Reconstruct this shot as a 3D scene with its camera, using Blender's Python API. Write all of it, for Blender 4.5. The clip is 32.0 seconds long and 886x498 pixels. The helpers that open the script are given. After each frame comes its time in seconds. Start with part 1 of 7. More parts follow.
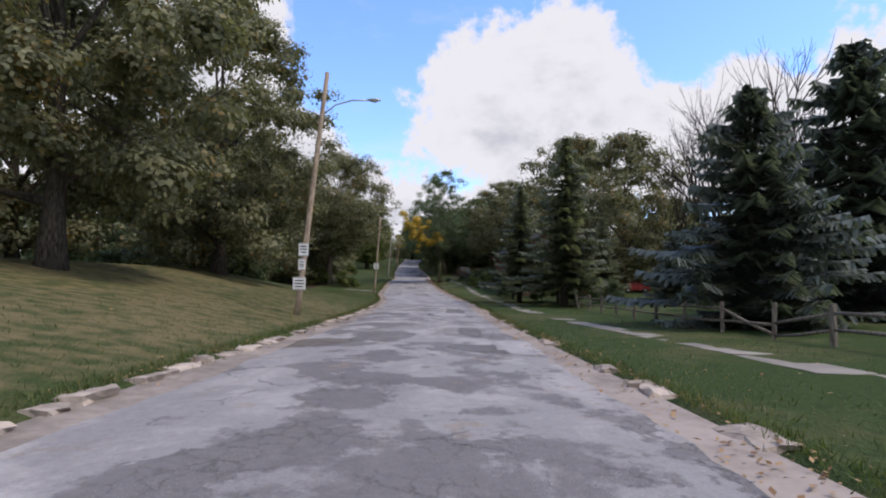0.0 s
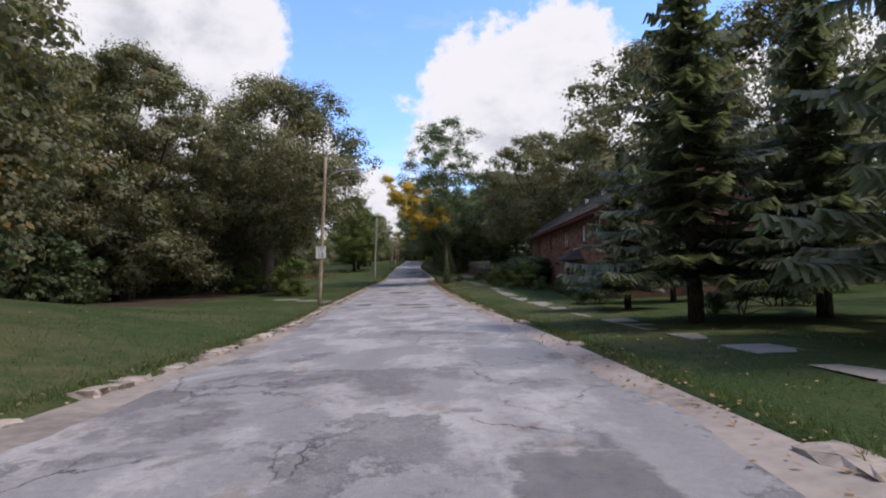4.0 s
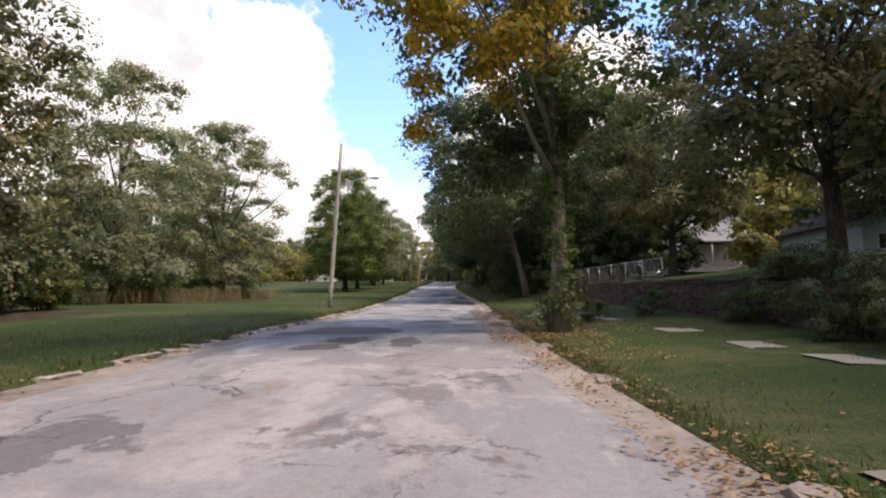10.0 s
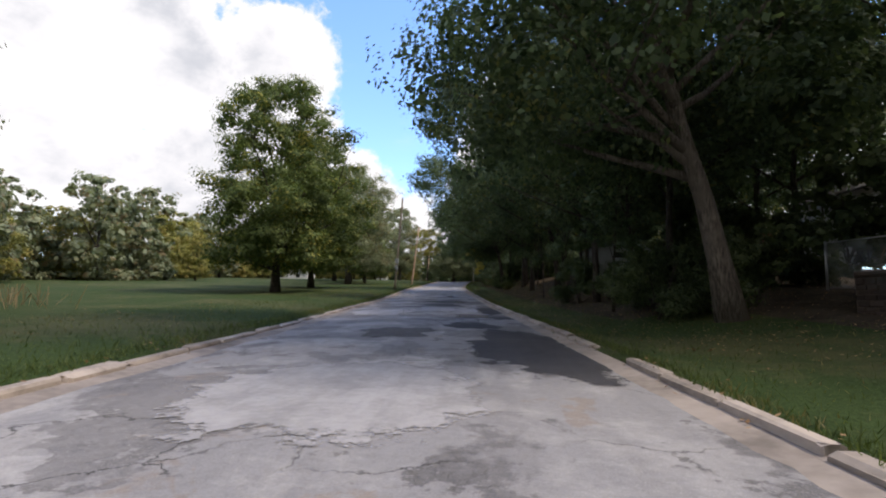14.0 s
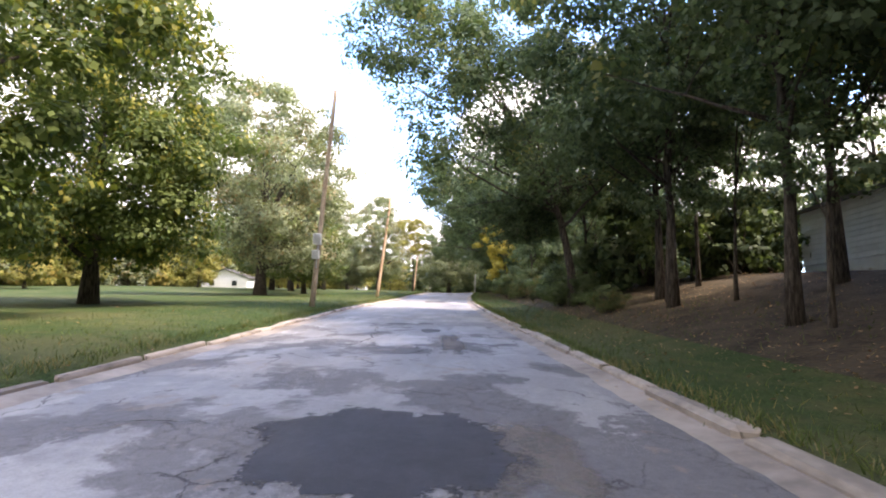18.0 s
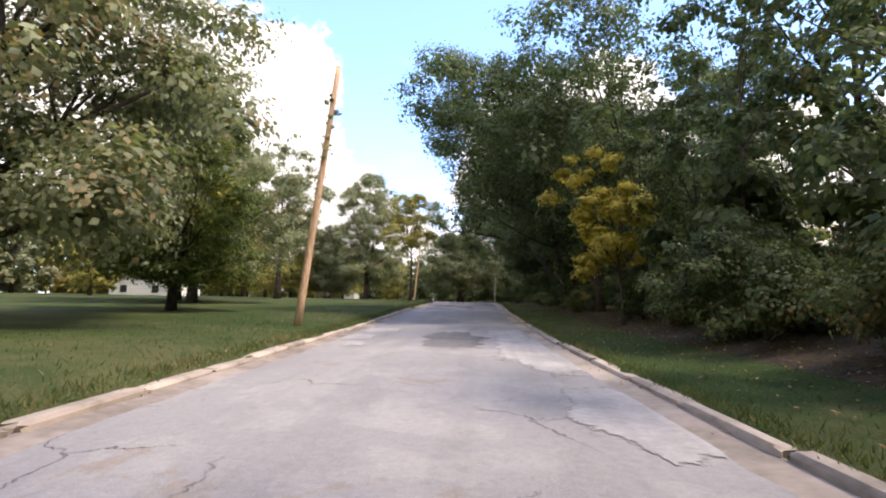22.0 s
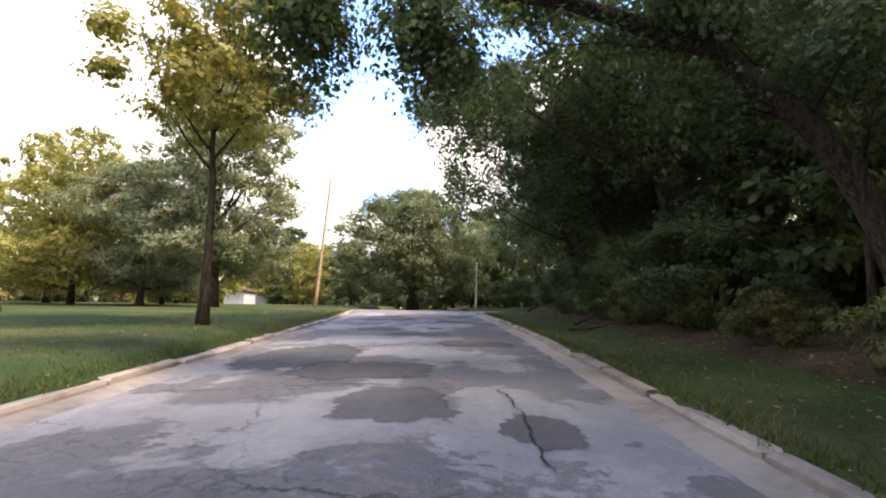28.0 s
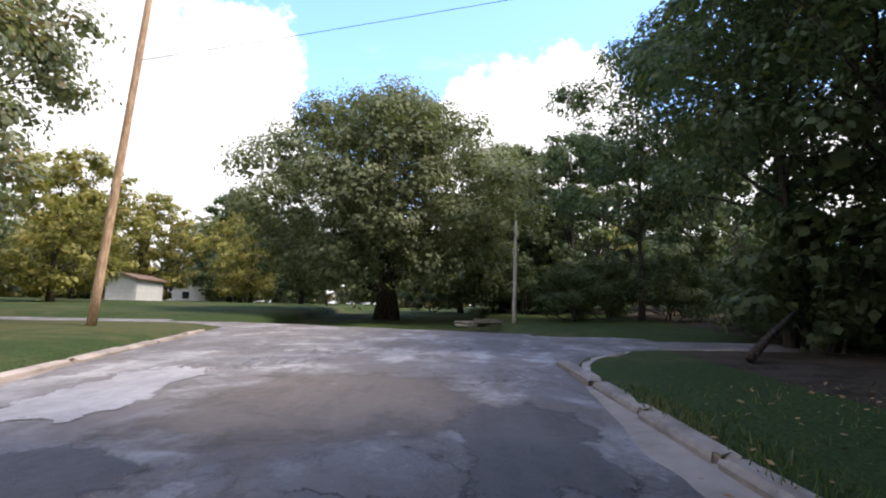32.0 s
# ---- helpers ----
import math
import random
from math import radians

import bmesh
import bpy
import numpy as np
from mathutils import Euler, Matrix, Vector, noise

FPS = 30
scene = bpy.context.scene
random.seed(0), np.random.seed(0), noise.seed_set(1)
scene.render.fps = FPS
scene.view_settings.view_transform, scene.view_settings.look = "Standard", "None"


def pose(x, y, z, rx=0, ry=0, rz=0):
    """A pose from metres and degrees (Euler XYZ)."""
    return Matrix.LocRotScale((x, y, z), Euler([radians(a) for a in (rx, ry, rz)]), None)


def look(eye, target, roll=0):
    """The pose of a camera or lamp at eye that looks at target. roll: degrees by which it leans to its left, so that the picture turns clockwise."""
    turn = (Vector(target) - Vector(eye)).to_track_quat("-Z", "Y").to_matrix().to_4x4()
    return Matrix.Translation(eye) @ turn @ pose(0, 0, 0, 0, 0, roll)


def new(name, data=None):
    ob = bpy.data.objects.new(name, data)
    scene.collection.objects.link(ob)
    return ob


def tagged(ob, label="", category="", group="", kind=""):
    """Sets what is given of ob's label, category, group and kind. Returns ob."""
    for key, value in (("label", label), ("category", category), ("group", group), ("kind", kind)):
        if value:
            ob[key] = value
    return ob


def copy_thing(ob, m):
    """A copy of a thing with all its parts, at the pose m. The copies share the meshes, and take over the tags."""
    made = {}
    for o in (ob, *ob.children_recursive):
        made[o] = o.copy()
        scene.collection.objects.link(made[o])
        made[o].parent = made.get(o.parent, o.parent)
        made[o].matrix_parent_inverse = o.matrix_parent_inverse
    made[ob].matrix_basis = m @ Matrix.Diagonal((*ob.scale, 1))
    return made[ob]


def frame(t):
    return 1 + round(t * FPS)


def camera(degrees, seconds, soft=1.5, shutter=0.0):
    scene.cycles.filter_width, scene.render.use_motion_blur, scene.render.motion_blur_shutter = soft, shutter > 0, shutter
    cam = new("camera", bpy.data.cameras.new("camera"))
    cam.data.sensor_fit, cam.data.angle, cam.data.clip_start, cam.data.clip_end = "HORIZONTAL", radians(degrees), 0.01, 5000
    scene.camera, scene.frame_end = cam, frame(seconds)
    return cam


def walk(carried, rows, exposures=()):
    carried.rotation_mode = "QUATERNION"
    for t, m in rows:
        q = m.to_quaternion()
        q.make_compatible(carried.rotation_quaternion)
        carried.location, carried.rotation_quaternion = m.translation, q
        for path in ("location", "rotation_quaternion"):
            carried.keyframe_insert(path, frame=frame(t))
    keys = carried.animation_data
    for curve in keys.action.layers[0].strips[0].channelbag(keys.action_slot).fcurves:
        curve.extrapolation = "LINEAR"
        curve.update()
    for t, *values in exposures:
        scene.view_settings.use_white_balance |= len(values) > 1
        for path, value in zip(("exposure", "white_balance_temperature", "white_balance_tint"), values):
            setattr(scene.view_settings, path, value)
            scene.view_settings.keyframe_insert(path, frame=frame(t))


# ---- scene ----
cam = camera(78.0, 32.0, soft=2.0)
ROWS = [
    (0, -0.092, -0.045, 1.533, -0.94, 2.50, -1.04),
    (0.5, -0.120, 4.450, 1.418, -4.32, 2.34, -0.92),
    (1, -0.132, 9.111, 1.287, -5.44, 1.97, -0.97),
    (1.5, -0.086, 14.087, 1.152, -4.31, 1.91, -0.83),
    (2, -0.045, 19.035, 0.928, -3.16, 1.97, -0.31),
    (2.5, 0.038, 23.944, 0.734, -2.34, 2.08, 0.11),
    (3, 0.149, 28.896, 0.558, -1.74, 2.43, 0.17),
    (3.5, 0.267, 33.896, 0.429, -0.88, 2.54, 1.41),
    (5.5, 0.501, 54.822, 0.039, 2.26, 4.39, -0.62),
    (6, 0.253, 60.223, 0.025, 2.45, 4.21, -0.59),
    (6.5, 0.072, 65.396, -0.000, 2.58, 4.25, -0.65),
    (7, -0.132, 70.544, -0.072, 2.73, 4.53, -0.10),
    (7.5, -0.414, 75.629, -0.049, 2.84, 4.46, -0.01),
    (8, -0.725, 80.595, -0.004, 2.85, 5.17, -0.09),
    (8.5, -1.024, 85.457, 0.058, 2.77, 5.21, 0.26),
    (9, -1.283, 90.334, 0.147, 3.05, 5.58, -0.16),
    (9.5, -1.525, 95.123, 0.254, 3.15, 5.51, -0.09),
    (10, -1.852, 99.989, 0.358, 3.44, 5.66, 0.27),
    (10.5, -2.195, 104.890, 0.464, 3.58, 5.60, 0.57),
    (11, -2.531, 109.912, 0.562, 3.75, 5.43, 0.60),
    (11.5, -2.847, 115.104, 0.696, 4.00, 5.50, -0.05),
    (12, -3.167, 120.208, 0.861, 4.34, 5.47, -0.61),
    (12.5, -3.474, 125.235, 1.034, 4.58, 5.56, -0.92),
    (13, -3.779, 130.221, 1.195, 4.36, 5.33, -0.74),
    (13.5, -4.109, 134.906, 1.263, 4.05, 5.79, -0.52),
    (15.5, -4.956, 155.756, 2.036, 2.98, 5.92, -1.52),
    (16, -5.285, 160.904, 2.210, 2.97, 6.16, -1.02),
    (16.5, -5.623, 165.840, 2.379, 2.99, 6.01, 0.31),
    (17, -6.019, 170.556, 2.543, 2.96, 6.36, -0.81),
    (17.5, -6.364, 175.364, 2.721, 2.97, 6.55, -1.48),
    (18, -6.653, 180.093, 2.924, 3.17, 7.08, -0.93),
    (18.5, -6.907, 184.668, 3.183, 3.50, 7.25, -0.10),
    (19, -7.220, 189.115, 3.471, 3.81, 7.09, 0.33),
    (19.5, -7.584, 193.287, 3.694, 4.05, 6.88, -1.23),
    (20, -8.042, 197.291, 3.929, 3.86, 7.39, -1.58),
    (20.5, -8.506, 201.154, 4.167, 3.82, 7.56, -1.47),
    (21, -8.888, 204.921, 4.402, 3.76, 7.55, -0.55),
    (21.5, -9.160, 208.657, 4.636, 3.73, 7.65, -1.18),
    (22, -9.338, 212.500, 4.876, 3.72, 7.71, -0.98),
    (22.5, -9.476, 216.505, 5.114, 3.44, 7.55, -0.22),
    (23, -9.674, 220.340, 5.292, 3.06, 7.64, -0.46),
    (23.5, -9.793, 223.856, 5.500, 2.61, 7.53, 0.17),
    (24, -9.882, 227.478, 5.725, 2.26, 7.71, -1.15),
    (24.5, -9.998, 231.291, 5.938, 1.72, 7.62, -1.19),
    (25, -10.111, 235.364, 6.168, 1.36, 7.83, -1.83),
    (25.5, -10.157, 239.439, 6.348, 1.10, 7.89, -1.71),
    (27.5, -10.156, 256.582, 7.417, -0.30, 7.70, -0.69),
    (28, -10.053, 261.303, 7.666, -0.39, 7.57, -0.43),
    (28.5, -10.041, 266.031, 7.905, -0.99, 7.61, -0.33),
    (29, -9.777, 270.472, 8.204, -1.58, 7.26, -0.12),
    (29.5, -9.660, 274.504, 8.480, -1.94, 7.14, 0.72),
    (30, -9.556, 278.336, 8.709, -2.24, 7.02, 0.17),
    (30.5, -9.498, 281.957, 8.889, -1.94, 6.58, 0.05),
    (31, -9.520, 285.373, 9.054, -1.28, 6.59, -0.30),
    (31.5, -9.596, 288.500, 9.200, -0.48, 6.74, -0.85),
    (32, -9.626, 291.234, 9.322, 0.05, 6.74, -0.98),
]
walk(cam, [(t, pose(x, y, z, 90 + p, r, w)) for t, x, y, z, w, p, r in ROWS],
     exposures=[(0, -0.15, 6100, 16), (4, -0.05, 6150, 16), (6, 0.1, 6350, 15), (7.5, 0.27, 6650, 17), (10, 0.5, 6750, 18), (11.8, -0.1, 6350, 15), (13, 0.2, 6350, 14), (15.5, 0.2, 6250, 13), (16, 0.15, 6250, 13), (17, 1.2, 6550, 16), (18, 1.95, 6750, 17), (19, 1.7, 6750, 17), (20, 1.45, 6850, 17), (21, 1.5, 6850, 17), (22, 0.95, 6850, 17), (23, 1.1, 7050, 17), (25, 0.95, 6850, 16), (28, 1.4, 6950, 17), (29, 1.1, 6650, 16), (30, 1.55, 6850, 17), (31, 1.45, 6750, 17), (32, 0.8, 6350, 15)])

# ---- world, sun ----
SUN_AZ, SUN_EL = radians(105), radians(57)   # azimuth from +y towards +x, height over the horizon
world = bpy.data.worlds.new("world")
scene.world = world
world.use_nodes = True


class Graph:
    """Small helper to write node trees as expressions."""

    def __init__(self, tree):
        self.tree, self.n, self.l = tree, tree.nodes, tree.links
        self.n.clear()

    def add(self, kind, props=None, **inputs):
        node = self.n.new(kind)
        for key, value in (props or {}).items():
            if key == "operation":
                node.operation = value
            elif key == "use_clamp":
                node.use_clamp = value
            elif key == "interpolation_type":
                node.interpolation_type = value
            elif key == "feature":
                node.feature = value
        for key, value in inputs.items():
            self.put(node, key, value)
        return node

    def put(self, node, key, value):
        if key.startswith("i") and key[1:].isdigit():
            sock = node.inputs[int(key[1:])]
        else:
            sock = node.inputs[key.replace("_", " ")]
        if isinstance(value, bpy.types.NodeSocket):
            self.l.new(value, sock)
        elif isinstance(value, bpy.types.Node):
            self.l.new(value.outputs[0], sock)
        elif isinstance(value, (tuple, list)) and len(value) == 3 and sock.type == "RGBA":
            sock.default_value = (*value, 1)
        else:
            sock.default_value = value

    def math(self, op, a, b=0.0, clamp=False):
        return self.add("ShaderNodeMath", {"operation": op, "use_clamp": clamp}, i0=a, i1=b).outputs[0]

    def noise(self, vec, scale, detail=4, rough=0.55, distortion=0.0):
        return self.add("ShaderNodeTexNoise", None, Vector=vec, Scale=scale, Detail=detail, Roughness=rough, Distortion=distortion).outputs["Fac"]

    def ramp(self, fac, lo, hi, a=0.0, b=1.0):
        node = self.add("ShaderNodeMapRange", {"interpolation_type": "SMOOTHSTEP"}, Value=fac)
        for key, v in (("From Min", lo), ("From Max", hi), ("To Min", a), ("To Max", b)):
            node.inputs[key].default_value = v
        return node.outputs["Result"]

    def mix(self, fac, a, b, mode="MIX"):
        node = self.n.new("ShaderNodeMix")
        node.data_type, node.blend_type = "RGBA", mode
        for i, v in ((0, fac), (6, a), (7, b)):
            if isinstance(v, bpy.types.NodeSocket):
                self.l.new(v, node.inputs[i])
            elif i == 0:
                node.inputs[0].default_value = v
            else:
                node.inputs[i].default_value = (*v, 1)
        return node.outputs[2]

    def scaled(self, vec, sx, sy, sz):
        return self.add("ShaderNodeVectorMath", {"operation": "MULTIPLY"}, i0=vec, i1=(sx, sy, sz)).outputs[0]


def build_world():
    g = Graph(world.node_tree)
    sky = g.add("ShaderNodeTexSky")
    sky.sky_type, sky.sun_disc, sky.sun_elevation, sky.sun_rotation = "NISHITA", False, SUN_EL, SUN_AZ
    sky.air_density, sky.dust_density, sky.ozone_density = 1.0, 0.6, 1.6
    way = g.add("ShaderNodeTexCoord").outputs["Generated"]
    # cumulus: rounded masses about chosen directions, their rims broken up by noise
    rim = g.noise(way, 9.0, 8, 0.62)
    puff = g.noise(way, 26.0, 5, 0.6)
    near = None
    for az, el, size in ((6.5, 16, 0.15), (12.5, 20, 0.125), (16.5, 13, 0.14), (23, 12, 0.11), (9, 9, 0.11), (31, 13, 0.12), (40, 12, 0.14),
                         (-8, 7, 0.10), (-14, 9, 0.11), (-3, 3, 0.14), (8, 2, 0.16), (-24, 14, 0.16), (-33, 22, 0.17), (-30, 9, 0.2), (-18, 4, 0.14),
                         (-44, 16, 0.25), (-22, 24, 0.1), (-60, 30, 0.3), (60, 25, 0.3), (75, 50, 0.3), (180, 30, 0.6), (120, 35, 0.5), (-120, 35, 0.5)):
        a, e = radians(az), radians(el)
        to = (math.sin(a) * math.cos(e), math.cos(a) * math.cos(e), math.sin(e))
        d = g.add("ShaderNodeVectorMath", {"operation": "DISTANCE"}, i0=way, i1=to).outputs["Value"]
        d = g.math("DIVIDE", d, size)
        near = d if near is None else g.math("SMOOTH_MIN", near, d)
        if near.node.operation == "SMOOTH_MIN":
            near.node.inputs[2].default_value = 0.25
    wob = g.math("ADD", g.math("MULTIPLY", g.math("SUBTRACT", rim, 0.5), 1.5), g.math("MULTIPLY", g.math("SUBTRACT", puff, 0.5), 0.5))
    body = g.math("ADD", near, wob)
    mask = g.ramp(body, 1.08, 0.86)
    thin = g.math("MULTIPLY", g.ramp(g.noise(g.scaled(way, 1, 1, 3.0), 2.2, 6, 0.6), 0.55, 0.78), 0.55)
    mask = g.math("MAXIMUM", mask, thin)
    shade = g.ramp(g.noise(g.scaled(way, 1, 1, 1.8), 6.0, 5, 0.55), 0.38, 0.68)
    core = g.ramp(body, 0.75, 0.2)
    white = g.mix(g.math("MULTIPLY", shade, core), (8.3, 8.1, 7.9), (5.2, 5.3, 5.5))
    blue = g.mix(1.0, sky.outputs[0], (2.12, 2.45, 2.9), "MULTIPLY")
    col = g.mix(mask, blue, white)
    bg = g.add("ShaderNodeBackground", None, Color=col, Strength=0.115)
    g.add("ShaderNodeOutputWorld", None, Surface=bg.outputs[0])


build_world()
sun_data = bpy.data.lights.new("sun", "SUN")
sun_data.energy, sun_data.angle, sun_data.color = 3.1, radians(14), (1.0, 0.885, 0.72)
sun = new("sun", sun_data)
sun.matrix_world = look((0, 0, 60), (-math.sin(SUN_AZ) * math.cos(SUN_EL), -math.cos(SUN_AZ) * math.cos(SUN_EL), 60 - math.sin(SUN_EL)))


# ---- materials ----
def material(name):
    m = bpy.data.materials.new(name)
    m.use_nodes = True
    return m, Graph(m.node_tree)


def finish(g, color, rough=0.85, bump=None, strength=0.4, dist=0.02, metal=0.0, spec=0.3, alpha=None):
    s = g.add("ShaderNodeBsdfPrincipled", None, Base_Color=color, Roughness=rough, Metallic=metal)
    s.inputs["Specular IOR Level"].default_value = spec
    if bump is not None:
        b = g.add("ShaderNodeBump", None, Height=bump, Strength=strength, Distance=dist)
        g.l.new(b.outputs[0], s.inputs["Normal"])
    g.add("ShaderNodeOutputMaterial", None, Surface=s.outputs[0])
    return s


def where(g):
    return g.add("ShaderNodeNewGeometry").outputs["Position"]


def local(g):
    return g.add("ShaderNodeTexCoord").outputs["Object"]


def plain(name, col, rough=0.8, var=0.25, scale=6.0, metal=0.0, bump=0.3, spec=0.3):
    """A surface of one colour with stains and grain at two scales."""
    m, g = material(name)
    p = local(g)
    a, b = g.noise(p, scale, 5), g.noise(p, scale * 9, 3)
    rnd = g.add("ShaderNodeObjectInfo").outputs["Random"]
    k = g.math("ADD", g.math("MULTIPLY", a, 0.6), g.math("MULTIPLY", b, 0.25))
    k = g.math("ADD", k, g.math("MULTIPLY", rnd, 0.2))
    dark, lite = [c * (1 - var) for c in col], [min(1, c * (1 + var)) for c in col]
    finish(g, g.mix(g.ramp(k, 0.3, 0.75), dark, lite), rough, b, bump, 0.01, metal, spec)
    return m


def leaf_mat(name, dark, lite, odd=None, odd_part=0.1, trans=0.34):
    m, g = material(name)
    rnd = g.add("ShaderNodeNewGeometry").outputs["Random Per Island"]
    big = g.noise(where(g), 0.45, 3)
    k = g.math("ADD", g.math("MULTIPLY", rnd, 0.5), g.math("MULTIPLY", big, 0.7))
    col = g.mix(g.ramp(k, 0.25, 0.95), dark, lite)
    if odd:
        pick = g.ramp(g.math("ADD", g.math("MULTIPLY", g.noise(where(g), 0.3, 2), 0.8), g.math("MULTIPLY", rnd, 0.3)), 0.72 - odd_part, 0.8 - odd_part)
        col = g.mix(pick, col, odd)
    dif = g.add("ShaderNodeBsdfPrincipled", None, Base_Color=col, Roughness=0.6)
    dif.inputs["Specular IOR Level"].default_value = 0.25
    tr = g.add("ShaderNodeBsdfTranslucent", None, Color=g.mix(1.0, col, (1.25, 1.3, 0.7), "MULTIPLY"))
    mixed = g.add("ShaderNodeMixShader", None, Fac=trans)
    g.l.new(dif.outputs[0], mixed.inputs[1])
    g.l.new(tr.outputs[0], mixed.inputs[2])
    g.add("ShaderNodeOutputMaterial", None, Surface=mixed.outputs[0])
    return m


def asphalt_mat():
    m, g = material("old_asphalt")
    p = where(g)
    q = g.scaled(p, 1.0, 0.8, 0)
    warp = g.noise(q, 0.7, 4)
    # worn layers: pale patches over darker ones with crisp, ragged rims
    base = g.mix(g.noise(q, 0.12, 3), (0.215, 0.208, 0.213), (0.30, 0.288, 0.29))
    n1 = g.noise(g.scaled(p, 0.55, 0.34, 0), 1.0, 7, 0.62, 0.4)
    n2 = g.noise(g.add("ShaderNodeVectorMath", {"operation": "ADD"}, i0=g.scaled(p, 0.42, 0.3, 0), i1=(31, 7, 0)).outputs[0], 1.0, 7, 0.6, 0.3)
    n3 = g.noise(g.add("ShaderNodeVectorMath", {"operation": "ADD"}, i0=g.scaled(p, 0.8, 0.5, 0), i1=(3, 57, 0)).outputs[0], 1.0, 6, 0.65, 0.6)
    fine = g.math("MULTIPLY", g.math("SUBTRACT", g.noise(p, 2.6, 8, 0.72), 0.5), 0.30)
    n1, n2, n3 = g.math("ADD", n1, fine), g.math("ADD", n2, fine), g.math("SUBTRACT", n3, fine)
    tone = g.noise(g.scaled(p, 0.05, 0.03, 0), 1.0, 2)
    along = g.add("ShaderNodeSeparateXYZ", None, Vector=p).outputs[1]
    smooth_run = g.math("MULTIPLY", g.ramp(along, 203, 212), g.ramp(along, 262, 252))
    layered = g.math("ADD", g.math("MULTIPLY", g.ramp(along, 140, 160), g.ramp(along, 205, 192)), g.math("MULTIPLY", g.ramp(along, 258, 266), 1.1))
    layered = g.math("ADD", layered, g.math("MULTIPLY", g.ramp(along, 70, 30), 0.8))
    layered = g.math("ADD", layered, g.math("MULTIPLY", g.ramp(along, 112, 120), g.ramp(along, 138, 130)))
    n2 = g.math("ADD", n2, g.math("SUBTRACT", g.math("MULTIPLY", layered, 0.075), g.math("MULTIPLY", smooth_run, 0.12)))
    pale = g.math("MULTIPLY", g.ramp(n1, 0.46, 0.60), g.ramp(tone, 0.3, 0.55, 0.35, 1.0))
    pale = g.math("MULTIPLY", pale, g.math("SUBTRACT", 1.0, g.math("MULTIPLY", smooth_run, 0.6)))
    dark = g.math("MULTIPLY", g.ramp(n2, 0.545, 0.625), g.ramp(tone, 0.35, 0.6, 1.0, 0.6))
    brown = g.ramp(n3, 0.60, 0.67)
    col = g.mix(pale, base, (0.375, 0.358, 0.35))
    col = g.mix(g.math("MULTIPLY", dark, 0.85), col, (0.125, 0.118, 0.12))
    col = g.mix(g.math("MULTIPLY", brown, 0.6), col, (0.25, 0.20, 0.165))
    crumbled = g.math("MULTIPLY", g.ramp(along, 286, 297), g.ramp(n3, 0.40, 0.56))   # broken surface at the junction
    col = g.mix(g.math("MULTIPLY", crumbled, 0.7), col, (0.125, 0.108, 0.10))
    streak = g.noise(g.scaled(p, 1.3, 0.07, 0), 1.0, 4, 0.6)
    col = g.mix(g.math("MULTIPLY", g.ramp(streak, 0.42, 0.68), 0.28), col, (0.17, 0.16, 0.16))
    rim = g.math("MULTIPLY", g.ramp(g.math("ABSOLUTE", g.math("SUBTRACT", n2, 0.585)), 0.022, 0.004), g.ramp(g.noise(p, 0.5, 3), 0.45, 0.6))
    col = g.mix(g.math("MULTIPLY", rim, 0.55), col, (0.09, 0.085, 0.085))
    # cracks that branch, thicker and thinner
    v = g.add("ShaderNodeTexVoronoi", {"feature": "DISTANCE_TO_EDGE"}, Vector=g.add("ShaderNodeVectorMath", {"operation": "ADD"}, i0=q,
              i1=g.add("ShaderNodeTexNoise", None, Vector=q, Scale=0.9, Detail=9.0, Roughness=0.68).outputs["Color"]).outputs[0], Scale=0.6).outputs["Distance"]
    crack = g.math("MULTIPLY", g.ramp(v, 0.010, 0.003), g.ramp(g.noise(q, 0.35, 3), 0.50, 0.62))
    col = g.mix(g.math("MULTIPLY", crack, 0.85), col, (0.05, 0.048, 0.048))
    craze = g.add("ShaderNodeTexVoronoi", {"feature": "DISTANCE_TO_EDGE"}, Vector=g.add("ShaderNodeVectorMath", {"operation": "ADD"}, i0=q,
                  i1=g.scaled(g.add("ShaderNodeTexNoise", None, Vector=p, Scale=3.5, Detail=7.0, Roughness=0.7).outputs["Color"], 0.5, 0.5, 0)).outputs[0], Scale=3.4).outputs["Distance"]
    craze = g.math("MULTIPLY", g.ramp(craze, 0.04, 0.006), g.math("MULTIPLY", dark, g.ramp(g.noise(q, 0.55, 3), 0.42, 0.55)))
    col = g.mix(g.math("MULTIPLY", craze, g.math("ADD", 0.1, g.math("MULTIPLY", layered, 0.22))), col, (0.055, 0.05, 0.05))
    stone = g.math("ADD", g.math("MULTIPLY", g.noise(p, 48.0, 3, 0.75), 0.6), g.math("MULTIPLY", g.noise(p, 9.0, 4, 0.7), 0.4))
    grit = g.add("ShaderNodeTexVoronoi", None, Vector=p, Scale=34.0).outputs["Distance"]
    rough_zone = g.ramp(g.noise(q, 0.3, 3), 0.45, 0.6)
    k = g.math("MULTIPLY", g.math("SUBTRACT", stone, 0.5), 2.2)
    col = g.mix(g.math("ADD", 0.5, k, True), g.mix(1.0, col, (0.72, 0.72, 0.72), "MULTIPLY"), g.mix(1.0, col, (1.25, 1.25, 1.25), "MULTIPLY"))
    col = g.mix(g.math("MULTIPLY", rough_zone, g.ramp(grit, 0.28, 0.05)), col, (0.42, 0.41, 0.40))
    h = g.math("ADD", g.math("MULTIPLY", stone, 0.35), g.math("MULTIPLY", pale, 0.9))
    h = g.math("SUBTRACT", h, g.math("MULTIPLY", craze, 0.8))
    h = g.math("SUBTRACT", h, g.math("MULTIPLY", crack, 1.5))
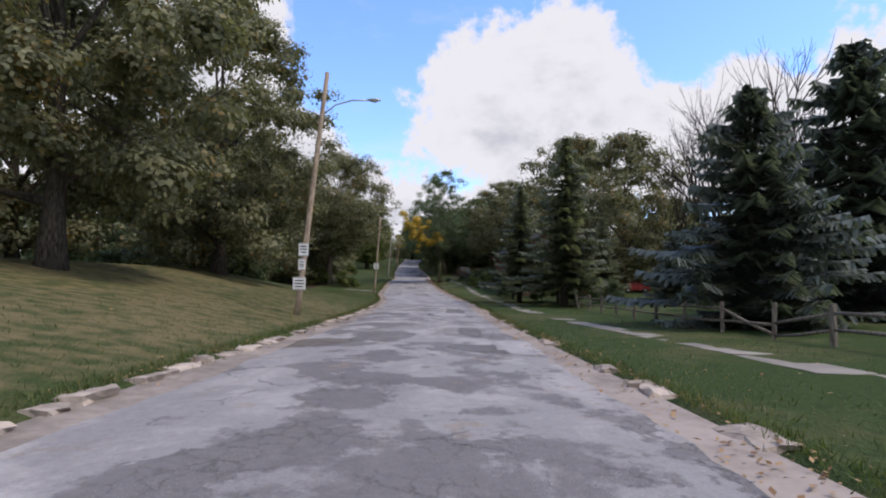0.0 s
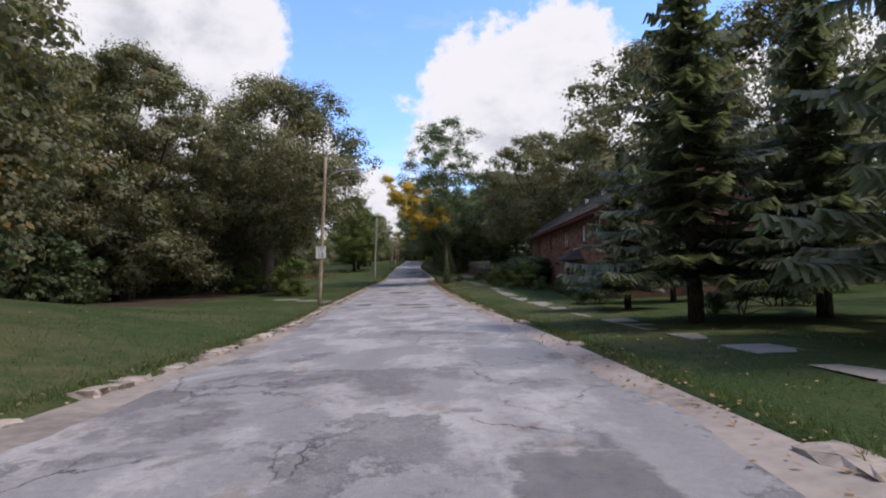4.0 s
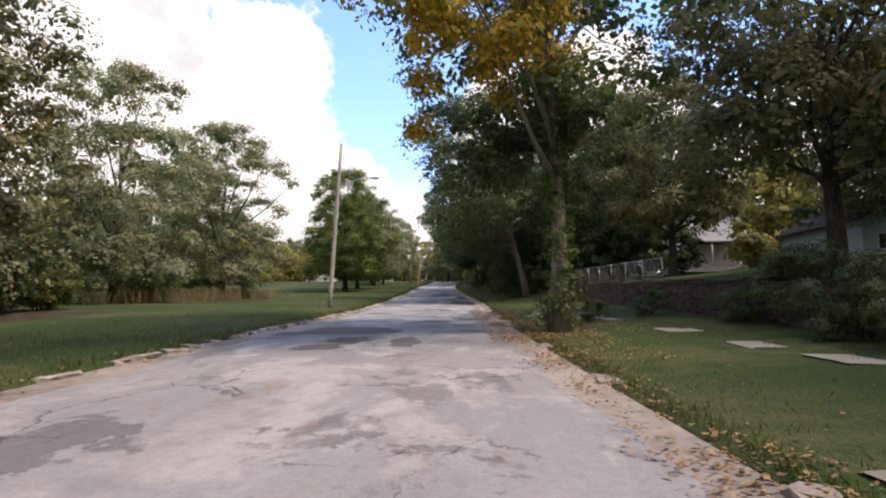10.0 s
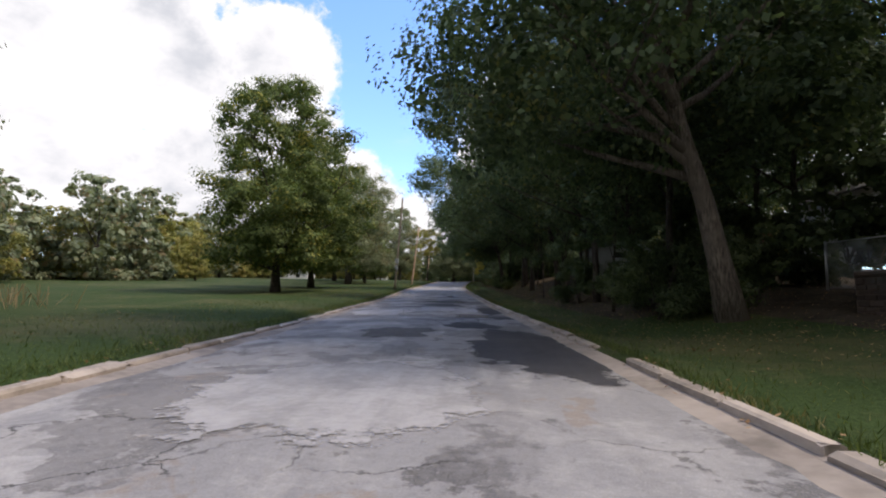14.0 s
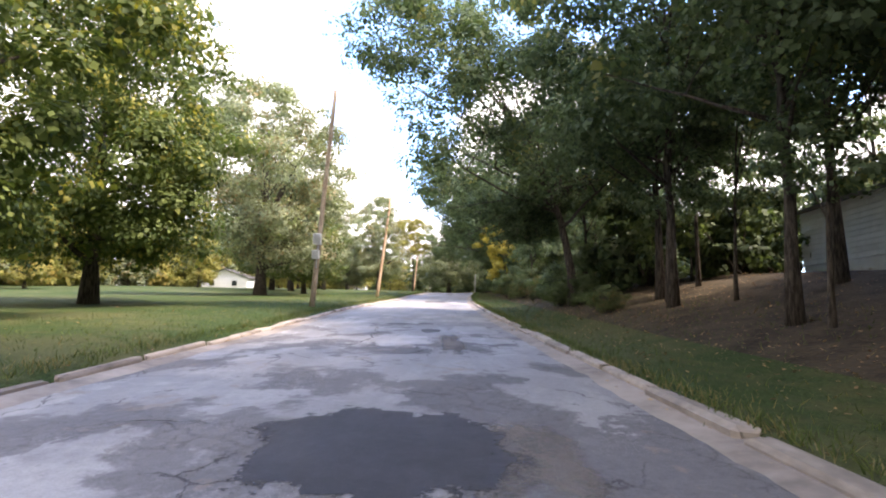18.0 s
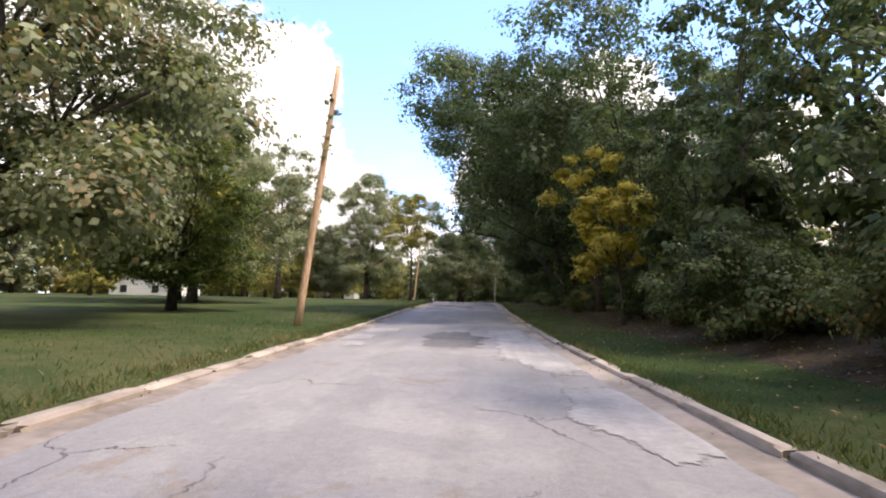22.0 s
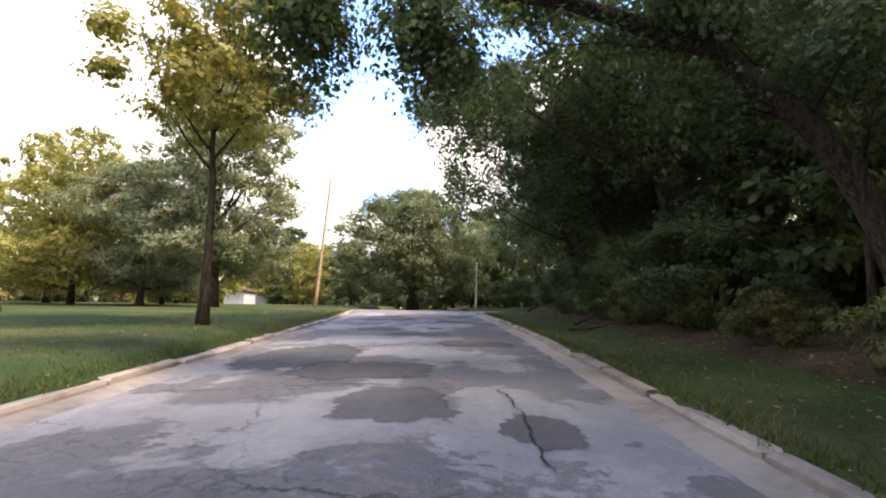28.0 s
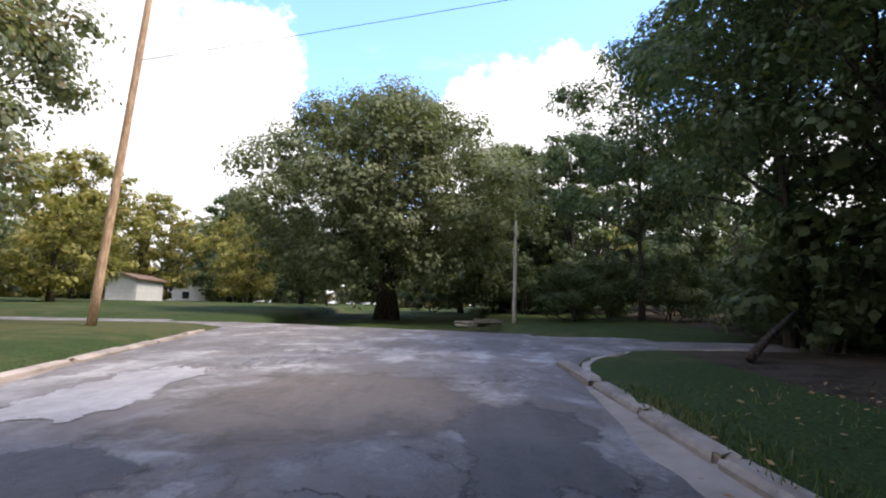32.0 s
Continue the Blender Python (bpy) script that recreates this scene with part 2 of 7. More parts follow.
    h = g.math("SUBTRACT", h, g.math("MULTIPLY", dark, 0.6))
    finish(g, col, 0.9, h, 0.6, 0.02, spec=0.2)
    return m


def layer_mat(name, col, rough=0.9, grit=0.35, worn=0.1, cover=0.9):
    """One worn asphalt layer: stains, wheel streaks and stony grain."""
    m, g = material(name)
    p = where(g)
    a, b, c = g.noise(p, 0.9, 6, 0.65), g.noise(p, 7.0, 5, 0.7), g.noise(p, 52.0, 3, 0.75)
    streak = g.noise(g.scaled(p, 2.4, 0.16, 0), 1.0, 4, 0.6)
    k = g.math("ADD", g.math("MULTIPLY", a, 0.45), g.math("ADD", g.math("MULTIPLY", b, 0.3), g.math("MULTIPLY", streak, 0.25)))
    tone = g.mix(g.ramp(k, 0.36, 0.64), [v * 0.76 for v in col], [v * 1.2 for v in col])
    v = g.add("ShaderNodeTexVoronoi", None, Vector=p, Scale=36.0).outputs["Distance"]
    tone = g.mix(g.math("MULTIPLY", g.ramp(v, 0.26, 0.06), grit * 0.6), tone, (0.42, 0.40, 0.385))
    tone = g.mix(g.math("MULTIPLY", g.ramp(c, 0.5, 0.68), grit), tone, [v * 0.5 for v in col])
    surf = finish(g, tone, rough, g.math("ADD", g.math("MULTIPLY", c, 0.5), b), 0.6, 0.014, spec=0.2)
    if worn:   # the layer thins out towards its rim
        body = g.add("ShaderNodeAttribute")
        body.attribute_name = "body"
        rag = g.math("ADD", g.math("MULTIPLY", g.math("SUBTRACT", g.noise(p, 1.7, 7, 0.66), 0.5), 0.75), g.math("MULTIPLY", g.math("SUBTRACT", g.noise(p, 11.0, 5, 0.7), 0.5), 0.30))
        k = g.ramp(g.math("ADD", body.outputs["Fac"], rag), 0.15, 0.15 + worn)
        seen = g.add("ShaderNodeMixShader", None, Fac=g.math("MULTIPLY", k, cover))
        g.l.new(g.add("ShaderNodeBsdfTransparent").outputs[0], seen.inputs[1])
        g.l.new(surf.outputs[0], seen.inputs[2])
        g.l.new(seen.outputs[0], g.n["Material Output"].inputs["Surface"])
    return m


def grass_mat():
    m, g = material("lawn")
    p = where(g)
    a, b, c = g.noise(p, 0.16, 4), g.noise(p, 1.6, 5), g.noise(g.scaled(p, 1, 0.5, 1), 22.0, 3, 0.7)
    col = g.mix(g.ramp(c, 0.3, 0.7), (0.022, 0.038, 0.012), (0.056, 0.086, 0.028))
    dry = g.ramp(g.math("ADD", g.math("MULTIPLY", a, 0.65), g.math("MULTIPLY", b, 0.35)), 0.44, 0.62)
    xyz = g.add("ShaderNodeSeparateXYZ", None, Vector=p)
    bank = g.math("MULTIPLY", g.ramp(xyz.outputs[0], -4.5, -6.0), g.ramp(xyz.outputs[1], 62, 34))   # the dry bank at the start
    dry = g.math("MAXIMUM", g.math("MULTIPLY", dry, 0.27), g.math("MULTIPLY", bank, g.ramp(g.math("ADD", b, g.math("MULTIPLY", a, 0.5)), 0.55, 0.9, 0.08, 0.75)))
    col = g.mix(dry, col, (0.20, 0.155, 0.085))
    fleck = g.add("ShaderNodeTexVoronoi", None, Vector=p, Scale=3.2).outputs["Distance"]
    col = g.mix(g.ramp(fleck, 0.055, 0.03), col, (0.36, 0.30, 0.2))
    finish(g, col, 0.95, g.math("ADD", c, g.math("MULTIPLY", b, 0.8)), 0.9, 0.06, spec=0.1)
    return m


def litter_mat():
    """Woodland floor: brown leaf litter with bare earth."""
    m, g = material("leaf_litter")
    p = where(g)
    v = g.add("ShaderNodeTexVoronoi", None, Vector=p, Scale=9.0)
    col = g.mix(g.ramp(g.noise(p, 1.2, 5), 0.35, 0.65), (0.027, 0.023, 0.018), (0.066, 0.054, 0.040))
    col = g.mix(g.math("MULTIPLY", g.add("ShaderNodeSeparateColor", None, Color=v.outputs["Color"]).outputs[0], 0.6), col, (0.085, 0.062, 0.040))
    finish(g, col, 0.95, v.outputs["Distance"], 0.8, 0.05, spec=0.1)
    return m


def masonry_mat(name, a, b, c):
    """Rough brown-red masonry: colour changes from piece to piece."""
    m, g = material(name)
    p = local(g)
    rnd = g.add("ShaderNodeObjectInfo").outputs["Random"]
    isl = g.add("ShaderNodeNewGeometry").outputs["Random Per Island"]
    n = g.noise(p, 3.0, 5)
    k = g.math("ADD", g.math("MULTIPLY", g.math("FRACT", g.math("ADD", isl, rnd)), 0.7), g.math("MULTIPLY", n, 0.3))
    col = g.mix(g.ramp(k, 0.15, 0.85), a, b)
    col = g.mix(g.ramp(g.noise(p, 0.7, 4), 0.55, 0.75), col, c)
    finish(g, col, 0.92, g.noise(p, 40.0, 3), 0.5, 0.012, spec=0.15)
    return m


def bark_mat(name, dark, lite):
    m, g = material(name)
    p = local(g)
    n = g.noise(g.scaled(p, 7, 7, 1.2), 2.0, 6, 0.65)
    col = g.mix(g.ramp(n, 0.35, 0.68), dark, lite)
    col = g.mix(g.ramp(g.noise(p, 0.8, 3), 0.5, 0.7), col, [v * 0.7 for v in lite])
    finish(g, col, 0.95, n, 0.9, 0.05, spec=0.1)
    return m


ASPHALT, LAWN, LITTER = asphalt_mat(), grass_mat(), litter_mat()
TONES = {"mid": layer_mat("grey_layer", (0.20, 0.192, 0.195), worn=0.2, cover=0.65), "brown": layer_mat("gritty_layer", (0.19, 0.165, 0.146), grit=0.6, worn=0.25, cover=0.65),
         "dark": layer_mat("dark_layer", (0.135, 0.128, 0.13), grit=0.5, worn=0.14, cover=0.78), "tar": layer_mat("tar_layer", (0.065, 0.063, 0.068), 0.75, 0.25, worn=0.06),
         "pale": layer_mat("pale_layer", (0.365, 0.352, 0.355), grit=0.2, worn=0.07, cover=0.88)}
CRACK = layer_mat("crack_dirt", (0.045, 0.042, 0.04), 0.95, 0.2, worn=0)
CONCRETE = plain("weathered_concrete", (0.33, 0.28, 0.24), 0.9, 0.45, 1.2, bump=0.5)
GUTTER = plain("gutter_concrete", (0.235, 0.20, 0.175), 0.9, 0.55, 0.5, bump=0.5)
WALKWAY = plain("footpath_concrete", (0.215, 0.198, 0.172), 0.9, 0.3, 1.0, bump=0.4)
POLE_WOOD = bark_mat("pole_wood", (0.25, 0.19, 0.14), (0.48, 0.39, 0.30))
TAN_WOOD = bark_mat("tan_wood", (0.40, 0.26, 0.17), (0.68, 0.48, 0.33))
PALE_WOOD = bark_mat("bleached_wood", (0.30, 0.27, 0.24), (0.5, 0.47, 0.42))
FENCE_WOOD = bark_mat("fence_wood", (0.10, 0.085, 0.07), (0.26, 0.235, 0.205))
BARK = bark_mat("oak_bark", (0.028, 0.023, 0.019), (0.115, 0.095, 0.078))
OAK_BARK = bark_mat("grey_oak_bark", (0.075, 0.063, 0.052), (0.25, 0.21, 0.175))
PALE_BARK = bark_mat("pale_bark", (0.12, 0.105, 0.09), (0.32, 0.29, 0.25))
STONE_A = masonry_mat("brown_brick", (0.13, 0.070, 0.056), (0.26, 0.155, 0.122), (0.18, 0.128, 0.108))
MORTAR = plain("mortar", (0.10, 0.075, 0.065), 0.95, 0.3, 3.0)
WALL_STONE = masonry_mat("retaining_stone", (0.048, 0.036, 0.031), (0.118, 0.09, 0.074), (0.09, 0.082, 0.074))
SHINGLE = masonry_mat("grey_shingle", (0.05, 0.047, 0.045), (0.12, 0.112, 0.105), (0.085, 0.08, 0.075))
RED_TRIM = plain("dark_red_trim", (0.085, 0.022, 0.02), 0.55, 0.25, 3.0)
WHITE = plain("white_paint", (0.72, 0.72, 0.72), 0.55, 0.08, 3.0, bump=0.1)
SIGN_WHITE = plain("sign_white", (0.74, 0.74, 0.72), 0.4, 0.06, 3.0, bump=0.05)
BLACK = plain("black_paint", (0.015, 0.015, 0.015), 0.5, 0.2, 3.0, bump=0.05)
GREY_SIDING = plain("grey_white_siding", (0.62, 0.63, 0.64), 0.6, 0.12, 2.0, bump=0.1)
BLUE_SIDING = plain("pale_blue_siding", (0.47, 0.55, 0.63), 0.6, 0.1, 2.0, bump=0.1)
RED_SIDING = plain("dark_red_siding", (0.16, 0.045, 0.035), 0.7, 0.2, 2.0, bump=0.1)
STEEL = plain("galvanised_steel", (0.42, 0.43, 0.44), 0.45, 0.15, 8.0, metal=0.8, bump=0.1)
DARK_STEEL = plain("dark_steel", (0.12, 0.12, 0.125), 0.5, 0.2, 8.0, metal=0.6, bump=0.1)
RUST = plain("brown_roof_metal", (0.18, 0.12, 0.095), 0.7, 0.3, 2.0)
GLASS, _g = material("window_glass")
finish(_g, (0.03, 0.035, 0.04), 0.06, spec=0.7)
PALE_GLASS, _g = material("curtained_glass")
finish(_g, _g.mix(_g.noise(local(_g), 2.0, 3), (0.22, 0.26, 0.32), (0.42, 0.46, 0.5)), 0.12, spec=0.7)
GLASS_BLOCK, _g = material("glass_block")
finish(_g, (0.42, 0.48, 0.53), 0.12, _g.noise(local(_g), 30, 2), 0.3, 0.01, spec=0.8)
LENS, _g = material("lamp_lens")
finish(_g, (0.55, 0.56, 0.55), 0.2, spec=0.6)
CAR_RED = plain("red_car_paint", (0.30, 0.03, 0.03), 0.25, 0.05, 2.0, bump=0.02, spec=0.6)
CAR_SILVER = plain("silver_car_paint", (0.5, 0.5, 0.52), 0.3, 0.05, 2.0, metal=0.4, bump=0.02, spec=0.6)
TYRE = plain("tyre_rubber", (0.02, 0.02, 0.02), 0.9, 0.2, 8.0)
OAK = leaf_mat("oak_leaf", (0.078, 0.085, 0.050), (0.235, 0.232, 0.132), (0.246, 0.167, 0.058), 0.03)
OLIVE = leaf_mat("olive_oak_leaf", (0.085, 0.102, 0.055), (0.25, 0.275, 0.155))
MAPLE = leaf_mat("maple_leaf", (0.050, 0.078, 0.024), (0.155, 0.195, 0.056), (0.29, 0.27, 0.06), 0.07)
DARK = leaf_mat("shade_leaf", (0.034, 0.054, 0.026), (0.12, 0.155, 0.07))
WOOD_LEAF = leaf_mat("woodland_leaf", (0.040, 0.064, 0.036), (0.15, 0.20, 0.105), (0.21, 0.21, 0.08), 0.02, trans=0.36)
GREY_LEAF = leaf_mat("silvery_leaf", (0.12, 0.142, 0.088), (0.31, 0.34, 0.21), (0.246, 0.189, 0.102), 0.08)
YELLOW = leaf_mat("autumn_leaf", (0.40, 0.27, 0.035), (0.78, 0.56, 0.09), (0.22, 0.23, 0.06), 0.12)
LIME = leaf_mat("yellow_green_leaf", (0.15, 0.155, 0.045), (0.38, 0.35, 0.11), (0.34, 0.27, 0.08), 0.08)
BRUSH = leaf_mat("brush_leaf", (0.055, 0.082, 0.034), (0.19, 0.235, 0.10), (0.22, 0.16, 0.07), 0.06)
GOLD = leaf_mat("golden_leaf", (0.26, 0.22, 0.04), (0.60, 0.50, 0.10), (0.20, 0.22, 0.06), 0.10)
BLUE_NEEDLE = leaf_mat("blue_spruce_needle", (0.065, 0.083, 0.074), (0.185, 0.215, 0.20), trans=0.25)
NEEDLE = leaf_mat("spruce_needle", (0.075, 0.092, 0.064), (0.22, 0.24, 0.175), trans=0.4)
PETAL = leaf_mat("white_petal", (0.28, 0.32, 0.22), (0.75, 0.75, 0.70), trans=0.3)
IVY = leaf_mat("ivy_leaf", (0.043, 0.065, 0.023), (0.145, 0.181, 0.065))
BLADE = leaf_mat("grass_blade", (0.045, 0.068, 0.020), (0.13, 0.165, 0.055), (0.22, 0.18, 0.09), 0.08, trans=0.4)
FALLEN = leaf_mat("fallen_leaf", (0.16, 0.085, 0.04), (0.40, 0.26, 0.13), trans=0.1)
REED = leaf_mat("dry_weed", (0.17, 0.12, 0.07), (0.34, 0.26, 0.15))


# ---- geometry helpers ----
def mesh_of(name, verts, faces, mats, mat_index=None, smooth=False):
    me = bpy.data.meshes.new(name)
    me.from_pydata(verts if isinstance(verts, list) else verts.tolist(), [], faces if isinstance(faces, list) else faces.tolist())
    for m in mats if isinstance(mats, (list, tuple)) else [mats]:
        me.materials.append(m)
    if mat_index is not None:
        me.polygons.foreach_set("material_index", mat_index)
    if smooth:
        me.polygons.foreach_set("use_smooth", [True] * len(me.polygons))
    me.update()
    return me


def part(name, bm, mat, parent=None, label="", smooth=False):
    """Links a bmesh, or a ready mesh, as one object under a thing or a part."""
    if isinstance(bm, bpy.types.Mesh):
        me = bm
    else:
        me = bpy.data.meshes.new(name)
        bm.to_mesh(me)
        bm.free()
        me.materials.append(mat)
        if smooth:
            me.polygons.foreach_set("use_smooth", [True] * len(me.polygons))
    ob = new(name, me)
    ob.parent = parent
    if label:
        ob["label"] = label
    return ob


def thing(name, label, category, m=None, group=""):
    ob = new(name)
    ob.empty_display_size = 0.2
    if m is not None:
        ob.matrix_world = m
    return tagged(ob, label, category, group)


def box(bm, x0, y0, z0, x1, y1, z1, bevel=0.0, turn=None):
    out = bmesh.ops.create_cube(bm, size=1.0)["verts"]
    for v in out:
        v.co = Vector(((x0 + x1) / 2 + v.co.x * (x1 - x0), (y0 + y1) / 2 + v.co.y * (y1 - y0), (z0 + z1) / 2 + v.co.z * (z1 - z0)))
    if turn is not None:
        bmesh.ops.transform(bm, matrix=turn, verts=out)
    if bevel:
        es = list({e for v in out for e in v.link_edges})
        bmesh.ops.bevel(bm, geom=es, offset=bevel, segments=2, affect="EDGES", profile=0.5)


def boxed(x0, y0, z0, x1, y1, z1, bevel=0.0, turn=None):
    bm = bmesh.new()
    box(bm, x0, y0, z0, x1, y1, z1, bevel, turn)
    return bm


def tube(points, radii, sides=8, cap=True):
    """A round, tapering limb through points: vertices and faces."""
    verts, faces = [], []
    n = len(points)
    side = Vector((1, 0.13, 0.07))
    for i, p in enumerate(points):
        d = (points[min(i + 1, n - 1)] - points[max(i - 1, 0)]).normalized()
        u = (side - d * side.dot(d)).normalized()
        w = d.cross(u)
        for k in range(sides):
            a = 2 * math.pi * k / sides
            verts.append(p + (u * math.cos(a) + w * math.sin(a)) * radii[i])
        side = u
    for i in range(n - 1):
        for k in range(sides):
            a, b = i * sides + k, i * sides + (k + 1) % sides
            faces.append((a, b, b + sides, a + sides))
    if cap:
        faces.append(tuple(range(sides))[::-1])
        faces.append(tuple((n - 1) * sides + k for k in range(sides)))
    return verts, faces


def tube_mesh(name, points, radii, mat, sides=10, smooth=True):
    v, f = tube([Vector(p) for p in points], radii, sides)
    return mesh_of(name, [tuple(q) for q in v], f, mat, smooth=smooth)


def lerp_table(table):
    """A line through the table's points, smoothed over a few metres so that no kinks show."""
    xs, ys = np.array([p[0] for p in table], float), np.array([p[1] for p in table], float)
    lo, step, n = -60.0, 0.25, 2200
    grid = lo + step * np.arange(n)
    fine = np.mean([np.interp(grid + d, xs, ys) for d in (-5, -2.5, 0, 2.5, 5)], axis=0).tolist()

    def at(v):
        k = min(max((v - lo) / step, 0.0), n - 2.0)
        i = int(k)
        return fine[i] + (fine[i + 1] - fine[i]) * (k - i)
    return at


# ---- plan of the street: its line, height and edges along y ----
line_x = lerp_table([(-40, -0.1), (0, -0.1), (29, 0.1), (55, 0.45), (70, -0.1), (90, -1.28), (110, -2.53), (130, -3.78), (156, -4.95),
                     (180, -6.65), (200, -8.4), (212, -9.3), (230, -9.95), (257, -10.15), (280, -9.6), (330, -9.6)])
line_z = lerp_table([(-40, 0.9), (0, -0.06), (9, -0.31), (19, -0.67), (29, -1.04), (42, -1.35), (55, -1.56), (70, -1.66), (80, -1.61), (90, -1.45),
                     (100, -1.24), (115, -0.9), (130, -0.41), (145, 0.05), (156, 0.43), (170, 0.93), (180, 1.32), (190, 1.9), (200, 2.5), (212, 3.26),
                     (224, 3.9), (240, 4.76), (257, 5.82), (270, 6.56), (280, 7.15), (291, 7.72), (304, 8.3), (318, 8.9), (340, 9.7), (420, 11.0)])
edge_l = lerp_table([(-40, -4.5), (10, -4.7), (30, -5.0), (50, -5.6), (66, -6.4), (76, -7.3), (118, -7.1), (136, -5.8), (150, -6.1), (176, -6.4),
                     (200, -5.2), (230, -4.7), (256, -5.2), (272, -5.7), (290, -6.2), (300, -7.0), (312, -8.4)])
edge_r = lerp_table([(-40, 3.5), (14, 3.45), (40, 3.6), (70, 3.2), (100, 2.8), (125, 3.0), (145, 3.3), (172, 3.5), (205, 3.4), (235, 3.1), (270, 3.0), (288, 2.8), (300, 2.5)])
bank_l = lerp_table([(-40, 0.17), (20, 0.175), (40, 0.2), (55, 0.18), (66, 0.08), (78, 0.02), (140, 0.004), (420, 0.004)])
bank_r = lerp_table([(-40, 0.012), (70, 0.02), (100, 0.03), (140, 0.05), (160, 0.16), (180, 0.27), (215, 0.25), (240, 0.16), (285, 0.14), (300, 0.02), (420, 0.01)])
verge_l = lerp_table([(-40, 0.0), (95, 0.0), (130, 0.3), (200, 0.28), (285, 0.3), (300, 0.2), (312, 0.1), (420, 0.1)])


kerb_l = lerp_table([(-40, 0.07), (130, 0.08), (152, 0.13), (420, 0.13)])
kerb_r = lerp_table([(-40, 0.05), (132, 0.05), (152, 0.13), (420, 0.13)])


def near_edge(x):
    """Near edge of the street across the end."""
    right, left = x - (line_x(298) + 2.5), (line_x(305) - 6.9) - x
    if right > 0:
        return 301.0 + (math.sqrt(max(0.0, 25 - (5 - right) ** 2)) if right < 5 else 5.0)
    if left > 0:
        return 298.5 + min(left / 1.5, 1.0) * 13.0
    return 297.0


def far_edge(x):
    return 312.5 - 0.33 * (min(max(x, -24), 2) + 10)


def ground_z(x, y):
    """Height of the ground: the street's height, banks to both sides."""
    off, z = x - line_x(y), line_z(y)
    if 296 < y < 319 and near_edge(x) + 0.1 < y < far_edge(x):
        return z - 0.03
    if off < edge_l(y):
        d = edge_l(y) - off
        rise = verge_l(y) * (1 - (1 - min(d / 1.6, 1.0)) ** 2) + bank_l(y) * min(d, 15) + 0.004 * min(max(d - 15, 0), 60)
        kerb = kerb_l(y)
    elif off > edge_r(y):
        d = off - edge_r(y)
        rise = (bank_r(y) * min(max(d - 2.5, 0), 8) + 0.03 * min(max(d - 10.5, 0), 40)) * min(1.0, max(0.0, (302 - y) / 8) if y < 302 else 0.0 if y < 312 else 1.0) + 0.02 * min(d, 3)
        kerb = kerb_r(y)
    else:
        return z
    bumps = 0.05 * noise.noise(Vector((x * 0.15, y * 0.15, 0))) * min(1, d / 3)
    return z + kerb + rise + bumps


def at(off, y, up=0.0):
    x = line_x(y) + off
    return Vector((x, y, ground_z(x, y) + up))


def spread(lo, hi, step):
    n = max(1, round((hi - lo) / step))
    return [lo + (hi - lo) * i / n for i in range(n + 1)]


ROWS_Y = [-900, -400, -200, -100, -60] + spread(-40, 325, 1.25) + [330, 336, 344, 355, 370, 390, 420, 470, 550, 700, 1000, 1600, 2600]
SIDE_D = [0.0, 0.4, 0.9, 1.5, 2.2, 3, 4, 5, 6.2, 7.6, 9, 11, 13, 15.5, 18, 22, 27, 34, 45, 60, 85, 130, 220, 420, 900, 2000]


def build_ground():
    verts, faces, mats = [], [], []
    cols = None
    for y in ROWS_Y:
        cx, el, er = line_x(y), edge_l(y), edge_r(y)
        row = [cx + el - d for d in reversed(SIDE_D)] + [cx + el + 0.12, cx + er - 0.12] + [cx + er + d for d in SIDE_D]
        cols = len(row)
        for i, x in enumerate(row):
            z = line_z(y) - 0.28 if i in (len(SIDE_D), len(SIDE_D) + 1) else ground_z(x, y) - 0.02
            verts.append((x, y, z))
    for r in range(len(ROWS_Y) - 1):
        y = ROWS_Y[r]
        for c in range(cols - 1):
            a = r * cols + c
            faces.append((a, a + 1, a + 1 + cols, a + cols))
            d = c - len(SIDE_D) - 2
            off = SIDE_D[d] if d >= 0 else 0
            wood = (d >= 0 and 138 < y < 304 and 45 > off >= (3.0 if y > 160 else 6.0)) or (d < 0 and 60 < y < 128 and c < len(SIDE_D) and 70 > SIDE_D[len(SIDE_D) - 1 - c] > 11)
            wood = wood or (d >= 0 and 304 < y < 345 and 7 < off < 40)
            mats.append(1 if wood else 0)
    me = mesh_of("ground", verts, faces, [LAWN, LITTER], mats, True)
    tagged(new("ground", me), "green mown lawn with dry patches and woodland leaf litter", "ground", kind="structure")


ROAD_YS, LANES = spread(-40, 297.0, 0.6), 15


def wear_z(x, y, f):
    wear = 0.022 * noise.noise(Vector((x * 0.6, y * 0.45, 3))) + 0.012 * noise.noise(Vector((x * 2.1, y * 1.7, 9)))
    return wear * min(1, 4 * min(f, 1 - f) + 0.1)


ROAD_GRID = []   # for each y: first x, last x, heights of the lanes
for y in ROAD_YS:
    x0, x1 = line_x(y) + edge_l(y) + 0.02, line_x(y) + edge_r(y) - 0.02
    heights = []
    for i in range(LANES):
        f = i / (LANES - 1)
        heights.append(line_z(y) + 0.07 * (1 - (2 * f - 1) ** 2) - 0.05 + wear_z(x0 + (x1 - x0) * f, y, f))
    ROAD_GRID.append((x0, x1, heights))


def junction_z(x, y):
    f = (x - line_x(y) - edge_l(y)) / (edge_r(y) - edge_l(y))
    s = min(1.0, max(0.0, (y - 297) / 5)) if 0 < f < 1 else 1.0
    crown = 0.07 * (1 - (2 * min(1, max(0, f)) - 1) ** 2) - 0.05
    wear = wear_z(x, y, f) if 0 < f < 1 else wear_z(x, y, 0.0)
    return line_z(y) + crown * (1 - s) + 0.02 * s + wear


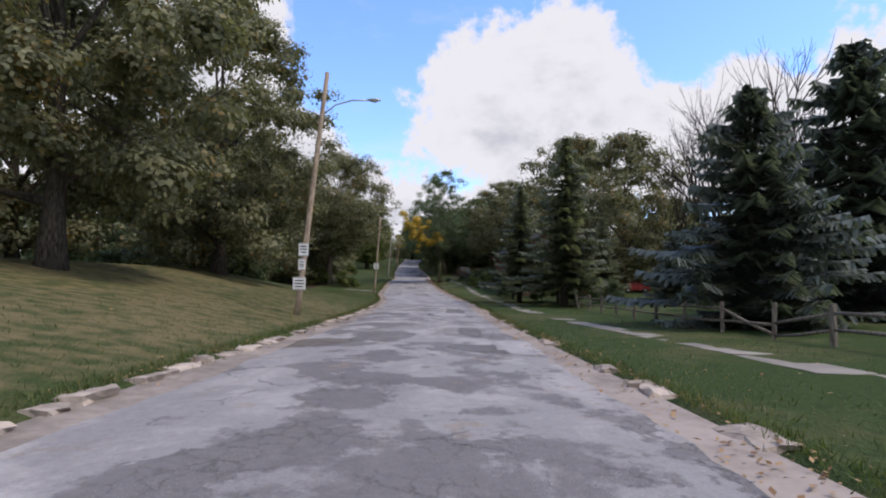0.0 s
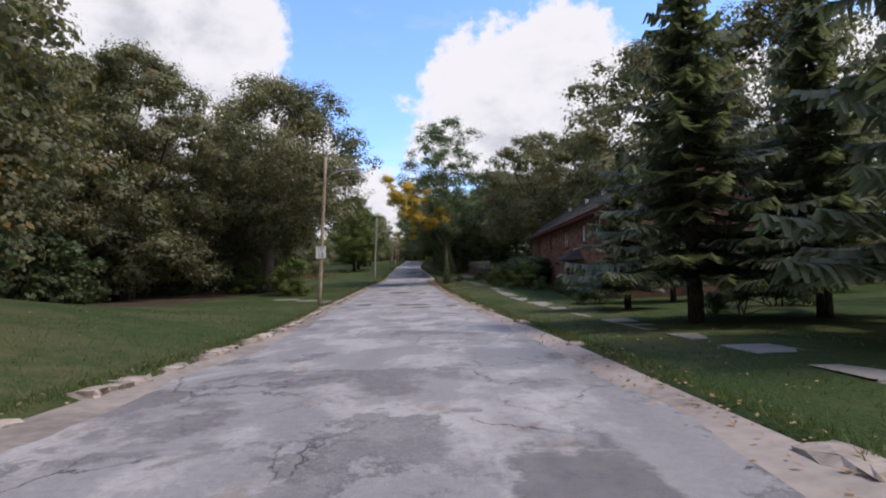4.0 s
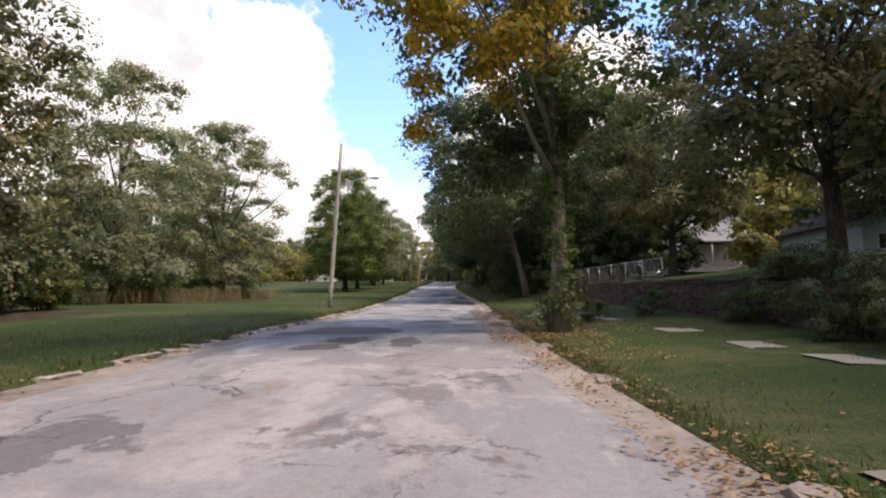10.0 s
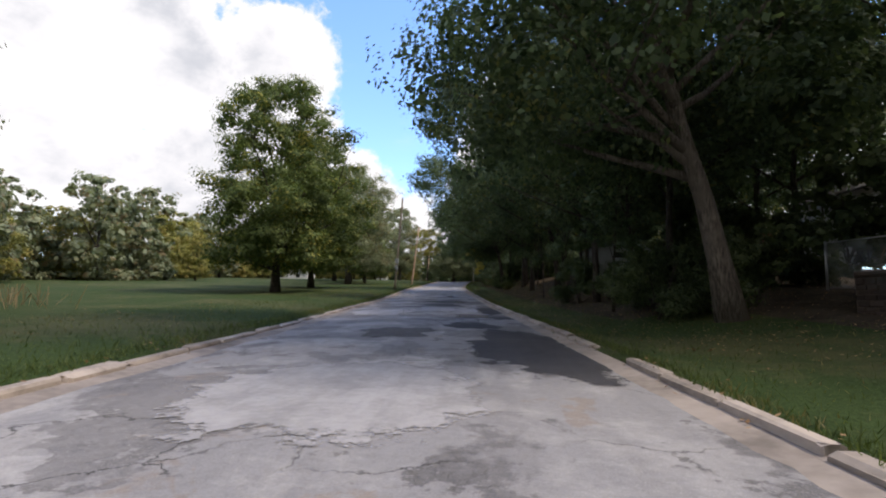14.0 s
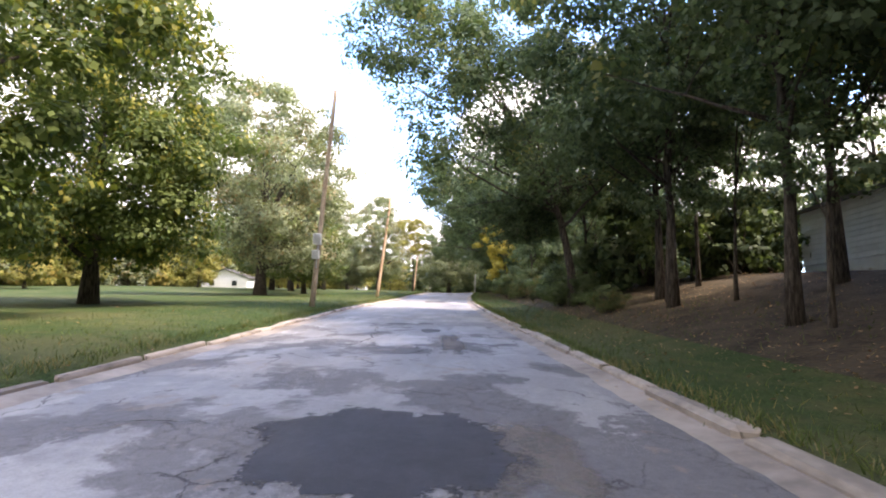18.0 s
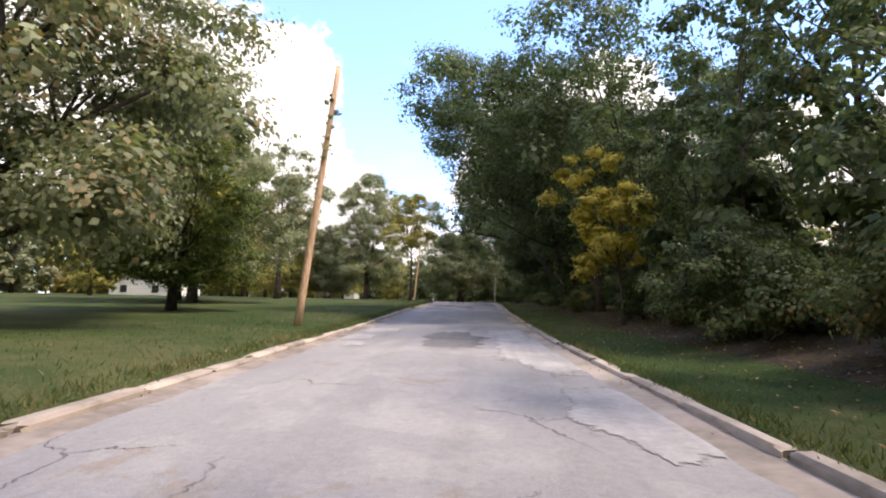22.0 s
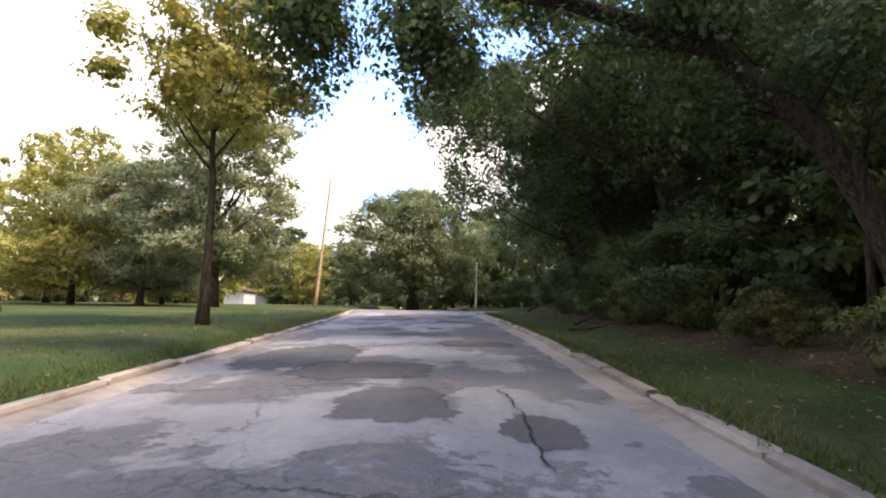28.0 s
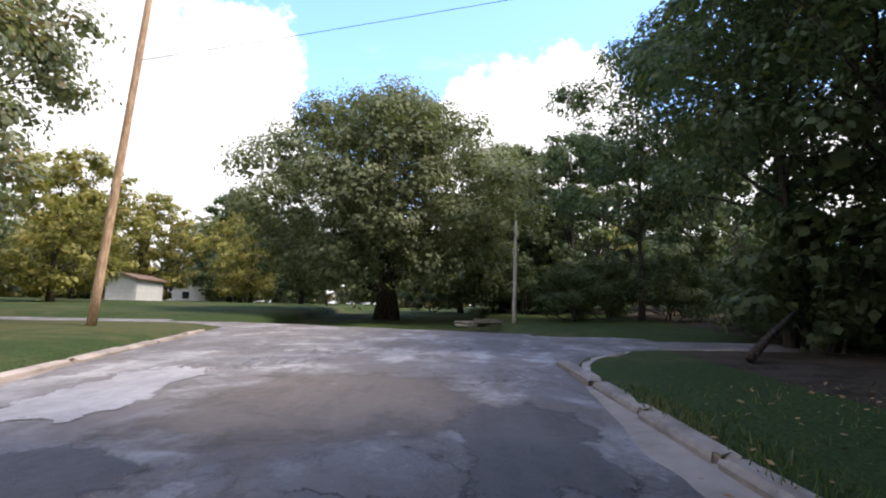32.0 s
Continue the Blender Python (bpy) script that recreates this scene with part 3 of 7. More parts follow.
def road_z(x, y):
    """Height of the asphalt as it is meshed."""
    if y >= 296.9:
        return junction_z(x, y)
    r = (y - ROAD_YS[0]) / (ROAD_YS[-1] - ROAD_YS[0]) * (len(ROAD_YS) - 1)
    k = int(r)
    out = []
    for x0, x1, hs in ROAD_GRID[k:k + 2]:
        c = min(max((x - x0) / (x1 - x0), 0.0), 0.9999) * (LANES - 1)
        i = int(c)
        out.append(hs[i] + (hs[i + 1] - hs[i]) * (c - i))
    return out[0] + (out[1] - out[0]) * (r - k)


def build_road():
    verts, faces = [], []
    for y, (x0, x1, heights) in zip(ROAD_YS, ROAD_GRID):
        verts += [(x0 + (x1 - x0) * i / (LANES - 1), y, z) for i, z in enumerate(heights)]
    for r in range(len(ROAD_YS) - 1):
        for c in range(LANES - 1):
            a = r * LANES + c
            faces.append((a, a + 1, a + 1 + LANES, a + LANES))
    road = tagged(new("road", mesh_of("road", verts, faces, ASPHALT, smooth=True)), "old patched grey asphalt street with cracks and worn layers", "road", kind="structure")
    # street across the end, skewed, with a rounded corner
    verts, faces = [], []
    xs = spread(-70, -20, 2.0)[:-1] + spread(-20, 4, 0.4)[:-1] + spread(4, 80, 2.5)
    n = 22
    for x in xs:
        y0, y1 = near_edge(x) - 0.12, far_edge(x)
        verts += [(x, y0 + (y1 - y0) * i / (n - 1), junction_z(x, y0 + (y1 - y0) * i / (n - 1))) for i in range(n)]
    for r in range(len(xs) - 1):
        for c in range(n - 1):
            a = r * n + c
            faces.append((a + 1, a, a + n, a + n + 1))
    tagged(new("road_across", mesh_of("road_across", verts, faces, ASPHALT, smooth=True)), "worn grey asphalt cross street at the junction", "road", kind="structure")
    return road


# worn layers of the asphalt that stand out singly: tone, offset from the line, y, width, length
LAYERS = (
    ("mid", 1.4, 14.9, 2.0, 2.2), ("brown", -3.4, 16.5, 1.8, 2.8), ("mid", 1.3, 21.5, 1.0, 4.7), ("mid", -1.8, 18.9, 2.3, 4.4), ("pale", 2.3, 15.6, 1.3, 4.2),
    ("mid", -2.5, 35.3, 1.4, 2.0), ("mid", 1.4, 41.0, 1.5, 8.1), ("dark", 2.0, 33.7, 0.4, 1.0), ("pale", 0.9, 35.7, 2.2, 4.6), ("mid", -0.3, 35.8, 0.6, 2.4),
    ("brown", -1.3, 77.8, 2.8, 2.0), ("pale", -1.0, 76.2, 1.9, 1.5), ("pale", 0.6, 76.5, 1.2, 2.4), ("brown", 1.5, 76.3, 0.8, 1.6), ("dark", -2.6, 75.2, 0.4, 0.5),
    ("mid", -4.7, 79.3, 1.2, 2.7), ("mid", -0.6, 74.6, 1.2, 1.2), ("brown", -2.3, 98.1, 2.0, 3.2), ("pale", -0.4, 97.8, 0.9, 2.4), ("brown", -0.1, 95.7, 1.1, 1.6),
    ("mid", 1.5, 96.2, 0.8, 1.6), ("dark", -2.9, 117.3, 1.2, 2.2), ("brown", -3.4, 115.3, 1.6, 1.5), ("mid", -1.1, 116.9, 1.0, 3.2), ("brown", -3.7, 121.2, 4.4, 3.6),
    ("pale", -4.3, 117.6, 1.4, 1.6), ("dark", 0.2, 138.3, 1.0, 2.3), ("brown", -0.7, 140.2, 1.8, 1.4), ("brown", 2.4, 136.6, 1.5, 4.0), ("pale", -1.8, 147.6, 4.1, 5.0),
    ("dark", 1.6, 128.6, 2.0, 2.6), ("dark", -0.3, 126.4, 1.6, 1.2), ("tar", 1.8, 154.0, 2.6, 9.0), ("dark", -2.0, 157.5, 2.2, 4.0), ("tar", 0.6, 161.0, 2.0, 3.2),
    ("pale", -3.9, 170.6, 3.6, 6.4), ("pale", -0.8, 174.4, 2.6, 5.2), ("pale", 1.1, 173.8, 1.3, 5.6), ("tar", 2.4, 173.4, 1.4, 8.6), ("dark", -1.1, 168.4, 0.4, 0.9),
    ("tar", 2.4, 166.5, 1.1, 2.2), ("brown", 1.1, 167.6, 2.0, 3.8), ("tar", -0.4, 180.0, 2.6, 4.2), ("dark", -2.6, 177.4, 2.0, 2.0), ("tar", -0.4, 185.6, 2.4, 2.8),
    ("brown", 1.0, 185.5, 1.2, 2.4), ("brown", 0.75, 195.2, 0.7, 4.6), ("pale", -0.7, 195.6, 1.7, 3.0), ("pale", 1.8, 196.0, 1.5, 1.7), ("pale", 1.7, 199.6, 1.6, 3.4), ("dark", 0.2, 198.8, 0.7, 1.3),
    ("dark", -1.1, 201.7, 0.9, 0.6), ("dark", 0.0, 201.9, 0.6, 0.5), ("pale", 2.3, 220.3, 1.6, 4.1), ("pale", 2.0, 229.0, 2.0, 9.0), ("mid", -0.2, 231.7, 2.1, 6.9), ("pale", 1.75, 235.6, 1.6, 4.2),
    ("pale", -3.3, 229.4, 0.8, 1.1), ("pale", -3.9, 232.4, 1.5, 2.4), ("pale", -3.4, 235.9, 1.4, 3.4), ("dark", -0.8, 269.1, 1.7, 2.2), ("dark", -3.6, 274.7, 2.4, 5.0),
    ("dark", -1.7, 272.2, 3.0, 2.2), ("dark", 1.0, 267.8, 0.9, 1.6), ("pale", -2.4, 278.0, 2.2, 2.2), ("dark", 0.6, 277.6, 2.2, 1.8), ("dark", -1.2, 281.0, 2.6, 1.5),
    ("dark", -0.6, 284.0, 0.8, 1.1), ("dark", 0.2, 289.6, 1.7, 2.2), ("brown", -3.2, 292.6, 3.2, 4.6), ("dark", -2.9, 283.6, 1.9, 1.8), ("pale", -0.3, 286.2, 3.2, 2.8),
    ("brown", -1.5, 299.2, 4.4, 5.0), ("pale", -4.9, 299.6, 1.5, 4.6), ("dark", 0.9, 297.2, 1.5, 3.6), ("dark", -3.4, 295.8, 1.7, 1.5))
CRACKS = (((1.0, 138.6), (1.02, 137.0), (1.05, 135.8), (1.0, 134.6)), ((-5.3, 167.75), (-4.0, 166.8), (-3.1, 166.6), (-2.7, 167.4), (-2.65, 169.0), (-2.6, 171.4), (-2.2, 173.5)),
          ((-2.4, 171.5), (-1.6, 170.9), (-0.9, 170.8), (0.0, 170.5), (0.45, 173.1)), ((-3.6, 186.1), (-3.2, 186.25), (-2.5, 186.2)), ((-1.4, 192.2), (-0.4, 192.5), (0.5, 193.9)),
          ((-0.5, 188.3), (0.1, 188.2), (0.65, 188.1)), ((0.7, 270.4), (0.9, 268.7), (0.9, 267.2), (0.9, 266.2)), ((-3.0, 287.6), (-1.7, 287.6), (-0.4, 287.9), (0.9, 288.0)),
          ((-2.1, 193.6), (-1.6, 195.4), (-1.55, 197.6), (-1.7, 199.4), (-1.2, 201.4), (-0.4, 202.2)), ((-2.8, 172.1), (-2.9, 174.0), (-1.8, 174.5), (-1.4, 176.8)),
          ((-1.8, 174.5), (-0.9, 172.7), (-0.3, 170.8)), ((-3.3, 175.8), (-2.5, 176.4), (-2.8, 178.5), (-1.5, 179.1)), ((-4.8, 129.2), (-2.0, 129.6), (0.6, 129.0)),
          ((-5.2, 133.0), (-2.4, 132.4), (-0.6, 132.8)), ((0.9, 162.0), (1.2, 165.0), (1.0, 168.0), (1.5, 171.0)),
          ((-4.4, 270.0), (-2.0, 270.6), (0.5, 270.1)), ((-4.2, 273.2), (-1.5, 273.6), (1.5, 273.1)), ((-3.5, 277.0), (-1.0, 277.3), (1.8, 276.6)), ((-2.4, 281.8), (1.0, 282.3)),
          ((-4.0, 291.0), (-1.5, 291.4), (1.0, 290.8)), ((-3.5, 294.4), (-1.0, 294.8), (1.6, 294.2)), ((-4.6, 163.8), (-2.8, 163.2), (-1.2, 164.0), (0.2, 163.4)),
          ((-4.8, 178.8), (-3.6, 180.2), (-3.2, 182.4)), ((-1.6, 160.2), (-0.4, 161.6), (-0.9, 164.2)))


def build_layers(road):
    """Thin worn layers with ragged rims, and open cracks, lying on the street."""
    lift = {"mid": 0.006, "brown": 0.008, "dark": 0.010, "tar": 0.012, "pale": 0.015}
    words = {"mid": "grey worn asphalt layer", "brown": "brownish gritty patch", "dark": "dark asphalt patch", "tar": "black tar repair", "pale": "pale smooth asphalt layer"}
    for k, (tone, off, y, w, ln) in enumerate(LAYERS):
        n, rings = 48, max(5, int(max(w, ln) / 0.45))
        rim = []
        for i in range(n):
            a = 2 * math.pi * i / n
            c, s = math.cos(a), math.sin(a)
            box_r = 1.0 / (abs(c) ** 2.8 + abs(s) ** 2.8) ** (1 / 2.8)
            at_rim = Vector((c * 1.3 + k * 7.1, s * 1.3, k))
            rough = 1.22 * (1 + 0.34 * noise.noise(at_rim) + 0.2 * noise.noise(at_rim * 3.1))
            rim.append((c * box_r * rough * w / 2, s * box_r * rough * ln / 2))
        up = lift[tone] + 0.0002 * (k % 7)
        cx = line_x(y) + off
        verts, faces, body = [(cx, y, road_z(cx, y) + up)], [], [1.0]
        for j in range(1, rings + 1):
            f = j / rings
            for dx, dy in rim:
                yy = y + dy * f
                x = line_x(yy) + off + dx * f
                x = min(max(x, line_x(yy) + edge_l(yy) + 0.5), line_x(yy) + edge_r(yy) - 0.5) if yy < 296 else x
                verts.append((x, yy, road_z(x, yy) + up))
                body.append(1 - f)
        for i in range(n):
            faces.append((0, 1 + i, 1 + (i + 1) % n))
        for j in range(rings - 1):
            for i in range(n):
                a, b = 1 + j * n + i, 1 + j * n + (i + 1) % n
                faces.append((a, a + n, b + n, b))
        me = mesh_of("worn_patch", verts, faces, TONES[tone])
        me.attributes.new("body", "FLOAT", "POINT").data.foreach_set("value", body)
        part("worn_patch", me, None, road, words[tone])
    rng = random.Random(23)
    for line in CRACKS:
        pts = []
        for (o0, y0), (o1, y1) in zip(line, line[1:]):
            m = max(2, int(math.hypot(o1 - o0, y1 - y0) / 0.14))
            pts += [(o0 + (o1 - o0) * i / m + rng.uniform(-0.03, 0.03) + 0.16 * noise.noise(Vector((i * 0.21, o0, y0))), y0 + (y1 - y0) * i / m + rng.uniform(-0.03, 0.03) + 0.16 * noise.noise(Vector((o0, i * 0.21, y0)))) for i in range(m)]
        verts, faces = [], []
        for i, (o, y) in enumerate(pts):
            p, q = pts[max(i - 1, 0)], pts[min(i + 1, len(pts) - 1)]
            d = math.hypot(q[0] - p[0], q[1] - p[1]) or 1
            half = rng.uniform(0.005, 0.026) * min(1, (i + 1) / 4, (len(pts) - i) / 4)
            for sg in (-1, 1):
                yy = y + sg * (q[0] - p[0]) / d * half
                x = line_x(yy) + o - sg * (q[1] - p[1]) / d * half
                verts.append((x, yy, road_z(x, yy) + 0.021))
            if i:
                faces.append((2 * i - 2, 2 * i - 1, 2 * i + 1, 2 * i))
        part("crack", mesh_of("crack", verts, faces, CRACK), None, road, "dark open crack")


def build_kerbs():
    """Broken concrete kerb stones with a gutter strip, both sides."""
    rng = random.Random(5)
    for name, edge, sgn, first in (("kerb_left", edge_l, -1, 1.1), ("kerb_right", edge_r, 1, 2.2)):
        strip_v, strip_f = [], []
        ys = spread(-40, 301 if sgn > 0 else 309, 0.5)
        for i, y in enumerate(ys):
            cx, e = line_x(y), edge(y)
            w = (0.95 if y < 138 else 0.62) + (0.5 if y < 140 else 0.2) * noise.noise(Vector((y * 0.25, sgn * 9, 0))) + 0.1 * noise.noise(Vector((y * 1.3, sgn * 5, 0)))
            for k, d in enumerate((0.05, w * 0.55, w)):
                strip_v.append((cx + e - sgn * d, y, line_z(y) + (0.005, -0.022, -0.058)[k] + 0.007 + (0.012 * noise.noise(Vector((y * 1.9, sgn * 3, k))) if k else 0.0)))
            if i:
                a = 3 * (i - 1)
                for k in (0, 1):
                    q = (a + k, a + k + 1, a + k + 4, a + k + 3)
                    strip_f.append(q if sgn < 0 else q[::-1])
        tagged(new("gutter_left" if sgn < 0 else "gutter_right", mesh_of("gutter", strip_v, strip_f, GUTTER, smooth=True)),
               "pale worn concrete gutter along the street edge", "gutter", kind="structure")
        root = thing(name, "broken pale concrete kerb stones beside the lawn", "kerb")
        root["kind"] = "structure"
        lumps = []
        for k in range(7):
            bm = bmesh.new()
            bmesh.ops.create_cube(bm, size=1.0)
            bmesh.ops.subdivide_edges(bm, edges=bm.edges[:], cuts=3, use_grid_fill=True)
            for v in bm.verts:
                q = v.co.copy()
                v.co = Vector((q.x * 0.2, q.y, q.z * 0.34 - 0.06)) * (1 - 0.22 * (q.length - 0.5))
                h = noise.noise_vector(Vector((q.x * 1.7, q.y * 3.1, q.z * 1.5 + 9.0 * k)))
                e = noise.noise_vector(Vector((q.x * 4.0, q.y * 9.0, q.z * 4.0 + 5.0 * k)))
                v.co += Vector((h.x * 0.08 + e.x * 0.03, h.y * 0.10, h.z * 0.06 + e.z * 0.035))
            me = bpy.data.meshes.new("kerb_stone")
            bm.to_mesh(me)
            bm.free()
            me.materials.append(CONCRETE)
            lumps.append(me)
        stones = []
        for k in range(5):
            bm = boxed(-0.09, -0.5, -0.3, 0.09, 0.5, 0.13, 0.045)
            for v in bm.verts:
                v.co += Vector((rng.uniform(-0.015, 0.015), rng.uniform(-0.03, 0.03), rng.uniform(-0.02, 0.012)))
            me = bpy.data.meshes.new("kerb_stone")
            bm.to_mesh(me)
            bm.free()
            me.materials.append(CONCRETE)
            stones.append(me)
        y = -20.0
        while y < (301 if sgn > 0 else 309):
            broken = y < 140
            ln = rng.uniform(0.35, 1.1) if broken else rng.uniform(1.6, 3.0)
            if rng.random() > ((0.84 if sgn > 0 else 0.3) if broken else 0.04):
                yc = y + ln / 2
                ob = part("kerb_stone", rng.choice(lumps if broken else stones), None, root)
                slope = (line_z(yc + 1) - line_z(yc - 1)) / 2
                yaw = math.atan2(-(line_x(yc + 1) + edge(yc + 1) - line_x(yc - 1) - edge(yc - 1)), 2)
                sink = rng.uniform(-0.06, -0.02 if sgn > 0 else 0.02) if broken else rng.uniform(-0.045, 0.005)
                wide = rng.uniform(1.5, 2.8) if broken else rng.uniform(1.3, 1.8)
                ob.matrix_world = (Matrix.Translation((line_x(yc) + edge(yc) + sgn * 0.04 + rng.uniform(-0.04, 0.04), yc, line_z(yc) + sink))
                                   @ Euler((math.atan(slope), rng.uniform(-0.06, 0.06), yaw + (rng.uniform(-0.12, 0.12) if broken else 0.0))).to_matrix().to_4x4() @ Matrix.Diagonal((wide, ln * 0.97, 1, 1)))
            y += ln
        if sgn > 0:
            cx = line_x(298) + 2.5
            for k in range(9):
                t = radians(5 + 10 * k)
                x, yy = cx + 5 - 5 * math.cos(t) + 0.1, 300.9 + 5 * math.sin(t) - 0.1
                ob = part("kerb_stone", stones[k % 5], None, root)
                ob.matrix_world = Matrix.Translation((x, yy, line_z(yy) + 0.01)) @ Euler((0.03, 0, -t)).to_matrix().to_4x4() @ Matrix.Diagonal((1, 0.88, 1, 1))


def build_footpath():
    rng = random.Random(8)
    root = thing("footpath", "broken concrete footpath slabs half overgrown by grass", "pavement")
    root["kind"] = "structure"
    meshes = []
    for k in range(4):
        bm = boxed(-0.52, -0.75, -0.1, 0.52, 0.75, 0.02, 0.02)
        for v in bm.verts:
            v.co += Vector((rng.uniform(-0.09, 0.09), rng.uniform(-0.05, 0.05), rng.uniform(-0.015, 0.01)))
        me = bpy.data.meshes.new("slab")
        bm.to_mesh(me)
        bm.free()
        me.materials.append(WALKWAY)
        meshes.append(me)
    path_off = lerp_table([(0, 8.2), (21, 7.6), (40, 6.7), (60, 6.8), (86, 7.2), (102, 8.5), (118, 8.0), (137, 7.6)])
    y = 2.0
    while y < 140:
        if rng.random() > (0.08 if y < 26 else 0.5 if y < 40 else 0.4 if y > 100 else 0.2):
            p = at(path_off(y), y, rng.uniform(-0.045, -0.02))
            ob = part("slab", rng.choice(meshes), None, root)
            slope = (line_z(y + 1) - line_z(y - 1)) / 2
            ob.matrix_world = Matrix.Translation(p) @ Euler((math.atan(slope), rng.uniform(-0.02, 0.02), rng.uniform(-0.03, 0.03))).to_matrix().to_4x4()
        y += 1.52
    # short apron from the street to the footpath, and a concrete drive opposite
    for x0, y0, sx, sy in ((-7.7, 83.8, 1.7, 2.7), (-9.9, 85.4, 2.2, 1.5), (-12.4, 87.0, 2.5, 1.3), (4.4, 104.3, 1.5, 1.0), (6.0, 105.6, 1.5, 0.9), (7.4, 106.8, 1.3, 0.9)):
        p = at(x0, y0, -0.015)
        ob = part("slab", meshes[0], None, root)
        ob.matrix_world = Matrix.Translation(p) @ Euler((0.01, 0, 0.15)).to_matrix().to_4x4() @ Matrix.Diagonal((sx, sy, 1, 1))


build_ground()
build_layers(build_road())


# ---- trees ----
def grow(rng, verts, faces, start, way, length, r0, r1, wobble=0.12, sides=6, steps=5, lift=0.0):
    """Adds one limb; returns its points."""
    pts, p, d = [start], start.copy(), way.normalized()
    for i in range(steps):
        d = (d + Vector((rng.uniform(-1, 1), rng.uniform(-1, 1), rng.uniform(-0.6, 0.6))) * wobble + Vector((0, 0, lift))).normalized()
        p = p + d * (length / steps)
        pts.append(p.copy())
    radii = [r0 + (r1 - r0) * (i / steps) ** 0.8 for i in range(steps + 1)]
    v, f = tube(pts, radii, sides)
    o = len(verts)
    verts.extend(tuple(q) for q in v)
    faces.extend(tuple(o + k for k in q) for q in f)
    return pts


def leaf_cloud(seed, centres, radii, count, size, droop=0.3, flat=0.75, curl=0.35, spray=11):
    """Many small folded leaves on sprays, the sprays in clumps about the centres: vertices and faces."""
    r = np.random.RandomState(seed)
    w = radii ** 2
    n_spray = max(1, count // spray)
    pick = r.choice(len(centres), n_spray, p=w / w.sum())
    d = r.normal(size=(n_spray, 3))
    d /= np.linalg.norm(d, axis=1, keepdims=True)
    d[:, 2] = np.where(r.uniform(size=n_spray) < 0.62, np.abs(d[:, 2]), d[:, 2])   # leaves crowd on the upper side of a clump
    dist = radii[pick] * r.uniform(0.2, 1.0, n_spray) ** 0.4
    hub = centres[pick] + d * dist[:, None] * np.array([1, 1, flat])
    own = r.randint(0, n_spray, count)
    away = r.normal(size=(count, 3))
    pos = hub[own] + away * np.minimum(radii[pick][own] * 0.26, size * 1.5)[:, None] * np.array([1, 1, 0.6])
    out = d[own] * 1.25 + away * 0.3 + r.normal(scale=0.34, size=(count, 3)) + np.array([0, 0, 0.55])
    out /= np.linalg.norm(out, axis=1, keepdims=True)
    t = away + r.normal(scale=0.6, size=(count, 3)) + np.array([0, 0, -droop * 2.0])
    t -= out * (t * out).sum(1, keepdims=True)
    t /= np.linalg.norm(t, axis=1, keepdims=True)
    b = np.cross(out, t)
    ln = size * r.uniform(0.6, 1.4, count)[:, None]
    wd = ln * r.uniform(0.30, 0.46, count)[:, None]
    v = np.empty((count, 4, 3))
    v[:, 0] = pos - t * ln * 0.5
    v[:, 1] = pos + b * wd - t * ln * 0.1 - out * ln * curl * 0.25
    v[:, 2] = pos + t * ln * 0.5 - out * ln * curl * 0.4
    v[:, 3] = pos - b * wd - t * ln * 0.1 - out * ln * curl * 0.25
    return v.reshape(-1, 3), np.arange(count * 4).reshape(-1, 4)


def quick_mesh(name, v, f, mat, smooth=False):
    me = bpy.data.meshes.new(name)
    me.vertices.add(len(v))
    me.vertices.foreach_set("co", np.ascontiguousarray(v, dtype=np.float32).ravel())
    k = f.shape[1]
    me.loops.add(len(f) * k)
    me.loops.foreach_set("vertex_index", f.astype(np.int32).ravel())
    me.polygons.add(len(f))
    me.polygons.foreach_set("loop_start", np.arange(0, len(f) * k, k, dtype=np.int32))
    me.polygons.foreach_set("loop_total", np.full(len(f), k, dtype=np.int32))
    me.materials.append(mat)
    me.update()
    me.validate()
    return me


def crown_clumps(rng, height, low, radius, shape, n, squash=1.0, lobe=1.0):
    """Centres and sizes of leaf clumps that fill a crown between low and height."""
    cs, rs = [], []
    while len(cs) < n:
        h = rng.random()
        if shape == "dome":
            lim = math.sqrt(max(0.0, 1 - ((h - 0.35) / 0.66) ** 2)) if h > 0.35 else 0.72 + 0.28 * h / 0.35
        elif shape == "oval":
            lim = math.sqrt(max(0.0, 1 - ((h - 0.45) / 0.56) ** 2))
        elif shape == "column":
            lim = 0.85 * math.sqrt(max(0.0, 1 - ((h - 0.4) / 0.62) ** 2)) + 0.05
        else:   # spreading
            lim = 0.55 + 0.45 * math.sin(math.pi * min(1, h * 1.15)) if h < 0.8 else 1.0 - (h - 0.8) * 2.6
        a = rng.uniform(0, 2 * math.pi)
        lobes = 1 + lobe * (0.22 * math.sin(a * 3 + h * 5 + n) + 0.12 * math.sin(a * 7 + h * 11))
        q = rng.random() ** 0.45
        r = lim * radius * lobes * q
        cs.append((math.cos(a) * r * squash, math.sin(a) * r, low + h * (height - low)))
        rs.append(rng.uniform(0.75, 1.35) * radius * 0.17 * (1.15 - 0.35 * h))
    return np.array(cs), np.array(rs)


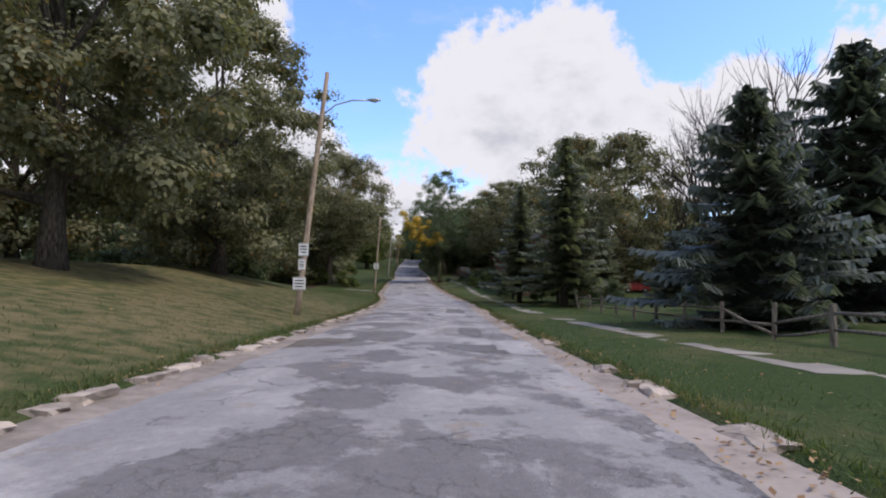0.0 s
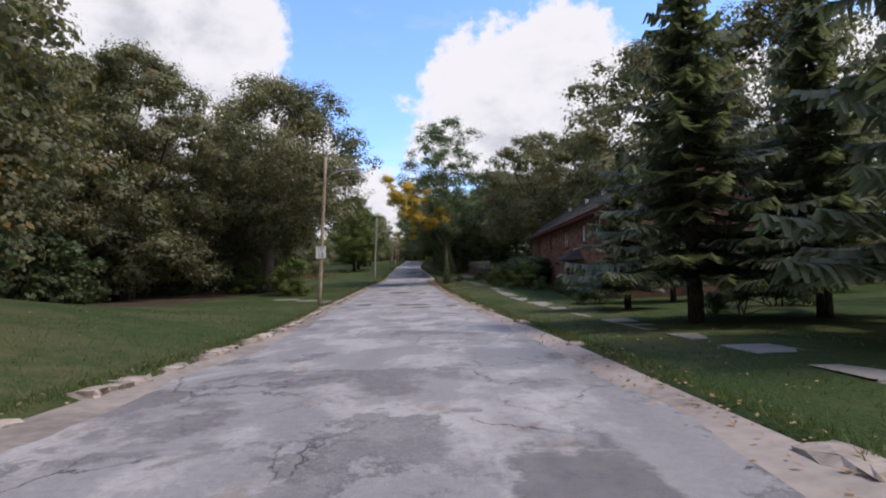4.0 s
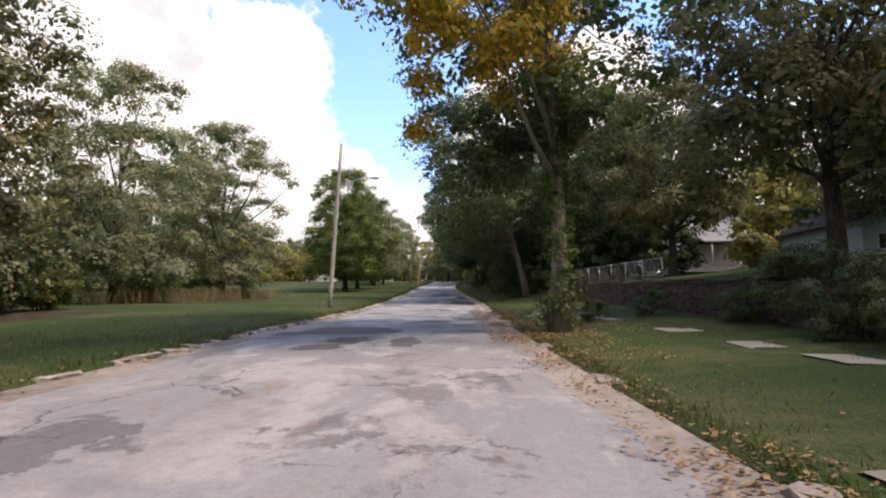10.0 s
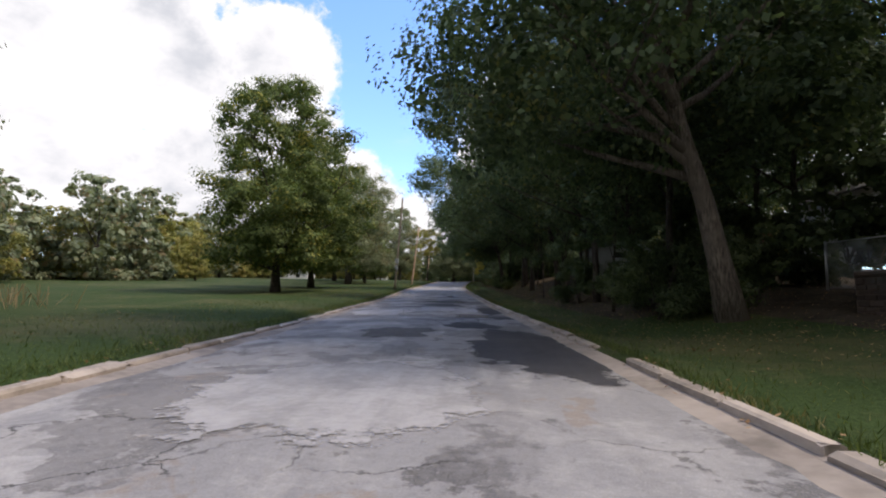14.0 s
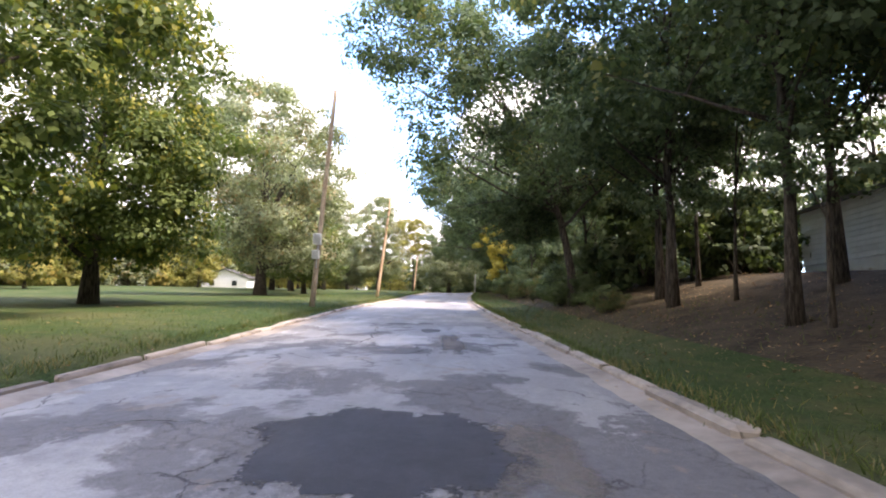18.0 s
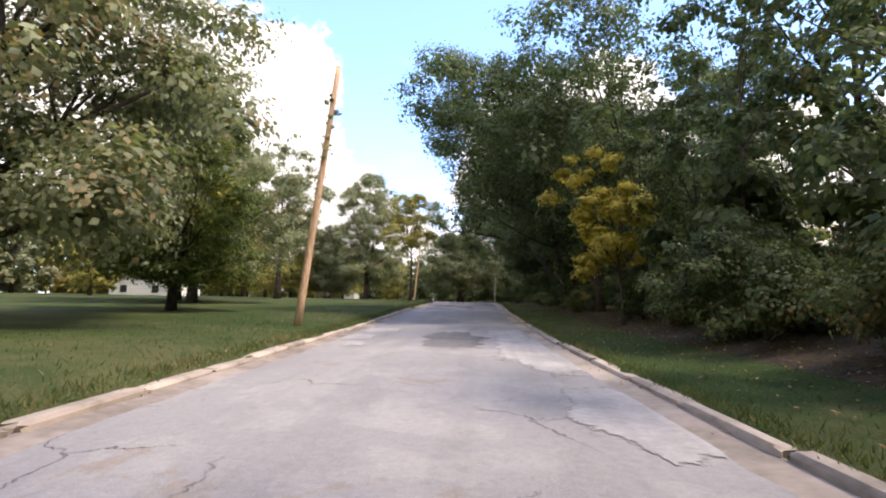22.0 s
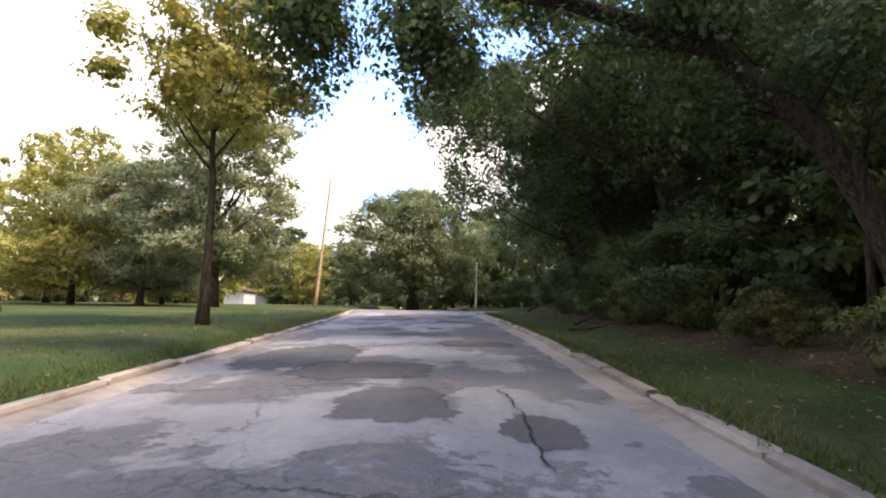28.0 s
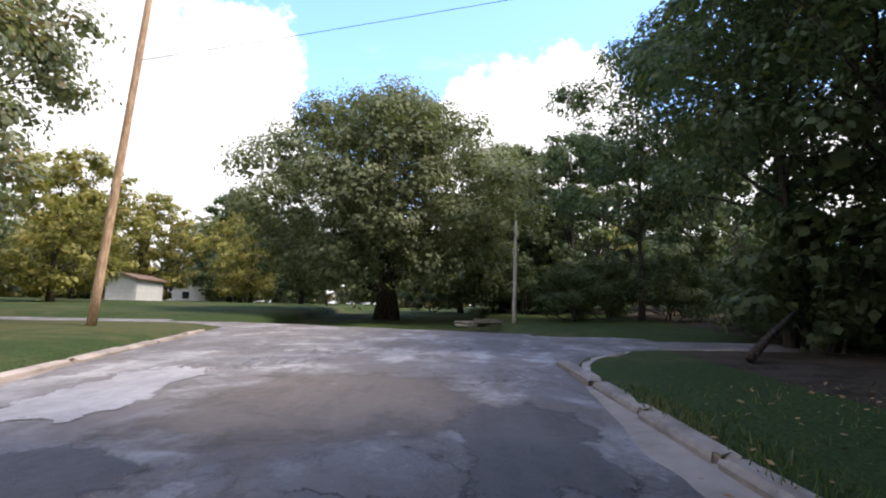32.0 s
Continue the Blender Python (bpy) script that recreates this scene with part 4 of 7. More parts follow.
def make_tree(seed, name, label, height, low, radius, trunk_r, leaf, shape="dome", leaves=11000, size=0.3, clumps=110, bark=BARK, fork=0.45,
              lean=(0, 0), crown_label="", limbs=9, core=0.3, bend=2.0, lobe=1.0):
    """A broad-leaved tree: tapered trunk with limbs, and a crown of leaf clumps."""
    rng = random.Random(seed)
    root = thing(name, label, "tree")
    verts, faces = [], []
    top = height * 0.82
    steps = 9
    pts = [Vector((0, 0, -0.35))]
    for i in range(1, steps + 1):
        f = i / steps
        pts.append(Vector((lean[0] * f ** bend + rng.uniform(-0.14, 0.14) * f * height / 12, lean[1] * f ** bend + rng.uniform(-0.14, 0.14) * f * height / 12, f * top)))
    rad = [trunk_r * (1.5 if i == 0 else 1.0) * (1 - 0.86 * (i / steps)) for i in range(steps + 1)]
    rad[1] = trunk_r * 0.98
    v, f = tube(pts, rad, 9)
    verts.extend(tuple(q) for q in v)
    faces.extend(f)
    cs, rs = crown_clumps(rng, height, low, radius, shape, int(clumps * 1.3), lobe=lobe)
    cs[:, 0] += lean[0] * (cs[:, 2] / top) ** bend
    cs[:, 1] += lean[1] * (cs[:, 2] / top) ** bend
    order = sorted(range(len(cs)), key=lambda i: cs[i][2])
    for k in range(limbs):
        goal = Vector(cs[order[int((k + 0.5) / limbs * len(order))]])
        h0 = max(low * 0.75, min(goal.z * fork + low * 0.3, top * 0.9))
        fr = h0 / top
        i = min(steps - 1, int(fr * steps))
        start = pts[i].lerp(pts[i + 1], fr * steps - i) if i + 1 <= steps else pts[-1]
        r0 = trunk_r * (1 - 0.86 * fr) * 0.62
        ln = (goal - start).length * 0.95
        limb = grow(rng, verts, faces, start, goal - start, ln, r0, r0 * 0.25, 0.16, 6, 6, 0.03)
        for j in range(3):
            s = limb[rng.randint(2, 5)]
            other = Vector(cs[rng.randrange(len(cs))])
            if (other - s).length < radius * 1.1:
                grow(rng, verts, faces, s, other - s, (other - s).length * 0.9, r0 * 0.4, r0 * 0.1, 0.2, 5, 4)
    part("trunk", mesh_of("trunk", verts, faces, bark, smooth=True), None, root)
    lv, lf = leaf_cloud(seed, cs, rs * 1.2, leaves, size)
    if core:   # larger shaded leaves inside the clumps
        cv, cf = leaf_cloud(seed + 500, cs, rs * 0.75, int(leaves * core), size * 1.7, spray=3)
        lv, lf = np.concatenate([lv, cv]), np.concatenate([lf, cf + len(lv)])
    part("crown", quick_mesh("crown", lv, lf, leaf), None, root, crown_label)
    return root


def make_spruce(seed, label, height, radius, leaf=NEEDLE, bare=0.08, per=9):
    rng = random.Random(seed)
    root = thing("spruce_tree", label, "tree")
    verts, faces = [], []
    v, f = tube([Vector((0, 0, -0.3)), Vector((0.03, 0, height * 0.5)), Vector((0, 0.03, height))], [height * 0.022, height * 0.013, 0.015], 8)
    verts.extend(tuple(q) for q in v)
    faces.extend(f)
    r = np.random.RandomState(seed)
    quads = []
    levels = int(height * 1.9)
    for i in range(levels):
        for k in range(per):
            fz = bare + (1 - bare) * (i + 0.45 * rng.random()) / levels
            z = fz * height
            reach = radius * (1 - fz) ** 0.75 * rng.uniform(0.8, 1.1) + 0.15
            a = rng.uniform(0, 2 * math.pi)
            ln = reach * rng.uniform(0.45, 1.3) * (1 + 0.3 * noise.noise(Vector((math.cos(a) * 1.5, math.sin(a) * 1.5, z * 0.55 + seed))))
            droop = 0.28 + 0.25 * (1 - fz)
            way = Vector((math.cos(a), math.sin(a), 0))
            p0 = Vector((0, 0, z))
            bow = [p0 + way * ln * s + Vector((0, 0, -droop * ln * s + 0.33 * ln * s * s)) for s in (0, 0.35, 0.7, 1.0)]
            v, f = tube(bow, [0.035, 0.025, 0.015, 0.006], 4, False)
            o = len(verts)
            verts.extend(tuple(q) for q in v)
            faces.extend(tuple(o + t for t in q) for q in f)
            side = Vector((-way.y, way.x, 0))
            n = max(7, int(ln * 9))
            for j in range(n):
                s = 0.12 + 0.9 * j / n
                c = p0 + way * ln * s + Vector((0, 0, -droop * ln * s + 0.33 * ln * s * s))
                spread_w = 0.26 * reach * (1.05 - s) + 0.2
                for sg in (-1, 1):
                    tip = c + side * sg * spread_w * rng.uniform(0.7, 1.2) + way * 0.18 * rng.uniform(0.4, 1.2) + Vector((0, 0, -rng.uniform(0.02, 0.42)))
                    wv = way * 0.10 * rng.uniform(0.6, 1.4)
                    up = Vector((0, 0, 0.05))
                    quads.append((c - wv, c + wv + up, tip + wv * 0.4, tip - wv * 0.5))
    part("trunk", mesh_of("trunk", verts, faces, BARK, smooth=True), None, root)
    q = np.array([[tuple(p) for p in four] for four in quads]).reshape(-1, 3)
    part("crown", quick_mesh("crown", q, np.arange(len(q)).reshape(-1, 4), leaf), None, root)
    return root


def make_bare_tree(seed, height, spread_r):
    rng = random.Random(seed)
    root = thing("bare_tree", "leafless tree with many fine upright grey branches", "tree")

    def branch(verts, faces, p, d, ln, r, depth):
        pts = grow(rng, verts, faces, p, d, ln, r, r * 0.5, 0.055, 7 if depth < 2 else 4, 4, 0.06)
        if depth >= 6:
            return
        for k in range(4 if depth < 2 else 3 if depth < 4 else 2):
            s = pts[rng.randint(2, 4)] if k else pts[-1]
            a = rng.uniform(0, 2 * math.pi)
            tilt = (rng.uniform(0.4, 0.8) if k else rng.uniform(0.05, 0.3)) * spread_r
            nd = (d.normalized() + Vector((math.cos(a), math.sin(a), 0.15)) * tilt).normalized()
            if depth == 0:
                vs, fs = [], []
                branch(vs, fs, s, nd, ln * rng.uniform(0.6, 0.78), r * 0.56, 1)
                part("limb", mesh_of("limb", vs, fs, BARK, smooth=True), None, root)
            else:
                branch(verts, faces, s, nd, ln * rng.uniform(0.6, 0.78), r * 0.56, depth + 1)
    tv, tf = [], []
    branch(tv, tf, Vector((0, 0, -0.3)), Vector((0, 0, 1)), height * 0.28, height * 0.02, 0)
    part("trunk", mesh_of("trunk", tv, tf, BARK, smooth=True), None, root)
    return root


def make_shrub(seed, label, height, radius, leaf, leaves=5000, size=0.2, name="shrub", category="shrub", stems=7):
    rng = random.Random(seed)
    root = thing(name, label, category)
    verts, faces = [], []
    cs, rs = crown_clumps(rng, height, height * 0.08, radius, "dome", 34)
    for k in range(stems):
        goal = Vector(cs[rng.randrange(len(cs))])
        grow(rng, verts, faces, Vector((rng.uniform(-.2, .2), rng.uniform(-.2, .2), -0.15)), goal, goal.length, 0.04, 0.008, 0.15, 5, 4)
    part("branchwork", mesh_of("branchwork", verts, faces, BARK, smooth=True), None, root)
    lv, lf = leaf_cloud(seed, cs, rs * 1.35, leaves, size)
    cv, cf = leaf_cloud(seed + 500, cs * 0.9, rs * 0.8, leaves // 3, size * 1.05, spray=3)
    lv, lf = np.concatenate([lv, cv]), np.concatenate([lf, cf + len(lv)])
    part("foliage", quick_mesh("foliage", lv, lf, leaf), None, root)
    return root


def place(ob, off, y, turn=0.0, scale=1.0, lift=0.0, tilt=(0.0, 0.0)):
    p = at(off, y, lift)
    ob.matrix_world = Matrix.Translation(p) @ Euler((tilt[0], tilt[1], turn)).to_matrix().to_4x4() @ Matrix.Diagonal((scale, scale, scale, 1))
    return ob


def again(ob, off, y, turn=0.0, scale=1.0, lift=0.0, label="", tilt=(0.0, 0.0)):
    c = copy_thing(ob, Matrix.Identity(4))
    place(c, off, y, turn, scale, lift, tilt)
    if label:
        c["label"] = label
    return c


# ---- trees along the street ----
RT = random.Random(77)


def turn():
    return RT.uniform(0, 6.28)


oak_a = place(make_tree(11, "oak_tree", "tall broad oak with dull green leaves on the grass bank", 21.5, 3.5, 8.6, 0.5, OAK, leaves=48000, size=0.2, clumps=140, limbs=13, core=0.6, lobe=0.4), -17.5, 25, 0.4)
oak_b = place(make_tree(12, "oak_tree", "large dense oak with dark green leaves", 22, 1.6, 8.6, 0.5, OAK, leaves=46000, size=0.2, clumps=150, limbs=10, core=0.6, lobe=0.4), -18.0, 45, 1.1)
oak_c = place(make_tree(13, "oak_tree", "great roadside oak with a leaning trunk and heavy limbs", 23.5, 6.4, 11.0, 0.62, OAK, "dome", 66000, 0.2, 210, bark=OAK_BARK, fork=0.45, lean=(1.6, -0.5), limbs=16, core=0.5), -17.8, 103.5, 0.0)
oak_far = place(make_tree(14, "oak_tree", "tall dark oak deeper in the wood", 21, 1.2, 8.4, 0.45, OAK, "dome", 30000, 0.24, 180, limbs=12, core=0.5), -25, 62, 0.0)
again(oak_far, -34, 82, turn(), 0.98, label="tall dull green oak at the edge of the wood")
again(oak_far, -24.5, 110, turn(), 0.95)
again(oak_far, -33, 93, turn(), 1.1)
again(oak_b, -27.5, 90, 2.2, 1.05, label="dense tall oak behind the great one")
again(oak_far, -29, 70, turn(), 0.9)
again(oak_far, -22, 54, turn(), 0.7)
again(oak_far, -36, 25, turn(), 0.9)
again(oak_far, -40, 10, turn(), 1.0)
again(oak_far, -31, 40, turn(), 1.0, label="tall oak behind the grass bank")
again(oak_far, -35, 98, turn(), 1.0)
again(oak_far, -24, 122, turn(), 0.85, label="green oak at the edge of the wood")
wild_a = place(make_tree(21, "wild_tree", "open-crowned tree with grey-green autumn leaves", 17.5, 1.6, 6.4, 0.3, GREY_LEAF, "oval", 32000, 0.175, 125, limbs=10, core=0.4), -22.6, 154, 0.2)
again(wild_a, -27, 143, turn(), 1.1)
again(wild_a, -29, 160, turn(), 0.92)
again(wild_a, -38, 168, turn(), 0.95)
again(wild_a, -36, 130, turn(), 1.1)
maple_a = place(make_tree(31, "maple_tree", "round-topped maple with green and yellowing leaves", 20.3, 2.5, 6.9, 0.38, MAPLE, "dome", 62000, 0.18, 250, limbs=12, core=0.4), -16.2, 191, 0.0)
again(maple_a, -16.0, 205, turn(), 0.9)
maple_b = place(make_tree(32, "maple_tree", "wide spreading maple with grey-green leaves on the lawn", 19.0, 3.0, 8.8, 0.46, GREY_LEAF, "dome", 66000, 0.175, 190, limbs=14, core=0.34), -16.2, 229, 0.0)
again(maple_b, -21.6, 254, turn(), 0.78)
again(maple_a, -27, 261, turn(), 0.95)
again(maple_a, -15.8, 241, turn(), 0.62, label="small green maple on the lawn")
pine = place(make_tree(33, "pine_tree", "tall pine with a bare trunk and rounded open crown", 19.5, 7.5, 6.2, 0.36, GREY_LEAF, "spreading", 19000, 0.21, 60, bark=BARK, limbs=12, core=0.28), -23.9, 277, 0.0, 0.94)
place(make_tree(40, "silver_maple", "tall silvery green maple on the lawn by the junction", 22.0, 3.0, 6.7, 0.42, GREY_LEAF, "dome", 52000, 0.2, 190, limbs=13), -19.5, 307.5, 0.0)
again(maple_b, -28, 312, turn(), 0.72, label="smaller grey-green maple beside the tall one")
again(wild_a, -29, 318, turn(), 0.7)
thin_tree = place(make_tree(34, "street_tree", "slim young tree with a dark bare trunk and yellow-green leaves", 13.0, 6.4, 3.9, 0.17, LIME, "dome", 17000, 0.15, 62, limbs=10, core=0.2), -8.1, 279.3, 0.0)
lime_a = place(make_tree(35, "yellow_tree", "yellow-green autumn tree at the far edge of the lawn", 12, 1.2, 5.2, 0.24, LIME, "dome", 10000, 0.27, 90), -34, 352, 0.0)
for o, y, s in ((-30, 333, 1.0), (-24, 356, 0.9), (-44, 356, 1.0), (-20, 348, 0.75), (-55, 340, 1.0), (-58, 300, 0.9), (-62, 262, 0.95), (-48, 240, 0.7), (-66, 232, 1.0), (-58, 205, 0.8),
                (-70, 190, 1.0), (-62, 320, 1.1), (-42, 300, 0.8), (-46, 275, 0.75)):
    again(lime_a, o, y, turn(), s)
lime_b = place(make_tree(41, "yellow_tree", "tall tree with fine yellowing leaves on the far lawn", 17.0, 2.0, 6.6, 0.3, LIME, "oval", 17000, 0.24, 120, limbs=11), -35, 313, 0.0)
again(lime_b, -43, 321, 1.0, 1.0)
again(lime_b, -38, 299, 2.0, 0.85)
end_oak = place(make_tree(36, "oak_tree", "broad domed oak beyond the junction", 13.4, 2.0, 8.9, 0.62, OLIVE, "dome", 66000, 0.17, 200, fork=0.35, limbs=13, lobe=0.3, core=0.45), -3.6, 326, 2.5)
far_a = place(make_tree(37, "background_tree", "dark green tree in the woods beyond the junction", 12.5, 0.6, 4.8, 0.26, DARK, "oval", 11000, 0.28, 80), 4.5, 333, 0.0)
for o, y, s in ((25, 272, 1.0), (30, 284, 1.1), (26, 292, 1.0), (28, 255, 1.0), (9, 330, 1.0), (14, 338, 1.1), (1.5, 341, 0.8), (20, 332, 1.15), (-14, 345, 0.75), (8, 345, 1.2), (27, 345, 1.3), (-50, 365, 1.1), (-30, 368, 1.2), (-8, 362, 1.0), (12, 365, 1.3)):
    again(far_a, o, y, turn(), s)
for o, y, s in ((-85, 160, 1.0), (-95, 200, 1.1), (-90, 240, 1.0), (-98, 290, 1.2), (-80, 340, 1.2), (-110, 120, 1.3), (-75, 130, 1.0), (-60, 150, 0.9), (-52, 172, 0.85), (-75, 375, 1.2),
                (-55, 110, 1.4), (-50, 75, 1.4), (-45, 55, 1.3), (-38, 118, 1.2)):
    again(far_a, o, y, turn(), s)

# a belt of trees that closes the view across the field
belt = place(make_tree(38, "belt_tree", "distant mixed green tree in the belt across the field", 12, 0.3, 5.6, 0.25, GREY_LEAF, "dome", 5000, 0.42, 70, limbs=4), -70, 140, 0.0)
belt_y = place(make_tree(39, "belt_tree", "distant yellowing tree in the belt across the field", 10, 0.2, 5.4, 0.22, LIME, "dome", 5000, 0.42, 70, limbs=4), -64, 176, 0.0)
for k in range(58):
    yy = 110 + k * 5.2
    again(belt_y if RT.random() < 0.4 else belt, -RT.uniform(58, 74) - (12 if yy > 330 else 0), yy, turn(), RT.uniform(0.95, 1.6))
for k in range(34):
    again(belt_y if RT.random() < 0.35 else belt, -62 + k * 4.2, RT.uniform(372, 395), turn(), RT.uniform(0.9, 1.3))
for k in range(26):
    again(belt, RT.uniform(48, 75), 10 + k * 8, turn(), RT.uniform(0.8, 1.3))
for k in range(9):
    again(belt_y, RT.uniform(30, 48), 160 + k * 16, turn(), RT.uniform(1.0, 1.5))

# right-hand side, from the start on
spruce_a = place(make_spruce(41, "wide blue-grey spruce with drooping branches beside the fence", 11.2, 5.2, BLUE_NEEDLE, 0.04, 15), 14.2, 24.5, 0.0)
spruce_b = place(make_spruce(42, "tall dark spruce standing by the broken fence", 15.6, 4.9, bare=0.15, per=8), 11.4, 49.5, 0.0)
again(spruce_a, 24, 31, 1.0, 1.45, label="tall dark spruce in the garden")
again(spruce_b, 8.6, 57.5, 2.0, 0.8, label="tall dark spruce in front of the brick house")
again(spruce_b, 12.6, 57, 4.0, 0.72, label="dark spruce crowded behind the tallest one")
again(spruce_b, 9.4, 65.8, 1.0, 0.52, label="dark conifer at the corner of the lawn")
again(spruce_a, 27, 62, 3.0, 0.68, label="small blue spruce on the lawn")
again(spruce_b, 13.6, 70, 5.0, 0.5, label="young dark conifer by the end wall of the house")
again(spruce_b, 22, 71, 5.0, 0.66, label="dark spruce beside the brick house")
bare = place(make_bare_tree(51, 27, 0.92), 30.5, 60, 0.3)
again(bare, 37, 82, 2.0, 0.8)
again(bare, 43, 66, 4.0, 0.95)
again(bare, 30, 47, 4.4, 0.95)
again(bare, 52, 84, 1.4, 0.9)
big_r = place(make_tree(61, "oak_tree", "dark green oak with twisted limbs behind the hedge", 22.5, 7.2, 9.2, 0.5, OAK, "dome", 32000, 0.25, 130, limbs=18, core=0.4), 19.6, 128, 0.0)
again(oak_far, 28, 103, turn(), 1.3, label="tall green tree behind the brick house")
again(oak_far, 31, 86, turn(), 1.15, label="tall green tree behind the brick house")
again(big_r, 36, 141, turn(), 0.9)
again(big_r, 20.5, 150, 1.3, 0.85, label="dark green oak on the raised garden")
again(oak_far, 24, 116, turn(), 0.95, label="tall green tree behind the hedge")
again(oak_far, 44, 120, turn(), 0.9, label="tall green tree on the hill")
again(far_a, 40, 150, turn(), 1.4)
again(far_a, 50, 190, turn(), 1.4)
again(far_a, 46, 40, turn(), 0.9)
again(far_a, 60, 100, turn(), 1.2)
again(far_a, 75, 60, turn(), 1.0)
again(far_a, 70, 30, turn(), 1.0)
for o, y, s in ((50, 82, 1.1), (57, 80, 1.2), (63, 92, 1.3), (47, 96, 1.2), (70, 78, 1.2), (54, 70, 1.0), (78, 90, 1.3)):
    again(far_a, o, y, turn(), s)


def add_sprays(rng, root, limb_name, leaf_name, label, bark, limbs, twigs, radius, n, size):
    """Long low limbs with side twigs, and loose leaves round the twig ends, as two parts of a tree."""
    vs, fs, tips = [], [], []
    for start, way, length in limbs:
        main = grow(rng, vs, fs, Vector(start), Vector(way), length, 0.055, 0.014, 0.1, 6, 7)
        for j in range(twigs):
            q = grow(rng, vs, fs, main[2 + j % 5], Vector((rng.uniform(-1, 0.9), rng.uniform(-1, 1), rng.uniform(-0.8, 0.5))), rng.uniform(0.7, 1.6), 0.017, 0.005, 0.15, 4, 4)
            tips += [tuple(q[2]), tuple(q[4])]
    part(limb_name, mesh_of(limb_name, vs, fs, bark, smooth=True), None, root)
    v, f = leaf_cloud(8, np.array(tips), np.full(len(tips), radius), n, size)
    part(leaf_name, quick_mesh(leaf_name, v, f, WOOD_LEAF), None, root, label)


def make_ivy_tree():
    """Tall tree whose trunk is wrapped in ivy, one side of the crown turned yellow."""
    root = make_tree(62, "ivy_tree", "tall ivy-covered tree with one yellow branch over the street", 24.0, 7.5, 6.4, 0.31, WOOD_LEAF, "oval", 26000, 0.2, 100, bark=PALE_BARK, limbs=14, core=0.12)
    rng = random.Random(3)
    cs = np.array([(-1.9 - 0.45 * u + rng.uniform(-2.6, 2.2), -2.0 - 0.8 * u + rng.uniform(-2.2, 2.2), 8.2 + 0.5 * u + rng.uniform(-2.4, 2.2)) for u in [rng.uniform(0, 9) for _ in range(40)]])
    v, f = leaf_cloud(5, cs, np.array([rng.uniform(0.5, 1.0) for _ in range(40)]), 15000, 0.19)
    part("yellow_branch_leaves", quick_mesh("yellow_branch_leaves", v, f, YELLOW), None, root, "bright yellow autumn leaves")
    vs, fs = [], []
    for k in range(3):
        grow(rng, vs, fs, Vector((0, 0, 5.5 + k)), Vector((-4.0, -8.5 + rng.uniform(-1, 1), 5.0)), 9.4, 0.10, 0.02, 0.1, 6, 5)
    part("limb", mesh_of("limb", vs, fs, PALE_BARK, smooth=True), None, root)
    vs, fs, tips = [], [], []
    main = grow(rng, vs, fs, Vector((0, 0, 8.5)), Vector((-4.6, 8.5, -1.6)), 10.0, 0.07, 0.02, 0.07, 6, 7)
    for k in range(12):
        q = grow(rng, vs, fs, main[3 + k % 5], Vector((rng.uniform(-1.2, 0.5), rng.uniform(-0.6, 0.9), rng.uniform(-0.9, 0.2))), rng.uniform(0.9, 1.9), 0.02, 0.005, 0.15, 4, 4)
        tips += [tuple(q[2]), tuple(q[3]), tuple(q[4])]
    part("hanging_limb", mesh_of("hanging_limb", vs, fs, PALE_BARK, smooth=True), None, root)
    v, f = leaf_cloud(7, np.array(tips), np.full(len(tips), 0.42), 1500, 0.13)
    part("hanging_leaves", quick_mesh("hanging_leaves", v, f, WOOD_LEAF), None, root, "dark leaf sprays hanging over the street")
    cs = np.array([(0.34 * math.cos(i * 2.4), 0.34 * math.sin(i * 2.4), 0.2 + i * 0.2) for i in range(46)])
    v, f = leaf_cloud(6, cs, np.array([0.5 - 0.004 * i + 0.12 * math.sin(i * 1.7) for i in range(46)]), 7000, 0.12)
    part("ivy", quick_mesh("ivy", v, f, IVY), None, root, "green ivy round the trunk")
    add_sprays(rng, root, "street_limb", "street_leaves", "dark green leaves spreading over the street", PALE_BARK,
               [((0, 0, 6.2 + 0.3 * k), (-6.4 + 1.25 * k, 3.6 + 0.9 * math.sin(2.1 * k), 0.6 + 0.9 * (k % 3)), 7.4 - 0.35 * abs(k - 3)) for k in range(9)], 10, 0.62, 15000, 0.15)
    return place(root, 4.3, 120, 0.0)


make_ivy_tree()
lean = place(make_tree(63, "leaning_tree", "dark tree leaning over the street with bare lower limbs", 20.5, 5.6, 8.6, 0.36, WOOD_LEAF, "dome", 56000, 0.18, 140, lean=(-4.6, -1.5), limbs=17, core=0.2, bark=OAK_BARK, bend=1.05), 8.6, 157.5, 0.0)

# woodland on the right
wood_a = place(make_tree(71, "woodland_tree", "tall slender woodland tree in dark green leaf", 18.5, 5.6, 5.4, 0.17, WOOD_LEAF, "oval", 22000, 0.18, 75, limbs=13, core=0.06), 9.0, 163, 0.0)
wood_b = place(make_tree(72, "woodland_tree", "woodland tree hanging over the kerb", 17.0, 4.6, 6.2, 0.18, WOOD_LEAF, "dome", 23000, 0.18, 80, lean=(-1.8, 0), limbs=13, core=0.06), 8.2, 171, 0.0)
wood_c = place(make_tree(75, "overhanging_tree", "woodland tree whose crown hangs far over the street", 16.0, 5.2, 7.0, 0.24, WOOD_LEAF, "dome", 52000, 0.16, 125, lean=(-5.9, -0.8), limbs=16, core=0.12), 7.6, 209, 0.0)
again(wood_c, 9.6, 187, 0.1, 1.05)
again(wood_c, 7.4, 255, 0.1, 0.95)
